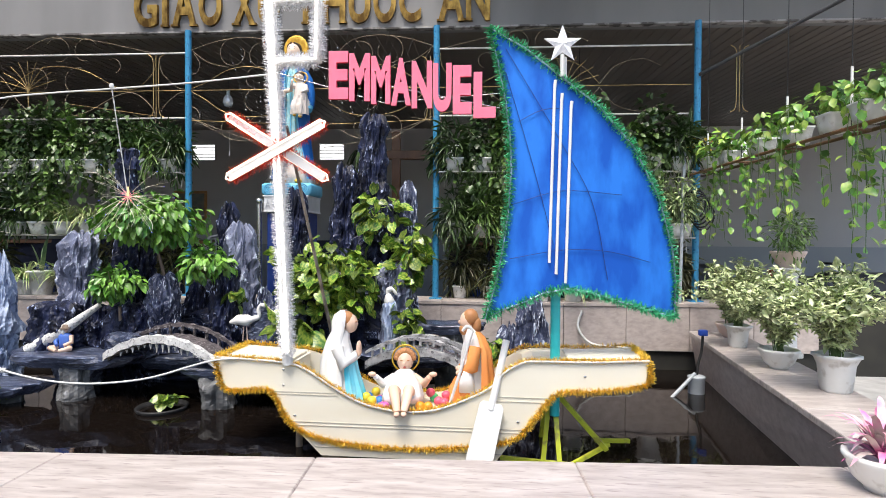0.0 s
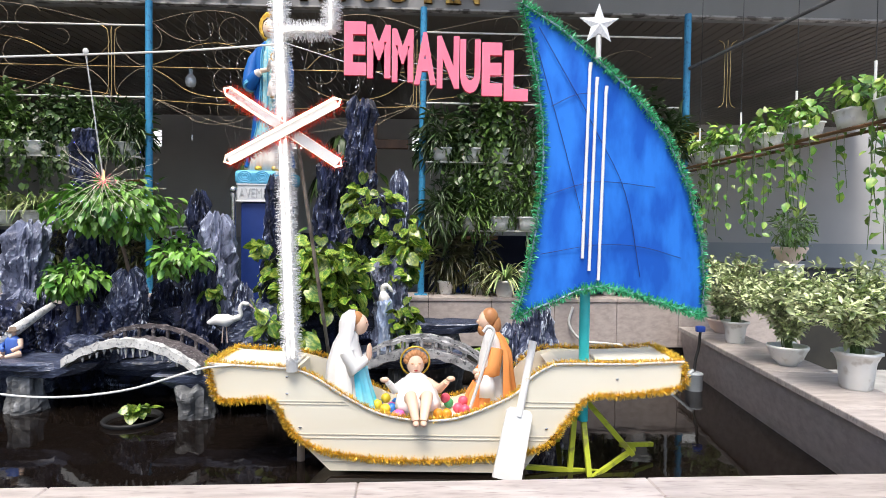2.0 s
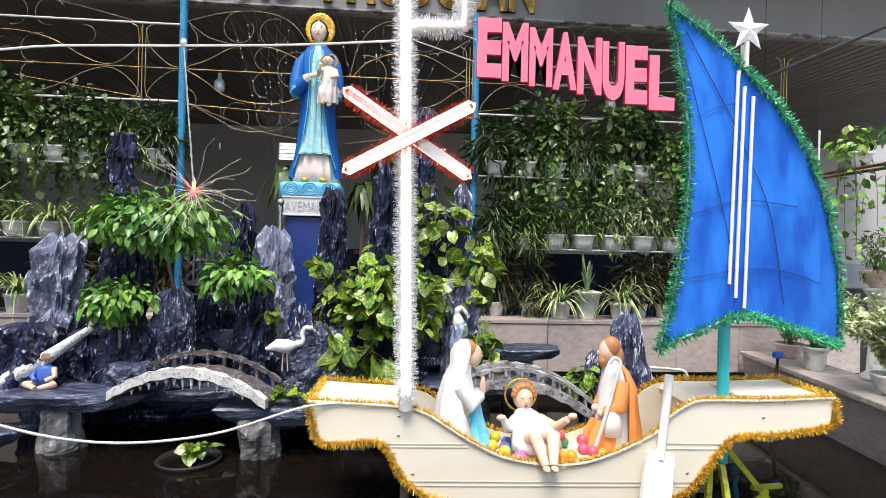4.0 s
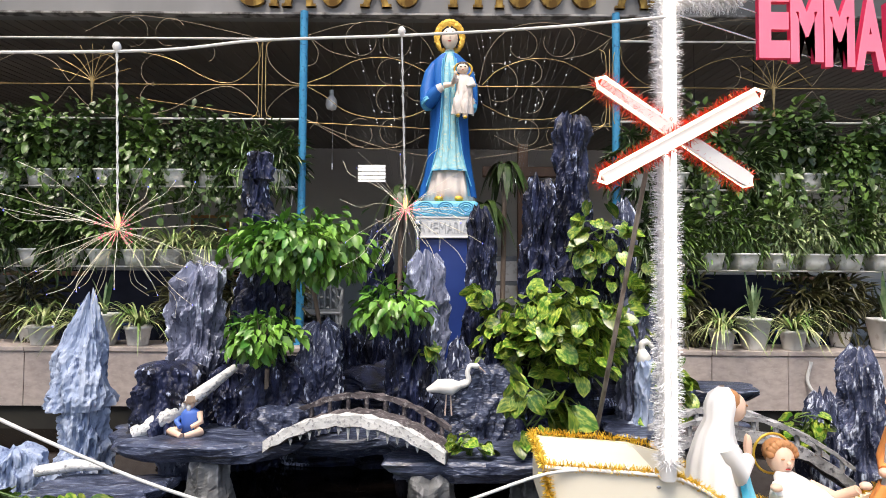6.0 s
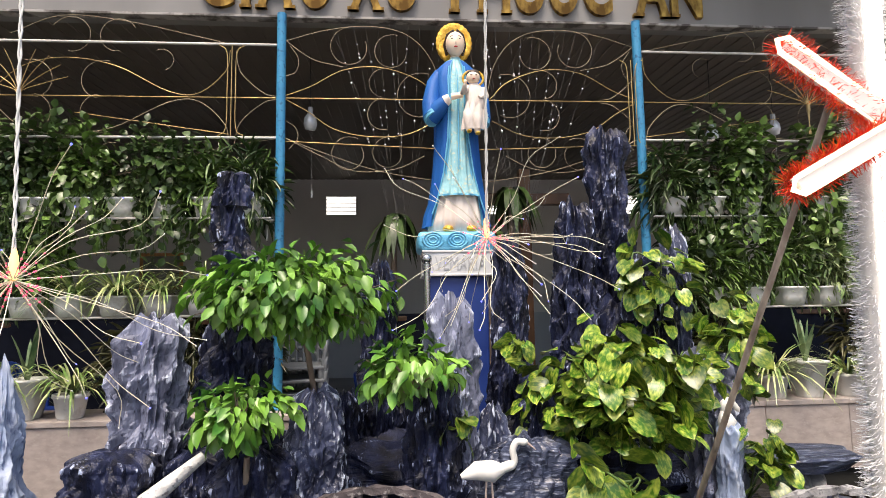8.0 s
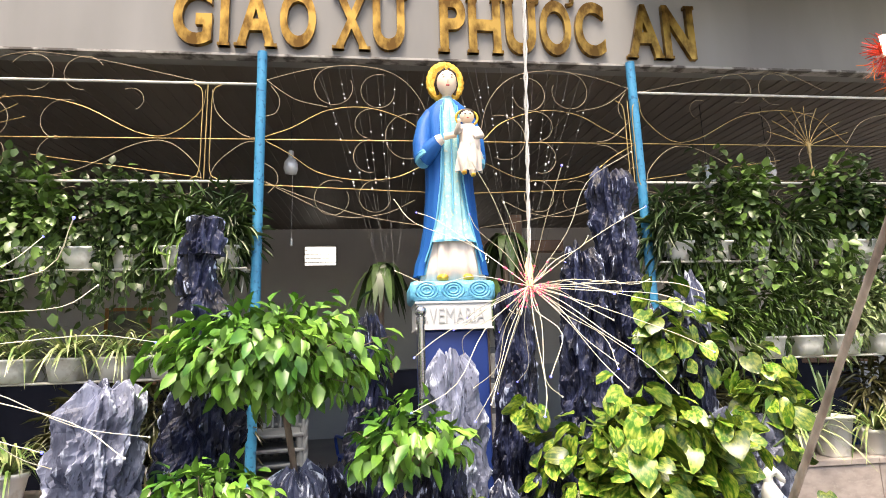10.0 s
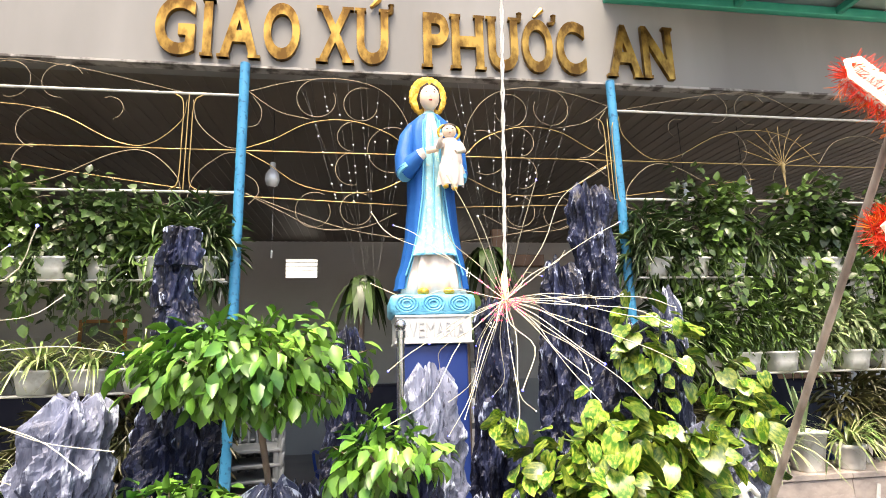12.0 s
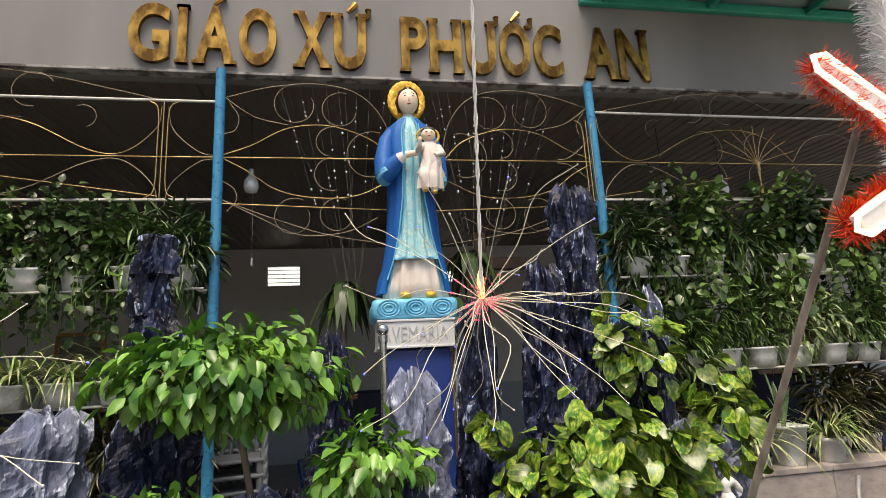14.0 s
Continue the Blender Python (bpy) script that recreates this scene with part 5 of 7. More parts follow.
    ball((0.0, -0.102, 1.250), (0.009, 0.010, 0.020), 8, 6, mb, 3)
    for sx in (-0.024, 0.024):
        ball((sx, -0.096, 1.270), (0.013, 0.006, 0.0055), 8, 6, mb, 4)
        tube([(sx - 0.017, -0.090, 1.285), (sx, -0.096, 1.292), (sx + 0.017, -0.091, 1.286)], 0.0026, 5, mb, 4)
    ball((0.0, -0.096, 1.218), (0.015, 0.006, 0.006), 8, 6, mb, 7)
    ball((0.0, 0.016, 1.290), (0.078, 0.062, 0.072), 20, 12, mb, 4)
    for sx in (-1, 1):
        tube([(sx * 0.010, -0.070, 1.336), (sx * 0.056, -0.048, 1.312), (sx * 0.076, -0.005, 1.26), (sx * 0.060, 0.015, 1.20)], [0.012, 0.015, 0.016, 0.010], 8, mb, 4)
    ringn = 48
    vs = []
    for yv, r in ((0.052, 0.001), (0.050, 0.10), (0.036, 0.128), (0.048, 0.142), (0.066, 0.142), (0.068, 0.001)):
        for k in range(ringn):
            a = 2 * math.pi * k / ringn
            rr = r * (1 + (0.02 * math.cos(24 * a) if 0.09 < r else 0))
            vs.append((rr * math.cos(a), yv, 1.30 + rr * math.sin(a)))
    mb.add(vs, [(i * ringn + k, i * ringn + (k + 1) % ringn, (i + 1) * ringn + (k + 1) % ringn, (i + 1) * ringn + k) for i in range(5) for k in range(ringn)], 5)
    # the child on the arm
    first = len(mb.v)
    loft([(0.118, -0.17, 0.80, 0.060, 0.055), (0.120, -0.175, 0.87, 0.058, 0.052), (0.118, -0.172, 0.95, 0.056, 0.046), (0.114, -0.17, 1.00, 0.045, 0.036), (0.112, -0.17, 1.03, 0.022, 0.022)], 20, mb, 2, 0.06, 8, 4)
    ball((0.108, -0.184, 1.066), (0.042, 0.042, 0.050), 16, 10, mb, 3)
    for sx in (-0.014, 0.014):
        ball((0.108 + sx, -0.222, 1.072), (0.008, 0.005, 0.004), 8, 5, mb, 4)
    ball((0.108, -0.224, 1.044), (0.008, 0.004, 0.003), 8, 5, mb, 7)
    ball((0.110, -0.174, 1.094), (0.045, 0.043, 0.036), 16, 8, mb, 4)
    tube([(0.075, -0.18, 0.99), (0.045, -0.21, 0.94), (0.055, -0.225, 1.00)], [0.024, 0.022, 0.012], 10, mb, 2)
    ball((0.056, -0.228, 1.016), (0.011, 0.010, 0.018), 8, 6, mb, 3)
    tube([(0.158, -0.175, 0.98), (0.180, -0.20, 0.92), (0.135, -0.225, 0.90)], [0.026, 0.023, 0.014], 10, mb, 2)
    drape(mb, [(0.105, -0.16, 0.665, 0.078, 0.075), (0.108, -0.165, 0.74, 0.074, 0.075), (0.115, -0.165, 0.82, 0.066, 0.066), (0.118, -0.168, 0.88, 0.058, 0.054)], -math.pi, 0.3, 2, 0.09, 9)
    for sx, zz in ((0.075, 0.655), (0.125, 0.64)):
        tube([(sx, -0.19, 0.80), (sx - 0.004, -0.225, 0.74), (sx, -0.205, zz)], [0.034, 0.032, 0.018], 10, mb, 2)
        ball((sx, -0.222, zz - 0.008), (0.016, 0.030, 0.012), 8, 6, mb, 5)
    ring = [(0.112 + 0.062 * math.cos(2 * math.pi * k / 30), -0.145, 1.075 + 0.062 * math.sin(2 * math.pi * k / 30)) for k in range(30)]
    tube(ring, 0.008, 6, mb, 5, closed=True)
    mb.v[first:] = [(0.118 + (x - 0.112) * 1.22, y, 0.615 + (z - 0.64) * 0.85) for x, y, z in mb.v[first:]]
    for sx in (-0.085, 0.085):
        ball((sx, -0.13, 0.022), (0.042, 0.05, 0.024), 10, 6, mb, 5)
    solo("madonna_statue", mb, [M_ROBE_BLUE, M_ROBE_CYAN, M_ROBE_WHITE, M_SKIN_PALE, M_HAIR, M_HALO, M_SKY_BLUE, M_RED], pose(-1.925, 5.68, 1.884) @ Matrix.Diagonal((0.92, 0.96, 1.078, 1)), "painted statue of a haloed mother holding a child", "statue")


shrine()
stan = thing("stanchion", (-2.16, 5.33, 0.06), "stainless steel queue post with a ball top", "stanchion")
part("tube", tube([(0, 0, 0), (0, 0, 1.60)], 0.022, 14), M_STEEL, stan)
part("ball_top", ball((0, 0, 1.63), 0.034, 14, 10), M_STEEL, stan)
part("collar", tube([(0, 0, 1.56), (0, 0, 1.60)], 0.028, 14), M_STEEL, stan)


# ---- the rockery ----
DARK = "dark navy painted craggy rock with pale streaks"
GREY = "grey painted craggy rock with white streaks"
B0 = -0.14  # pool bottom
rock("rock", -3.20, 4.98, B0, 0.42, 0.40, 1.62, 3, M_ROCK, DARK, 0.30)
rock("rock", -3.22, 4.96, 1.40, 0.25, 0.24, 0.40, 8, M_ROCK, DARK, 0.30, 1.3, ledge=0.3)
rock("rock", -3.26, 4.95, 1.76, 0.15, 0.15, 0.22, 13, M_ROCK, DARK, 0.0, 1.2, ledge=0.3)
rock("rock", -3.25, 4.93, 1.95, 0.21, 0.19, 0.19, 12, M_ROCK, DARK, 0.35, 1.2, (0.02, 0), ledge=0.3)
rock("rock", -3.56, 4.72, B0, 0.33, 0.28, 1.50, 5, M_ROCK_PALE, "pale lavender painted craggy rock", 0.22, 1.0, (0.04, 0), blocky=0.3, ledge=0.24)
rock("rock", -3.62, 4.56, 0.36, 0.42, 0.40, 0.42, 6, M_ROCK, DARK, 0.2)
rock("rock", -3.32, 4.72, 0.36, 0.42, 0.36, 0.36, 16, M_ROCK, DARK, 0.2)
rock("rock", -4.18, 4.56, 0.50, 0.36, 0.32, 0.66, 4, M_ROCK_BLUE, "pale blue painted pointed rock", 0.84, 0.7, (0.05, 0), ledge=0.05)
rock("rock", -4.14, 4.54, -0.14, 0.33, 0.32, 0.72, 9, M_ROCK_BLUE, "pale blue painted boulder", 0.25, ledge=0.22)
rock("rock", -4.42, 4.36, -0.14, 0.50, 0.40, 0.44, 10, M_ROCK_BLUE, "pale blue painted boulder", 0.5)
rock("rock", -4.78, 4.25, -0.14, 0.30, 0.34, 0.86, 14, M_ROCK_BLUE, "pale blue painted craggy rock", 0.5)
rock("rock", -2.73, 4.64, 0.34, 0.27, 0.24, 0.66, 21, M_ROCK_GREY, GREY, 0.35, 1.2)
rock("rock", -2.98, 4.60, 0.36, 0.46, 0.36, 0.40, 22, M_ROCK, DARK, 0.15)
rock("rock", -2.90, 4.44, 0.34, 0.36, 0.26, 0.20, 23, M_SLAB, "dark wet flat rock", 0.15)
rock("rock", -2.16, 4.62, 0.30, 0.29, 0.28, 0.78, 24, M_ROCK, DARK, 0.3, 1.3)
rock("rock", -2.08, 4.72, B0, 0.32, 0.24, 1.58, 25, M_ROCK_PALE, "pale lavender painted craggy rock", 0.3, 1.2)
rock("rock", -1.71, 5.06, B0, 0.25, 0.26, 1.92, 26, M_ROCK, DARK, 0.25, 1.2)
rock("rock", -1.86, 4.70, 0.30, 0.17, 0.16, 0.58, 27, M_ROCK_GREY, GREY, 0.3, 1.3)
rock("rock", -1.62, 4.70, 0.30, 0.34, 0.30, 0.62, 28, M_ROCK, DARK, 0.25, 1.3)
rock("rock", -1.03, 5.26, 0.9, 0.30, 0.26, 1.58, 31, M_ROCK, DARK, 0.10, 1.2, (0.01, 0), ledge=0.08)
rock("rock", -1.27, 5.18, B0, 0.28, 0.28, 2.14, 32, M_ROCK, DARK, 0.2, 1.4)
rock("rock", -1.02, 5.16, B0, 0.58, 0.40, 1.56, 33, M_ROCK, DARK, 0.3, 1.2)
rock("rock", -0.68, 5.14, B0, 0.20, 0.20, 1.98, 34, M_ROCK_GREY, GREY, 0.3, 1.2)
rock("rock", -0.86, 5.00, 1.30, 0.34, 0.22, 0.34, 35, M_ROCK, DARK, 0.15)
rock("rock", -2.44, 5.30, B0, 0.34, 0.30, 1.80, 36, M_ROCK, DARK, 0.5, 1.2)
rock("rock", -2.66, 5.10, B0, 0.30, 0.30, 1.05, 37, M_ROCK, DARK, 0.3, 1.2)
rock("rock", -0.71, 4.72, 0.30, 0.30, 0.28, 0.83, 38, M_ROCK_PALE, "pale lavender painted blocky rock", 0.12, 1.1, blocky=0.5)
rock("rock", -0.745, 4.53, 0.36, 0.135, 0.12, 0.44, 39, M_ROCK_BLUE, "slim blue grey stone pillar", 0.15)
rock("rock", -0.75, 4.53, 0.30, 0.28, 0.24, 0.13, 40, M_ROCK_BLUE, "blue grey painted stone foot", 0.4)
rock("rock", -1.72, 4.58, 0.30, 0.48, 0.30, 0.46, 41, M_SLAB, "dark wet boulder on the slab", 0.2)
rock("rock", 0.40, 4.30, B0, 0.36, 0.30, 1.04, 42, M_ROCK_GREY, "grey striped craggy rock", 0.55, 1.2)
rock("rock", 0.22, 4.36, B0, 0.36, 0.30, 0.78, 43, M_ROCK_GREY, "grey striped craggy rock", 0.6, 1.2)
rock("rock", -2.35, 5.10, B0, 1.70, 0.50, 0.80, 44, M_ROCK, "dark rock mass behind the cascade", 0.15, 1.4, sides=40)
rock("rock", -1.20, 4.98, B0, 1.20, 0.5, 0.98, 45, M_ROCK, "dark rock mass under the vines", 0.2, 1.4, sides=36)
rock("rock", -3.30, 5.15, B0, 1.10, 0.45, 0.82, 46, M_ROCK, "dark rock mass behind the ledge", 0.2, 1.4, sides=36)


def slab(x, y, z, w, d, h, seed, label="dark wet slate slab over the water"):
    """A flat stone slab with a broken edge."""
    off = Vector((seed * 3.3, seed * 1.9, 0))
    n = 36
    vs = []
    for zz, k in ((-h, 0.82), (-h * 0.5, 0.97), (-h * 0.12, 1.0), (0, 0.95)):
        for j in range(n):
            a = 2 * math.pi * j / n
            c, s = math.cos(a), math.sin(a)
            sq = 1 / max(abs(c), abs(s)) ** 0.75
            q = 1 + noise.noise(Vector((c * 2.5, s * 2.5, zz * 6)) + off) * 0.22 + noise.noise(Vector((c * 9, s * 9, zz * 20)) + off) * 0.07
            vs.append((c * sq * q * k * w / 2, s * sq * q * k * d / 2, zz + noise.noise(Vector((c * 3, s * 3, 2)) + off) * 0.015))
    fs = [(i * n + j, i * n + (j + 1) % n, (i + 1) * n + (j + 1) % n, (i + 1) * n + j) for i in range(3) for j in range(n)]
    fs += [tuple(reversed(range(n))), tuple(range(3 * n, 4 * n))]
    return solo("stone_slab", MB().add(vs, fs), M_SLAB, (x, y, z), label, "stone slab", "slate slabs", smooth=False)


slab(-3.32, 4.48, 0.392, 1.18, 0.62, 0.11, 1)
slab(-1.74, 4.32, 0.345, 1.02, 0.60, 0.11, 2)
slab(-3.78, 4.12, 0.19, 0.70, 0.36, 0.09, 3)
slab(-0.55, 4.55, 0.42, 0.9, 0.5, 0.10, 4)
slab(-0.30, 4.72, 0.62, 0.66, 0.30, 0.08, 5, "dark slate slab jutting out")
slab(-2.55, 4.75, 0.33, 0.9, 0.5, 0.12, 7)
for x, y, r, h in ((-3.27, 4.30, 0.13, 0.43), (-2.02, 4.16, 0.12, 0.40), (-3.70, 4.16, 0.09, 0.25), (-0.62, 4.5, 0.13, 0.47), (-1.45, 4.35, 0.12, 0.40), (-0.25, 4.72, 0.12, 0.70)):
    rock("stone_pier", x, y, B0, r * 2, r * 2, h, int(x * -10) + 3, M_PIER, "round grey stone pier under a slab", 0.1, 0.5, group="stone piers", rows=26, sides=30, ledge=0.05)


def bridge(name, A, C, rise, width, material_front, label, openwork):
    """A little arched cement bridge from A to C."""
    A, C = Vector(A), Vector(C)
    b = thing(name, A, label, "miniature bridge", "miniature bridges")
    n = 22
    d = C - A
    side = Vector((-d.y, d.x, 0)).normalized()

    def at(t, off, up):
        return d * t + Vector((0, 0, rise * 4 * t * (1 - t) + up)) + side * off

    def band(o0, o1, u0, u1):
        vs = []
        for i in range(n + 1):
            t = i / n
            w = 0.006 * math.sin(i * 2.3)
            vs += [at(t, o0, u0 + w), at(t, o1, u0 + w), at(t, o1, u1 - w), at(t, o0, u1 + w)]
        fs = [(4 * i + k, 4 * i + (k + 1) % 4, 4 * i + 4 + (k + 1) % 4, 4 * i + 4 + k) for i in range(n) for k in range(4)] + [(3, 2, 1, 0), (4 * n, 4 * n + 1, 4 * n + 2, 4 * n + 3)]
        return MB().add(vs, fs)

    part("front_arch", band(-width / 2, -width / 2 + 0.05, -0.03, 0.028), material_front, b, smooth=False)
    part("deck", band(-width / 2 + 0.052, width / 2 - 0.032, -0.045, 0.0), M_DARK_STONE, b, smooth=False)
    part("back_rail", band(width / 2 - 0.03, width / 2, 0.055, 0.085), M_DARK_STONE if not openwork else M_GREY_STONE, b, smooth=False)
    for k in range(9):
        t = (k + 0.5) / 9
        part("baluster", tube([at(t, width / 2 - 0.015, -0.03), at(t, width / 2 - 0.015, 0.07)], 0.014, 6), M_DARK_STONE if not openwork else M_GREY_STONE, b)
        if openwork:
            part("baluster", tube([at(t, -width / 2 + 0.02, 0.0), at(t, -width / 2 + 0.02, 0.085)], 0.011, 6), M_GREY_STONE, b)
    if openwork:
        part("front_rail", band(-width / 2, -width / 2 + 0.03, 0.078, 0.10), M_GREY_STONE, b, smooth=False)
    else:
        rnd = random.Random(4)
        for k in range(14):
            t = 0.15 + 0.7 * k / 13
            part("drip", tube([at(t, -width / 2 + 0.02, -0.04), at(t, -width / 2 + 0.02, -0.06 - rnd.random() * 0.05)], [0.012, 0.003], 6), material_front, b)
    return b


bridge("stone_bridge", (-2.90, 4.27, 0.40), (-1.93, 4.14, 0.385), 0.165, 0.30, M_WHITE_STONE, "white edged arched cement bridge with drips", False)
bridge("stone_bridge", (-0.83, 4.16, 0.40), (0.10, 4.05, 0.28), 0.17, 0.26, M_GREY_STONE, "grey arched cement bridge with open railing", True)
log = solo("white_log", tube([(0, 0, 0), (0.22, 0.05, 0.12), (0.52, 0.15, 0.36)], [0.045, 0.05, 0.022], 10), M_WHITE_STONE, (-3.72, 4.34, 0.40), "white painted sloping branch on the slab", "branch")
solo("white_log", tube([(0, 0, 0), (0.2, 0.02, 0.03), (0.36, 0.03, 0.02)], [0.03, 0.035, 0.02], 8), M_WHITE_STONE, (-4.20, 4.24, 0.22), "white painted branch lying by the rocks", "branch")


def fisherman(at):
    mb = MB()
    loft([(0, 0, 0.02, 0.055, 0.045), (0, 0, 0.08, 0.05, 0.04), (0, 0, 0.13, 0.055, 0.04), (0, 0, 0.155, 0.025, 0.025)], 14, mb, 0, 0.05, 6, 1)
    for s in (-1, 1):
        tube([(s * 0.03, 0, 0.03), (s * 0.085, -0.06, 0.035), (s * 0.01, -0.09, 0.018)], [0.026, 0.024, 0.016], 8, mb, 1)
        tube([(s * 0.05, 0, 0.13), (s * 0.07, -0.02, 0.08), (s * 0.03, -0.06, 0.06)], [0.02, 0.017, 0.013], 8, mb, 0 if s < 0 else 1)
    ball((0, -0.005, 0.178), (0.025, 0.027, 0.03), 10, 8, mb, 1)
    loft([(0, 0, 0.19, 0.045, 0.045), (0, 0, 0.196, 0.028, 0.028), (0, 0, 0.222, 0.02, 0.02)], 14, mb, 2)
    ball((0, -0.026, 0.163), (0.014, 0.012, 0.022), 8, 6, mb, 3)
    return solo("fisherman_figurine", mb, [M_SHIRT, M_SKIN, M_BARK, M_WHITE], at, "seated figurine in blue shirt and hat", "figurine")


fisherman((-3.42, 4.38, 0.385))


def heron(at, yaw, low):
    mb = MB()
    z = 0.13 if not low else 0.05
    if not low:
        for s in (-0.02, 0.02):
            tube([(s, 0, 0), (s * 0.6, 0, z)], 0.005, 6, mb, 1)
    tube([(-0.13, 0, z + 0.02), (-0.06, 0, z + 0.045), (0.02, 0, z + 0.04), (0.07, 0, z + 0.05)], [0.012, 0.042, 0.05, 0.022], 12, mb, 0)
    tube(spline([(0.06, 0, z + 0.05), (0.12, 0, z + 0.075), (0.115, 0, z + 0.13), (0.135, 0, z + 0.17), (0.17, 0, z + 0.165)], 4), [0.024] * 4 + [0.016] * 12 + [0.014], 10, mb, 0)
    ball((0.165, 0, z + 0.168), (0.024, 0.017, 0.017), 10, 8, mb, 0)
    tube([(0.18, 0, z + 0.166), (0.225, 0, z + 0.13)], [0.008, 0.002], 6, mb, 1)
    return solo("heron_figurine", mb, [M_WHITE, M_POT_PINK], at @ pose(0, 0, 0, 0, 0, yaw), "white painted heron figurine on the rocks", "figurine", "heron figurines")


heron(pose(-1.93, 4.46, 0.485) @ Matrix.Scale(0.98, 4), 0, False)
mb = MB()
loft([(0, 0, 0.0, 0.035, 0.03), (0.01, 0, 0.05, 0.045, 0.035), (0.0, 0, 0.10, 0.02, 0.02)], 12, mb, 0)
tube(spline([(0, 0, 0.09), (0.0, 0, 0.13), (0.035, 0, 0.14), (0.075, 0, 0.09)], 4), [0.02] * 4 + [0.022] * 4 + [0.014] * 4 + [0.002], 8, mb, 0)
solo("heron_figurine", mb, M_WHITE, (-0.755, 4.53, 0.775), "white painted heron figurine on a stone pillar", "figurine", "heron figurines")
pole = solo("leaning_pole", tube([(0.000, 0.000, 0.000), (-0.010, -0.329, 0.500), (-0.021, -0.692, 1.050), (-0.034, -1.094, 1.660)], [0.0125, 0.012, 0.0105, 0.009], 10), M_POLE, (-1.114, 4.315, 0.33), "weathered wooden pole leaning across the rocks", "pole")


# ---- shrubs on the rockery ----
def shrub(name, at, r, n, size, material, label, seed, trunk=None, droop=0.5, aspect=0.45, lumps=9, category="shrub"):
    s = thing(name, at, label, category, "")
    if trunk:
        part("trunk", tube(spline([(t[0], t[1], t[2]) for t in trunk], 4), 0.014, 8), M_BARK, s)
    pts, out = cloud((0, 0, 0), r, n, seed, lumps=lumps)
    rnd = random.Random(seed)
    tw = MB()
    for p in pts[:: max(1, n // 22)]:
        tube([(0, 0, -r[2] * 0.7), (p[0] * 0.5, p[1] * 0.5, p[2] * 0.3 - r[2] * 0.2), tuple(p)], [0.006, 0.004, 0.002], 5, tw)
    part("twig", tw, M_BARK, s)
    part("crown", leaves(pts, size, seed, None, 0, aspect, out, droop), material, s)
    return s


FI = "leafy green ficus shrub on the rockery"
shrub("ficus_shrub", (-2.86, 4.60, 1.50), (0.60, 0.36, 0.27), 1400, 0.078, M_LEAF, FI, 1, [(0.15, 0.1, -1.2), (0.12, 0.1, -0.6), (0.05, 0, -0.1)], 1.35, 0.56, 26)
shrub("ficus_shrub", (-3.03, 4.42, 0.95), (0.30, 0.22, 0.17), 340, 0.076, M_LEAF, FI, 2, [(0.0, 0.1, -0.5), (0.02, 0.05, -0.2)], 1.35, 0.56, 15)
shrub("ficus_shrub", (-2.28, 4.52, 1.12), (0.28, 0.22, 0.19), 360, 0.076, M_LEAF, FI, 3, [(0.05, 0.1, -0.75), (0.05, 0.05, -0.3)], 1.35, 0.56, 15)


def heart_leaf(size, seed):
    """A large pothos leaf with a folded midrib and a wavy edge."""
    rnd = random.Random(seed)
    L = [(0.0, 0.04), (0.02, 0.20), (0.09, 0.33), (0.22, 0.42), (0.40, 0.45), (0.58, 0.41), (0.75, 0.31), (0.89, 0.16), (1.0, 0.0)]
    vs = []
    for i, (t, w) in enumerate(L):
        z = -0.30 * t * t
        back = (0.0, 0.16, 0.13, 0.07, 0.03, 0, 0, 0, 0)[i]
        wav = 0.03 * math.sin(i * 1.9 + seed) + 0.015 * rnd.uniform(-1, 1)
        vs += [((t - back) * size, w * size, (z + 0.16 * w + wav) * size), (t * size, 0, z * size), ((t - back) * size, -w * size, (z + 0.16 * w - wav) * size)]
    fs = []
    for i in range(len(L) - 1):
        a = 3 * i
        fs += [(a + 1, a + 4, a + 3, a), (a + 2, a + 5, a + 4, a + 1)]
    return MB().add(vs, fs).mesh("pothos_leaf", [M_POTHOS])


POTHOS = [heart_leaf(1.0, k) for k in range(4)]


def pothos(name, at, r, n, size, label, seed, vines=8, lumps=12):
    s = thing(name, at, label, "climbing plant")
    rnd = random.Random(seed)
    pts, out = cloud((0, 0, 0), r, n, seed, lumps=lumps)
    v = MB()
    for k in range(vines):
        q = [pts[rnd.randrange(n)] for _ in range(3)]
        tube(spline([(0, 0.1, -r[2] * 0.6)] + [tuple(p * 0.8) for p in q], 4), 0.005, 5, v)
    part("stem", v, M_STEM, s)
    for k in range(n):
        o = out[k]
        yaw = math.atan2(o[1] - 0.45, o[0]) + rnd.uniform(-1.3, 1.3)
        m = Matrix.Translation(pts[k]) @ Euler((rnd.uniform(-1.0, 1.0), rnd.uniform(-0.35, 1.2), yaw)).to_matrix().to_4x4() @ Matrix.Scale(size * rnd.uniform(0.65, 1.25), 4)
        part("leaf", POTHOS[k % 4], None, s, at=m)
    return s


GP = "golden pothos with yellow splashed heart leaves"
pothos("pothos_vine", (-1.34, 4.60, 0.98), (0.50, 0.24, 0.42), 250, 0.098, GP, 11, 14, 26)
pothos("pothos_vine", (-1.18, 4.50, 0.98), (0.46, 0.18, 0.40), 190, 0.106, GP, 21, 8, 22)
pothos("pothos_vine", (-0.90, 4.92, 1.54), (0.30, 0.14, 0.38), 84, 0.100, GP, 12, 8, 16)
pothos("pothos_vine", (-0.62, 4.68, 1.16), (0.26, 0.16, 0.40), 110, 0.098, GP, 22, 8, 18)
pothos("pothos_vine", (-1.50, 4.15, 0.64), (0.30, 0.12, 0.26), 34, 0.145, GP, 13, 6, 14)
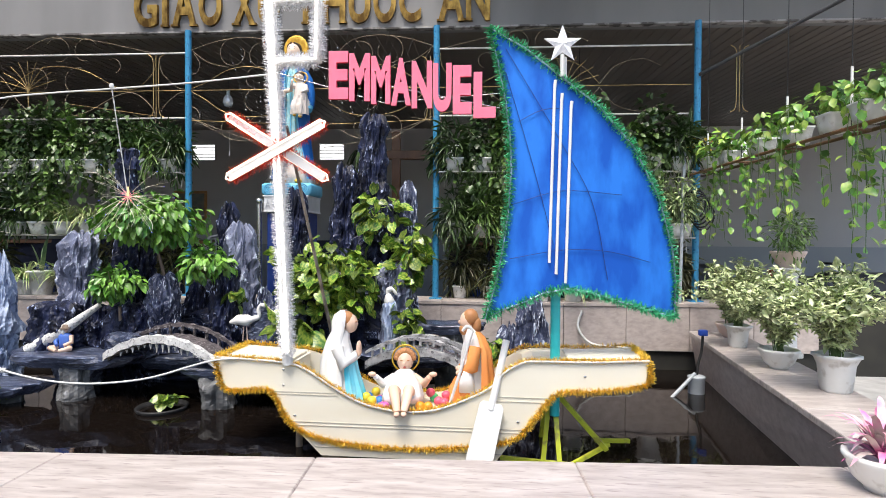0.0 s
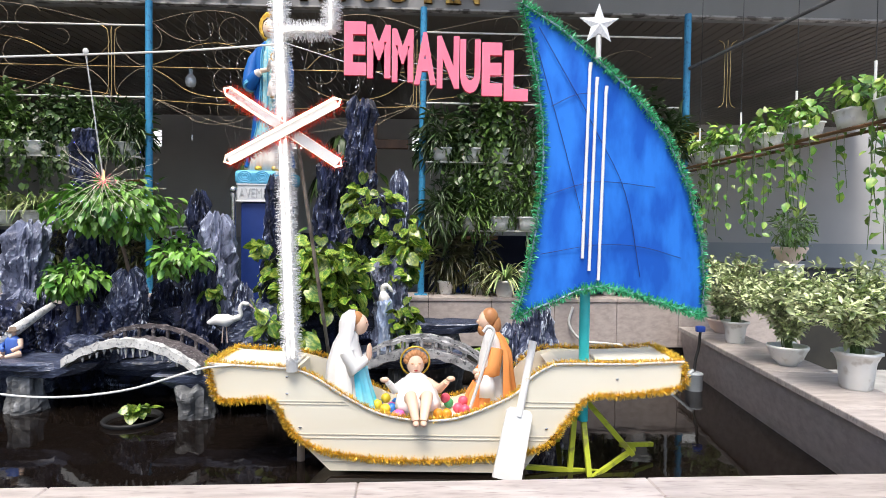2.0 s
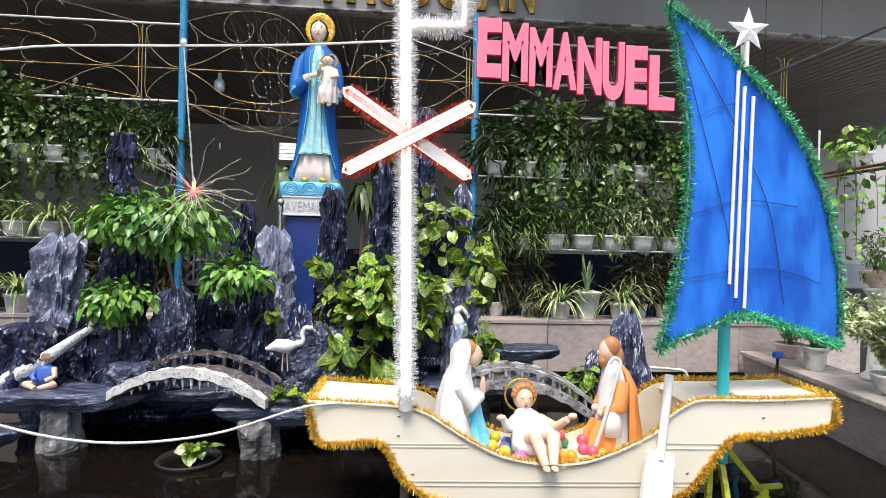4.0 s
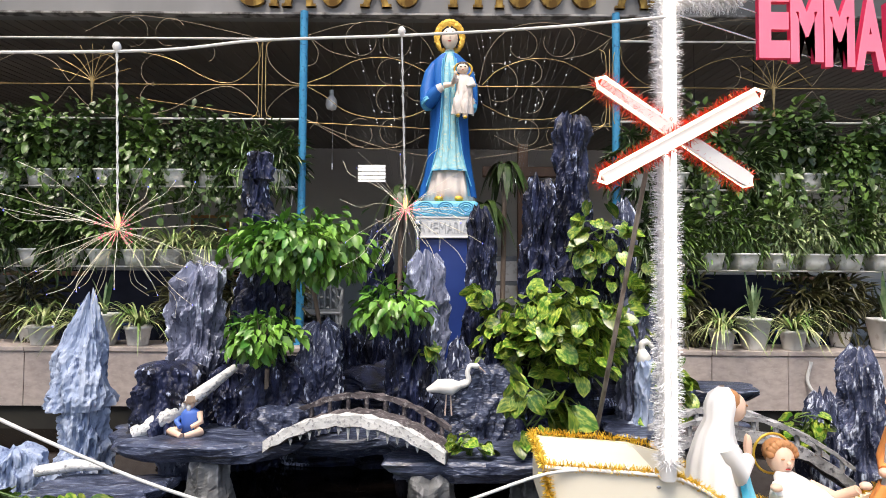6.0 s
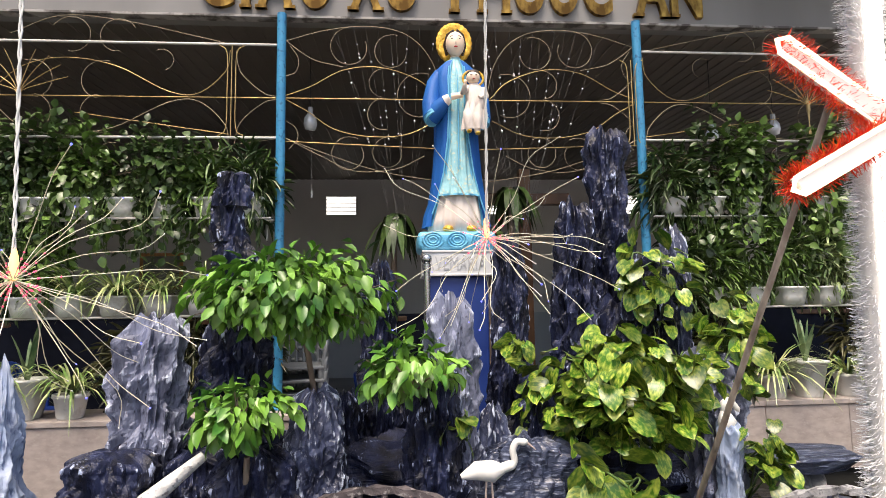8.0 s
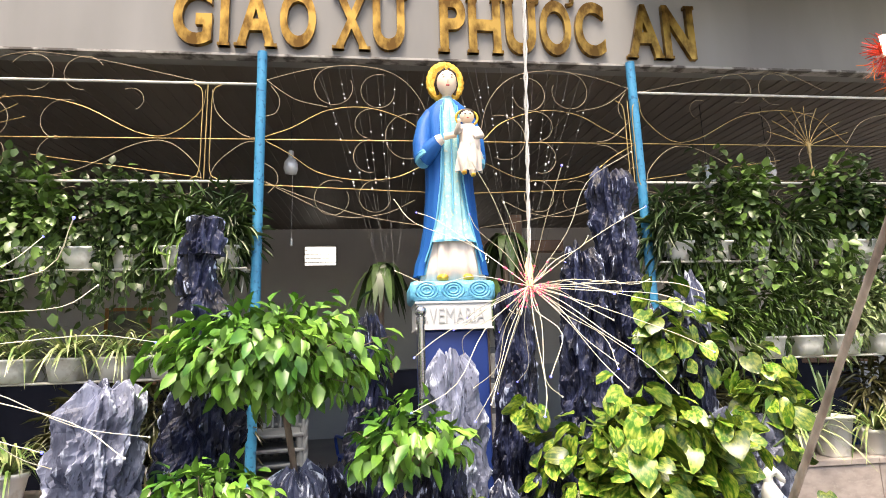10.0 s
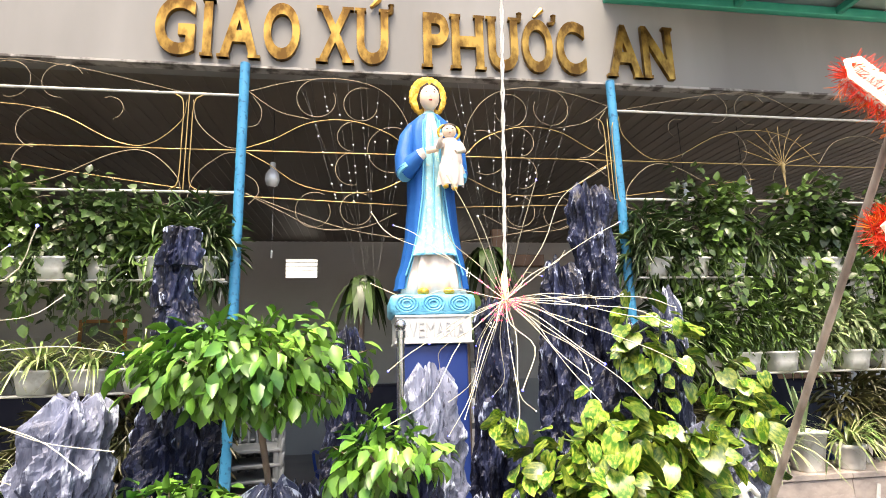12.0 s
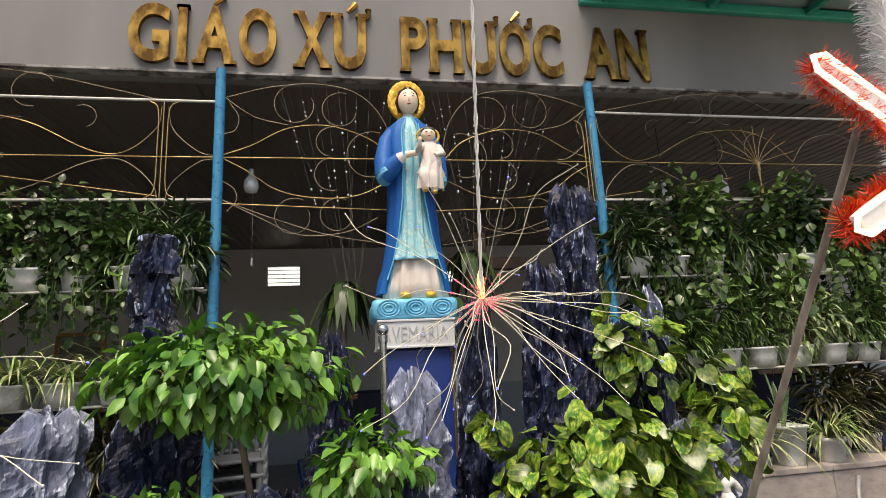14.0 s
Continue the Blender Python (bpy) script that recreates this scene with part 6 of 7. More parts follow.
pothos("pothos_vine", (-2.03, 4.54, 0.84), (0.09, 0.06, 0.12), 12, 0.100, GP, 14, 3, 4)
pothos("pothos_vine", (-1.80, 4.14, 0.40), (0.20, 0.10, 0.08), 22, 0.07, GP, 15, 3, 4)
pothos("pothos_vine", (-4.05, 3.92, 0.16), (0.55, 0.16, 0.10), 60, 0.10, "green pothos spreading over the pool stones", 16, 5, 8)
pothos("pothos_vine", (0.10, 4.30, 0.46), (0.16, 0.14, 0.22), 34, 0.085, "green pothos in front of the grey rock", 17, 4, 6)
pothos("pothos_vine", (-1.72, 4.72, 1.14), (0.14, 0.10, 0.14), 14, 0.10, GP, 18, 3, 4)
pothos("pothos_vine", (-0.62, 4.50, 0.60), (0.26, 0.16, 0.28), 46, 0.085, GP, 19, 4, 6)
pothos("pothos_vine", (-2.40, 4.05, 0.12), (0.14, 0.10, 0.06), 14, 0.08, "small green plant in a pool basket", 20, 3, 4)


# ---- hall side: shelves of potted plants ----
def pot_mesh(kind):
    if kind == "trough":
        return lathe([(0.062, 0.0), (0.072, 0.055), (0.080, 0.10), (0.086, 0.104), (0.086, 0.116), (0.076, 0.116), (0.070, 0.09), (0.0001, 0.085)], 20, square=True)
    if kind == "hex":
        return lathe([(0.066, 0.0), (0.07, 0.012), (0.082, 0.13), (0.098, 0.165), (0.108, 0.17), (0.108, 0.185), (0.094, 0.185), (0.088, 0.15), (0.0001, 0.145)], 6)
    if kind == "bowl":
        return lathe([(0.055, 0.0), (0.058, 0.012), (0.09, 0.04), (0.115, 0.10), (0.125, 0.115), (0.125, 0.13), (0.11, 0.13), (0.10, 0.10), (0.0001, 0.09)], 22)
    if kind == "square":
        return lathe([(0.055, 0.0), (0.058, 0.01), (0.085, 0.20), (0.094, 0.205), (0.094, 0.22), (0.082, 0.22), (0.076, 0.18), (0.0001, 0.175)], 20, square=True)
    return lathe([(0.062, 0.0), (0.066, 0.01), (0.082, 0.11), (0.09, 0.115), (0.09, 0.135), (0.078, 0.135), (0.072, 0.11), (0.0001, 0.105)], 20)


POT_H = {"trough": 0.10, "hex": 0.165, "bowl": 0.11, "square": 0.2, "round": 0.12}
POTS = {}


def planted(kind, at, plant, label, seed, scale=1.0, potmat=None, group="potted plants"):
    """A pot with its plant; plant is a function that fills meshes under the thing."""
    t = thing("potted_plant", at, label, "potted plant", group)
    key = (kind, potmat.name if potmat else "")
    if key not in POTS:
        POTS[key] = pot_mesh(kind).mesh("pot", [potmat or M_POT])
    part("pot", POTS[key], None, t, at=Matrix.Scale(scale, 4))
    plant(t, POT_H[kind] * scale, seed)
    return t


def p_spider(t, z, seed):
    part("foliage", blades((0, 0, z), 84, 0.50, 0.018, seed, None, 0, 1.25, 0.95, 1.25), M_SPIDER, t)


def p_spider_dark(t, z, seed):
    """Dense dark tufts of narrow leaves that arch every way."""
    p_bushy(M_LEAF_DARK if seed % 3 else M_LEAF_MID, (0.27, 0.22, 0.36), 460, 0.15, 0.13, 0.75, 0.12)(t, z, seed)


def p_snake(t, z, seed):
    part("foliage", blades((0, 0, z), 9, 0.40, 0.045, seed, None, 0, 1.5, 0.3, 0.35), M_SANSE, t)


def p_bushy(material, r, n, size, aspect=0.5, droop=0.6, dz=0.16, dy=0.0):
    def f(t, z, seed):
        pts, out = cloud((0, dy, z + dz), r, n, seed, lumps=10)
        tw = MB()
        for p in pts[:: max(1, n // 14)]:
            tube([(0, 0, z - 0.02), (p[0] * 0.4, p[1] * 0.4, z + 0.05), tuple(p)], [0.005, 0.004, 0.002], 5, tw)
        part("stem", tw, M_STEM, t)
        part("foliage", leaves(pts, size, seed, None, 0, aspect, out, droop), material, t)
    return f


def p_trailing(material, n_vines, length, size, per=26, up=0.22, wide=0.30, dens=130, lift=0.10):
    """A mound with vines that hang over the rim."""
    def f(t, z, seed):
        rnd = random.Random(seed)
        v, cs, outs = MB(), [], []
        pts, out = cloud((0, 0, z + lift), (wide, 0.22, up), dens, seed, lumps=8)
        cs += [tuple(p) for p in pts]
        outs += [tuple(o) for o in out]
        for k in range(n_vines):
            a = rnd.random() * 6.283
            w = rnd.uniform(0.5, 1.0) * wide * 0.8
            ln = length * rnd.uniform(0.4, 1.0)
            P = spline([(0, 0, z), (math.cos(a) * w * 0.7, math.sin(a) * 0.1, z + 0.06), (math.cos(a) * w, math.sin(a) * 0.16 - 0.03, z - ln * 0.4), (math.cos(a) * w + rnd.uniform(-0.05, 0.05), math.sin(a) * 0.16 - 0.04, z - ln)], 5)
            tube(P, 0.0025, 4, v)
            m = max(4, int(per * ln))
            for i in range(m):
                q = P[min(len(P) - 1, int(len(P) * i / m))]
                cs.append((q.x + rnd.uniform(-0.03, 0.03), q.y + rnd.uniform(-0.03, 0.03), q.z))
                outs.append((rnd.uniform(-1, 1), -0.4, 0))
        part("vine", v, M_STEM, t)
        part("foliage", leaves(cs, size, seed, None, 0, 0.7, outs, 0.9), material, t)
    return f


def p_feathery(material, h, n, seedless=0):
    """Upright sprays of small leaves on thin stems."""
    def f(t, z, seed):
        rnd = random.Random(seed)
        v, cs, outs = MB(), [], []
        for k in range(n):
            a = rnd.random() * 6.283
            sp = rnd.uniform(0.1, 0.9)
            ln = h * rnd.uniform(0.6, 1.1)
            P = spline([(rnd.uniform(-0.03, 0.03), rnd.uniform(-0.03, 0.03), z - 0.02), (math.cos(a) * sp * 0.12, math.sin(a) * sp * 0.12, z + ln * 0.5), (math.cos(a) * sp * 0.50, math.sin(a) * sp * 0.42, z + ln * (1 - 0.38 * sp))], 6)
            tube(P, 0.0028, 4, v)
            for i, q in enumerate(P[3:]):
                for s in range(6):
                    cs.append((q.x + rnd.uniform(-0.03, 0.03), q.y + rnd.uniform(-0.03, 0.03), q.z + rnd.uniform(-0.02, 0.02)))
                    b = a + rnd.choice((-1, 1)) * 1.3
                    outs.append((math.cos(b), math.sin(b), 0.4))
        part("stem", v, M_STEM, t)
        part("foliage", leaves(cs, 0.052, seed, None, 0, 0.42, outs, 0.25), material, t)
    return f


def rack(x0, x1, z, y, label):
    """A steel shelf carried by the posts."""
    s = thing("plant_shelf", (x0, y, z), label, "shelf", "plant shelves")
    L = x1 - x0
    for dy in (-0.09, 0.0, 0.09):
        part("rail", tube([(0, dy, -0.008), (L, dy, -0.008)], 0.008, 6), M_RAIL, s)
    k = 0.0
    while k <= L:
        part("cross_bar", tube([(k, -0.09, -0.012), (k, 0.09, -0.012)], 0.005, 5), M_RAIL, s)
        k += 0.45
    for xx in (0.05, L - 0.05):
        part("bracket", tube([(xx, 0.06, -0.01), (xx, 0.0, -0.16)], 0.006, 5), M_RAIL, s)
    return s


Y = 5.93
for z in (1.36, 2.04):
    rack(-5.86, -3.23, z, Y, "white steel shelf for plant pots")
    rack(-0.44, 2.18, z, Y, "white steel shelf for plant pots")

prnd = random.Random(9)
HANG_D = "white pot of dense dark green trailing foliage"
HANG_V = "white pot of variegated trailing foliage"
SPD = "white pot with a dark arching spider plant"
seed = 100
for i in range(9):          # left bay, upper shelf
    x = -5.70 + i * 0.29
    seed += 1
    if i < 7:
        planted("trough", (x, Y - 0.02, 2.04), p_trailing((M_LEAF_DARK, M_LEAF_MID, M_LEAF_DARK)[i % 3], 16, 0.45, (0.068, 0.074, 0.060)[i % 3], 46, (0.52, 0.44, 0.6)[i % 3], 0.36, 520, 0.24), HANG_D, seed, 1.2)
    else:
        planted("trough", (x, Y - 0.02, 2.04), p_spider_dark, SPD, seed, 1.2)
for i in range(9):          # left bay, lower shelf
    x = -5.72 + i * 0.29
    seed += 1
    f, l = ((p_spider_dark, SPD), (p_bushy(M_LEAF_MID, (0.28, 0.2, 0.36), 380, 0.075, 0.45, 0.4, 0.24), "white pot of bushy fern-like foliage"), (p_spider, "white pot with a striped spider plant"))[(0, 1, 0, 1, 2, 2, 2, 2, 2)[i]]
    planted("trough", (x, Y - 0.04, 1.36), f, l, seed, 1.2)
for i in range(9):          # right bay, upper shelf
    x = -0.28 + i * 0.29
    seed += 1
    if i not in (0, 3, 8):
        planted("trough", (x, Y - 0.02, 2.04), p_trailing(M_LEAF_DARK if i % 2 else M_LEAF_MID, 14, 0.5, 0.074, 46, (0.40, 0.62, 0.5)[i % 3], 0.34, 460, 0.24), HANG_D, seed, 1.2)
    else:
        planted("trough", (x, Y - 0.02, 2.04), p_spider_dark, SPD, seed, 1.2)
for i in range(9):          # right bay, lower shelf
    x = -0.28 + i * 0.29
    seed += 1
    if i > 1:
        planted("trough", (x, Y - 0.04, 1.36), p_bushy(M_LEAF_VAR if i > 3 and i != 6 else M_LEAF_MID, (0.30, 0.22, 0.42), 620, 0.085, 0.24, 0.9, 0.22), HANG_V, seed, 1.2)
    else:
        planted("trough", (x, Y - 0.04, 1.36), p_spider_dark, SPD, seed, 1.2)
# on the granite ledge
for x, kind, f, l in ((-5.30, "round", p_spider, "s"), (-4.96, "round", p_spider, "s"), (-4.78, "square", p_snake, "n"), (-4.50, "round", p_spider, "s"), (0.36, "round", p_spider, "s"), (0.62, "square", p_snake, "n"), (0.95, "round", p_spider, "s"), (1.72, "square", p_snake, "n")):
    seed += 1
    planted(kind, (x, 5.80, BACK_Z), f, "striped spider plant in a white pot on the ledge" if l == "s" else "snake plant in a tall white pot on the ledge", seed, 1.2)
# dark foliage standing on the ledge under the shelves
for x in (-5.55, -4.15, -3.75, -3.42, -0.22, 0.10, 1.22, 1.48, 1.98):
    seed += 1
    planted("round", (x, 6.0, BACK_Z), p_bushy(M_LEAF_OLIVE, (0.26, 0.16, 0.40), 330, 0.16, 0.12, 0.6, 0.24), "pot of dark olive narrow-leaved foliage on the ledge", seed, 1.0)
# on the right ledge
for x, y, kind, sc in ((2.15, 4.80, "hex", 1.0), (2.08, 4.02, "bowl", 1.05), (2.10, 3.42, "hex", 1.2)):
    seed += 1
    planted(kind, (x, y, LEDGE_Z), p_feathery(M_LEAF_PALE, 0.56, 60), "pale variegated shrub in a white pot on the ledge", seed, sc)
seed += 1
planted("bowl", (2.30, 5.30, LEDGE_Z), p_feathery(M_LEAF_VAR, 0.42, 22), "small variegated shrub in a terracotta pot", seed, 1.0, M_POT_PINK)
# tall urn with fern
urn = thing("urn_stand", (2.36, 4.45, LEDGE_Z), "white plaster pedestal for a plant bowl", "plant stand")
part("column", lathe([(0.11, 0.0), (0.11, 0.03), (0.07, 0.06), (0.055, 0.35), (0.07, 0.62), (0.10, 0.66), (0.10, 0.68)], 18), M_POT, urn)
planted("bowl", (2.36, 4.45, LEDGE_Z + 0.68), p_bushy(M_LEAF_MID, (0.32, 0.28, 0.26), 420, 0.05, 0.3, 0.5, 0.16), "feathery fern in a pale terracotta bowl", 300, 1.0, M_POT_PINK)
# hanging row over the right ledge
hang = thing("hanging_shelf", (2.18, 4.15, 2.0), "brown steel shelf hung over the pool edge", "shelf", "plant shelves")
for dx in (-0.08, 0.08):
    part("rail", tube([(dx + 0.06, -1.6, -0.012), (dx, 1.75, -0.012)], 0.012, 6), M_WOOD, hang)
for y in (-1.4, -0.7, 0.0, 0.7, 1.4):
    part("hanger_rod", tube([(0.0, y, -0.01), (0.0, y, 1.9)], 0.0025, 6), M_BLACK, hang)
    part("sleeve", tube([(0.0, y, 0.12), (0.0, y, 0.36)], 0.008, 8), M_WHITE, hang, "white plastic sleeve")
    part("cross_bar", tube([(-0.06, y, -0.012), (0.12, y, -0.012)], 0.008, 6), M_WOOD, hang)
for i, y in enumerate((5.45, 5.1, 4.5, 4.05, 3.62, 3.3, 2.95)):
    seed += 1
    planted("trough", (2.19, y, 2.0), p_trailing(M_POTHOS_ISL, 7, 0.85, 0.066, 26, 0.16, 0.20, 90, 0.11), "pothos with long trailing vines in a white trough", seed)
# pink plant on the front ledge corner
rh = planted("bowl", (1.43, 2.05, LEDGE_Z), lambda t, z, s: part("foliage", blades((0, 0, z - 0.01), 60, 0.30, 0.036, s, None, 0, 1.35, 0.7, 0.8), M_RHOEO, t), "pink striped rosette plant in a white pot", 333, 1.0)


# ---- ledge tiles, cables and small things ----
ledge_tiles(front_ledge, (-3.8, 2.085), (5.6, 2.39), 0.004, -0.42, LEDGE_Z, 1.045, 0.035, 0)
ledge_tiles(right_ledge, RIGHT[0], (2.062, 5.62), 0.015, -0.44, LEDGE_Z, 0.80, 0.035, 1)
for i in range(16):          # facing tiles of the back wall, and its cap
    x = -6.6 + 0.62 * i
    part("tile", box(x + 0.31, 5.705, 0.44, 0.615, 0.03, 0.44, 0.004), M_GRANITE_WALL, back_ledge, smooth=False)
    part("tile", box(x + 0.31, 5.91, 0.681, 0.616, 0.46, 0.036, 0.004), M_GRANITE_WALL, back_ledge, smooth=False)


def cable(name, pts, r, material, label, category="cable", n=6):
    return solo(name, tube(spline(pts, n), r, 6), material, (0, 0, 0), label, category)


cable("light_cable", [(-1.19, 3.04, 2.24), (-1.65, 3.06, 2.205), (-2.12, 3.07, 2.18), (-2.6, 3.0, 2.13), (-3.046, 2.927, 2.06), (-4.2, 2.80, 2.02), (-6.0, 2.7, 2.10)], 0.005, M_CABLE, "white cable strung from the mast carrying light bursts")
cable("white_hose", [(-1.30, 3.24, 0.60), (-1.58, 3.2, 0.60), (-2.0, 3.14, 0.49), (-2.45, 3.08, 0.48), (-2.9, 3.03, 0.60), (-3.5, 2.94, 0.90), (-4.3, 2.80, 1.38), (-5.5, 2.6, 2.1)], 0.0065, M_CABLE, "white cable sagging over the pool to the boat")


def light_burst(knob, centre, seed, R, label):
    """Branching light wires on a hanging cord."""
    k, c = Vector(knob), Vector(centre)
    b = thing("light_burst", c, label, "light ornament", "hanging light bursts")
    rnd = random.Random(seed)
    d = k - c
    for o in (-0.0025, 0.0025):
        part("cord", tube([tuple(d * t + Vector((o * math.cos(t * 40), o * math.sin(t * 40), 0))) for t in [i / 24 for i in range(25)]], 0.0022, 5), M_CABLE, b)
    part("cord_knot", ball(tuple(d + Vector((0, 0, 0.005))), (0.014, 0.012, 0.018), 10, 6), M_CABLE, b)
    part("bulb", tube([(0, 0, 0.0), (0, 0, 0.015), (0, 0, 0.04), (0, 0, 0.055)], [0.005, 0.0075, 0.007, 0.003], 10), M_BULB, b, "warm lit bulb")
    for i in range(42):
        a = rnd.random() * 6.283
        e = rnd.uniform(-1.1, 0.75)
        v = Vector((math.cos(a) * math.cos(e), math.sin(a) * math.cos(e), math.sin(e)))
        ln = R * rnd.uniform(0.65, 1.05)
        P = spline([(0, 0, 0), tuple(v * ln * 0.4 + Vector((0, 0, 0.008))), tuple(v * ln * 0.75 + Vector((rnd.uniform(-0.03, 0.03), rnd.uniform(-0.03, 0.03), rnd.uniform(-0.02, 0.02)))), tuple(v * ln + Vector((0, 0, 0.0)))], 4)
        wire = part("branch_wire", tube(P, [0.0008] * 6 + [0.0007] * 7, 5), M_STRAW, b)
        part("tip_light", ball(tuple(P[-1]), 0.0019, 6, 4), M_BLUELED if i % 2 else M_CABLE, wire)
        for q in (1, 2):
            part("red_light", ball(tuple(P[q] * rnd.uniform(0.5, 1.2)), 0.0019, 6, 4), M_REDLED, wire)
        if i % 3:
            part("red_light", ball(tuple(P[2] * rnd.uniform(0.5, 1.1)), 0.0021, 6, 4), M_REDLED, wire)
    return b


light_burst((-2.12, 3.07, 2.19), (-2.11, 3.2, 1.575), 3, 0.33, "straw coloured light burst with coloured tips")
light_burst((-3.046, 2.927, 2.07), (-3.0, 2.88, 1.47), 4, 0.34, "straw coloured light burst with coloured tips")


def plastic_chair(at, material, label, group):
    c = thing("plastic_chair", at, label, "chair", group)
    part("seat", box(0, 0, 0.43, 0.40, 0.40, 0.025, 0.008), material, c)
    for sx in (-1, 1):
        part("leg", tube([(sx * 0.17, -0.17, 0.42), (sx * 0.20, -0.20, 0)], [0.022, 0.016], 8), material, c)
        part("leg", tube([(sx * 0.17, 0.17, 0.42), (sx * 0.20, 0.21, 0)], [0.022, 0.016], 8), material, c)
        part("armrest", tube(spline([(sx * 0.19, -0.17, 0.43), (sx * 0.22, -0.16, 0.62), (sx * 0.22, 0.1, 0.64), (sx * 0.19, 0.2, 0.66)], 4), 0.016, 8), material, c)
    part("back_frame", tube(spline([(-0.18, 0.19, 0.43), (-0.19, 0.22, 0.70), (-0.12, 0.24, 0.84), (0.12, 0.24, 0.84), (0.19, 0.22, 0.70), (0.18, 0.19, 0.43)], 5), 0.018, 8), material, c)
    for k in range(5):
        x = -0.12 + 0.06 * k
        part("back_slat", tube([(x, 0.195, 0.44), (x * 0.95, 0.235, 0.83)], 0.012, 6), material, c)
    return c


BL = "blue plastic armchair in the hall"
for x, y, r in ((0.15, 6.65, 170), (1.38, 6.6, 200), (-5.3, 6.8, 150), (-1.55, 8.2, 90), (-2.6, 8.4, 200), (3.6, 7.6, 30), (-2.3, 7.4, 150)):
    plastic_chair(pose(x, y, 0.14 if y < 7 else 0, 0, 0, r), M_CHAIR_BLUE, BL, "blue plastic chairs")
for x, y in ((0.15, 6.65), (1.38, 6.6), (-5.3, 6.8)):
    solo("step_block", box(0, 0, 0.07, 0.7, 0.6, 0.139, 0.006), M_FLOOR, (x, y, 0.0), "low grey step under a chair", "step", smooth=False)
for k in range(6):
    plastic_chair(pose(-3.16, 6.5, 0.10 * k, 0, 0, 12), M_CHAIR_GREY, "grey plastic chair in a stack behind the post", "stacked grey chairs")

# wooden cross, lamps, pictures on the hall wall
cross = thing("standing_cross", (-1.10, 7.25, 0.0), "tall dark brown wooden cross standing in the hall", "cross")
part("upright", box(0, 0, 1.36, 0.11, 0.09, 2.72, 0.006), M_WOOD, cross, smooth=False)
part("crossbar", box(0, -0.004, 2.42, 0.88, 0.094, 0.11, 0.006), M_WOOD, cross, smooth=False)
part("foot", box(0, 0, 0.05, 0.5, 0.4, 0.10, 0.01), M_WOOD, cross, smooth=False)
pic = thing("picture_frame", (-6.9, WALL_Y - 0.03, 2.1), "orange wood framed picture on the wall", "picture")
for cx, cz, w, h in ((0, 0.32, 0.8, 0.06), (0, -0.32, 0.8, 0.06), (-0.37, 0, 0.06, 0.58), (0.37, 0, 0.06, 0.58)):
    part("frame_bar", box(cx, 0, cz, w, 0.04, h, 0.006), M_WOOD_ORANGE, pic, smooth=False)
part("print", box(0, 0.01, 0, 0.7, 0.01, 0.58), M_PAPER, pic, smooth=False)


def pendant(x, y, ztop, z):
    p = thing("pendant_lamp", (x, y, z), "unlit clear pendant lamp on a cord", "lamp", "pendant lamps")
    part("cord", tube([(0, 0, 0.10), (0, 0, ztop - z)], 0.003, 5), M_BLACK, p)
    part("holder", tube([(0, 0, 0.06), (0, 0, 0.12)], 0.022, 10), M_GREY_PVC, p)
    part("glass", lathe([(0.03, 0.06), (0.055, 0.02), (0.06, -0.03), (0.045, -0.075), (0.0001, -0.085)], 16), M_CRYSTAL, p)
    part("pull_cord", tube([(0.015, 0, 0.0), (0.015, 0, -0.62)], 0.0012, 5), M_CABLE, p)
    part("pull_grip", tube([(0.015, 0, -0.68), (0.015, 0, -0.62)], 0.008, 8), M_WHITE, p)
    return p


pendant(-3.10, 6.7, 3.64, 3.02)
pendant(0.55, 6.7, 3.64, 2.92)
pendant(1.15, 6.7, 3.64, 3.0)

curtain = thing("bead_curtain", (-2.95, 6.02, 3.56), "thin strings of crystal beads behind the statue", "bead curtain")
brnd = random.Random(2)
for k in range(24):
    x = 0.06 + k * 0.095 + brnd.uniform(-0.03, 0.03)
    foot = (0.62 if x < 1.1 else 1.55) + brnd.uniform(-0.08, 0.08)
    ln = brnd.uniform(1.35, 1.65)
    q0, q1 = Vector((x, 0, 0.03)), Vector((x + (foot - x) * 0.9, 0, -ln))
    part("string", tube([q0, q1], 0.0008, 4), M_THREAD, curtain)
    for q in range(brnd.randrange(3, 7)):
        p = q0.lerp(q1, brnd.uniform(0.12, 0.6))
        part("bead", ball(tuple(p + Vector((0, -0.002, 0))), brnd.uniform(0.005, 0.009), 6, 4), M_CRYSTAL, curtain)

for x, z, hh in ((-2.40, 0.0, 2.55), (-1.40, 0.0, 2.85), (-1.58, 0.0, 2.35)):
    t = thing("palm_plant", (x, 6.55, 0.0), "dark palm plant standing in the hall", "plant", "hall palms")
    part("pot", pot_mesh("round").mesh("pot", [M_POT_PINK]), None, t, at=Matrix.Scale(2.0, 4))
    part("stem", tube([(0, 0, 0.2), (0.03, 0, hh * 0.84)], 0.025, 8), M_BARK, t)
    part("frond", blades((0.03, 0, hh * 0.82), 46, 0.46, 0.10, int(hh * 10), None, 0, 0.9, 1.3, 0.8), M_LEAF_DARK, t)

cab = thing("white_cabinet", (-1.33, 7.6, 0.0), "pale slatted cabinet in the hall behind the rocks", "cabinet")
part("body", box(0, 0, 0.75, 0.5, 0.4, 1.5, 0.01), M_CHAIR_GREY, cab, smooth=False)
for k in range(5):
    part("drawer_front", box(0, -0.205, 0.25 + k * 0.27, 0.42, 0.016, 0.22, 0.005), M_POT, cab, smooth=False)

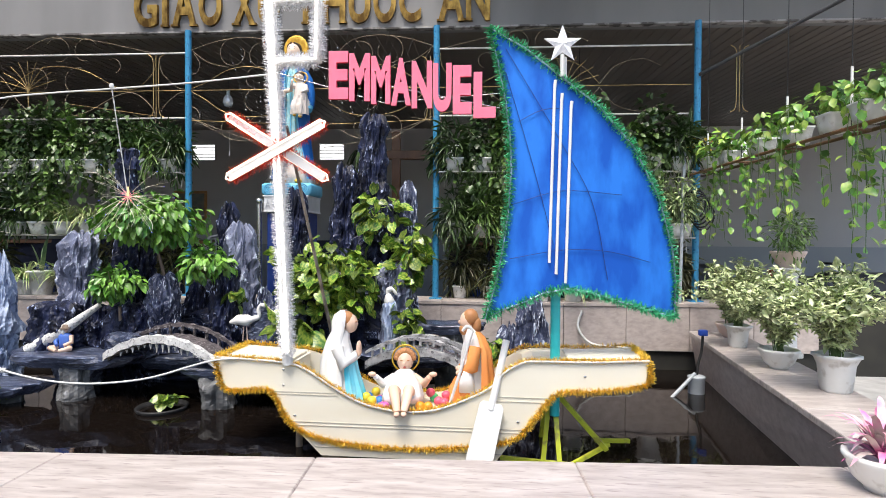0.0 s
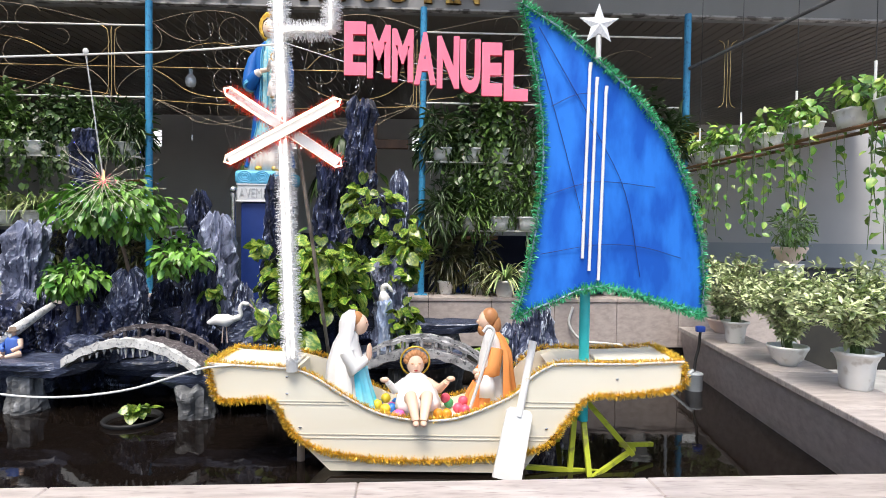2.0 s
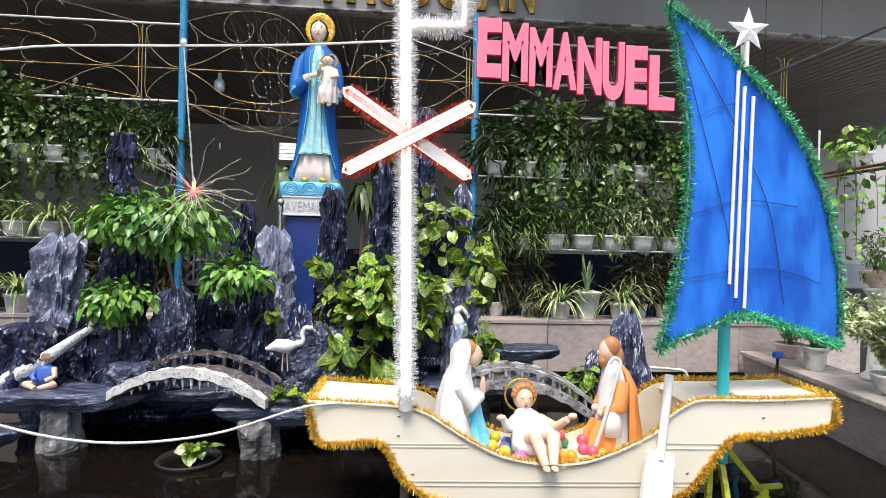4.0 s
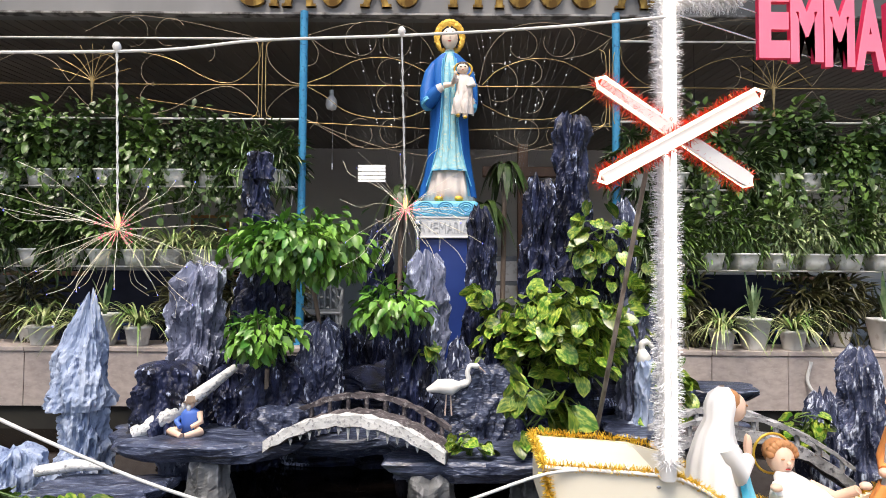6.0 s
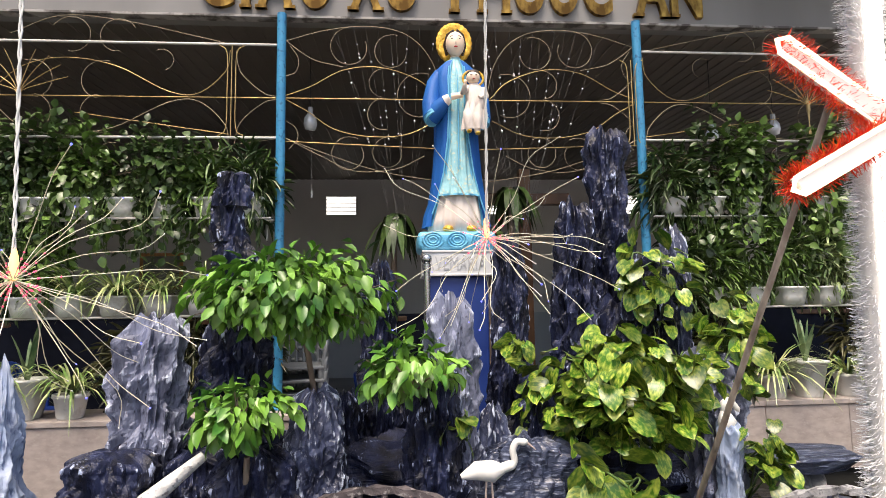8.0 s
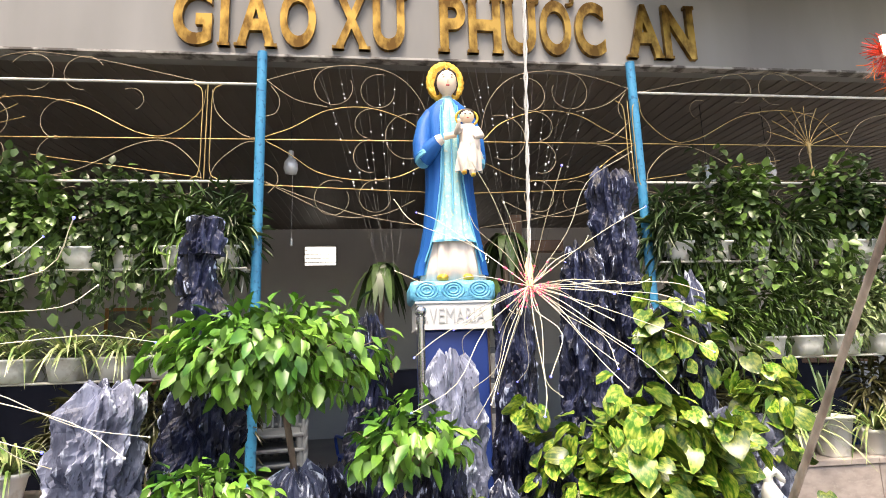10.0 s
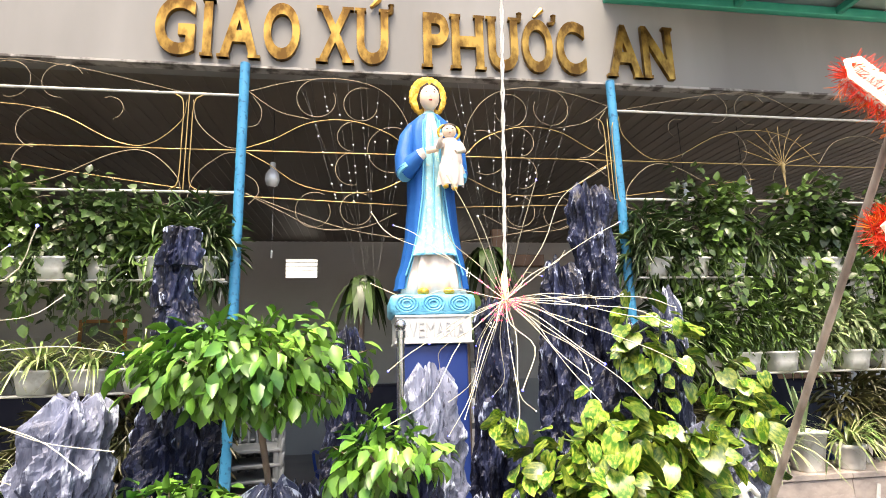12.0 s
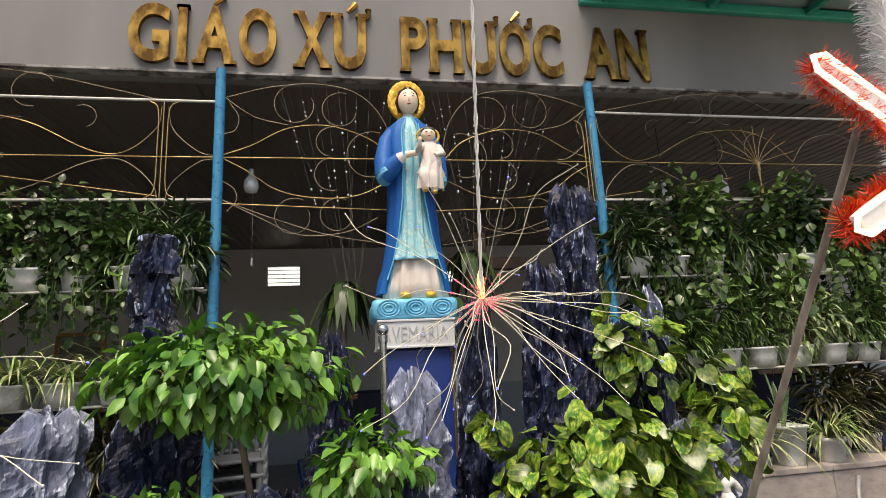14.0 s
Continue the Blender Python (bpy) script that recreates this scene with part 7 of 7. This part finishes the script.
# right side clutter beyond the ledge
for x, y, w, h in ((4.2, 8.2, 1.3, 0.95), (5.6, 8.6, 1.2, 1.0), (3.3, 9.2, 0.9, 1.1)):
    m = thing("dark_cart", (x, y, 0.0), "dark covered machine parked in the hall", "machine", "parked machines")
    part("body", box(0, 0, h * 0.62, w, 0.45, h * 0.5, 0.08), M_DARKCLUTTER, m)
    part("handle", tube([(-w * 0.35, -0.25, h), (-w * 0.35, 0.25, h)], 0.018, 8), M_DARKCLUTTER, m)
    for sx in (-0.38, 0.38):
        part("wheel", tube([(sx * w, -0.06, 0.25), (sx * w, 0.06, 0.25)], 0.25, 20), M_BLACK, m)
solo("red_box", box(0, 0, 0.05, 0.20, 0.2, 0.10, 0.01), M_RED, (4.2, 8.2, 0.824), "red box on a dark machine", "box", smooth=False)

# hoses and wires on the corner post
coil = thing("hose_coil", (2.214, 5.86, 1.55), "coiled black hose hung on the blue post", "hose")
for k in range(5):
    part("hose_loop", tube([(0.11 * math.sin(a * 0.45) + 0.02 * (k - 2), -0.005 * k, -0.16 * math.cos(a * 0.45) + 0.16 - 0.03 * k) for a in range(14)], 0.009, 6, closed=True), M_BLACK, coil)
wirek = thing("yellow_wire_bundle", (2.214, 5.86, 2.30), "tangled yellow wire tied to the post", "wire")
wr = random.Random(3)
for k in range(7):
    part("wire_loop", tube(spline([(0, 0, 0)] + [(wr.uniform(-0.16, 0.16), wr.uniform(-0.04, 0.0), wr.uniform(-0.09, 0.09)) for _ in range(3)] + [(0, 0, 0)], 5), 0.004, 5), M_YELLOW, wirek)
solo("conduit_pipe", tube([(0, 0, 0), (0.03, 0, 1.55)], 0.016, 8), M_GREY_PVC, (2.02, 5.80, BACK_Z), "grey plastic pipe standing by the blue post", "pipe")

pump = thing("pool_pump", (1.84, 4.86, B0), "grey pool pump bucket with pipes by the wall", "pump")
part("bucket", lathe([(0.06, 0.0), (0.065, 0.02), (0.07, 0.30), (0.075, 0.31), (0.06, 0.32), (0.0001, 0.325)], 16), M_GREY_PVC, pump)
part("pipe", tube(spline([(0, 0, 0.30), (0.02, 0.02, 0.42), (0.05, 0.03, 0.52), (0.06, 0.03, 0.66)], 4), 0.012, 8), M_BLACK, pump)
part("pipe", tube([(-0.02, -0.02, 0.34), (-0.30, -0.16, 0.12)], 0.016, 8), M_GREY_PVC, pump)
part("valve", box(0.06, 0.03, 0.68, 0.07, 0.05, 0.05, 0.008), M_CHAIR_BLUE, pump)
cable("white_hose", [(1.02, 5.68, 0.62), (0.98, 5.66, 0.45), (1.1, 5.62, 0.30), (1.35, 5.60, 0.27), (1.5, 5.58, 0.24), (1.52, 5.57, 0.05)], 0.013, M_POT, "white water pipe running into the pool", "pipe")
basket = thing("plant_basket", (-2.40, 4.05, B0), "round black basket at the pool surface", "basket")
part("ring", lathe([(0.10, 0.0), (0.17, 0.16), (0.19, 0.19), (0.18, 0.20), (0.16, 0.17), (0.09, 0.02)], 22), M_BLACK, basket)

solo("diagonal_pipe", tube([(0, 0, 0), (2.6, -2.9, 1.1)], 0.018, 8), M_DARKCLUTTER, (2.214, 5.88, 3.02), "dark steel stay pipe from the corner post", "pipe")

# added draped blocks whose near-black covers stand in for shadow behind the plants
for x, w in ((-5.3, 3.2), (1.1, 3.0), (-2.0, 1.3)):
    t = thing("hall_shade_block", (x, 7.75, 0.0), "added draped block standing in for the dark shadow in the hall", "table", "covered tables")
    part("tabletop", box(0, 0, 1.27, w, 0.7, 0.05, 0.01), M_WOOD, t, smooth=False)
    mb = MB()
    drape(mb, [(0, 0, 0.02, w / 2 + 0.03, 0.40), (0, 0, 0.7, w / 2 + 0.025, 0.395), (0, 0, 1.29, w / 2 + 0.02, 0.385), (0, 0, 1.305, w / 2 - 0.02, 0.35), (0, 0, 1.306, 0.02, 0.02)], 0, 2 * math.pi, 0, 0.02, 26, 120)
    part("cloth", mb, M_HALL_SHADE, t, "near-black navy cover painted as hall shadow")
    for sx in (-0.4, 0.4):
        part("leg", tube([(sx * w, 0, 0), (sx * w, 0, 1.25)], 0.03, 8), M_WOOD, t)
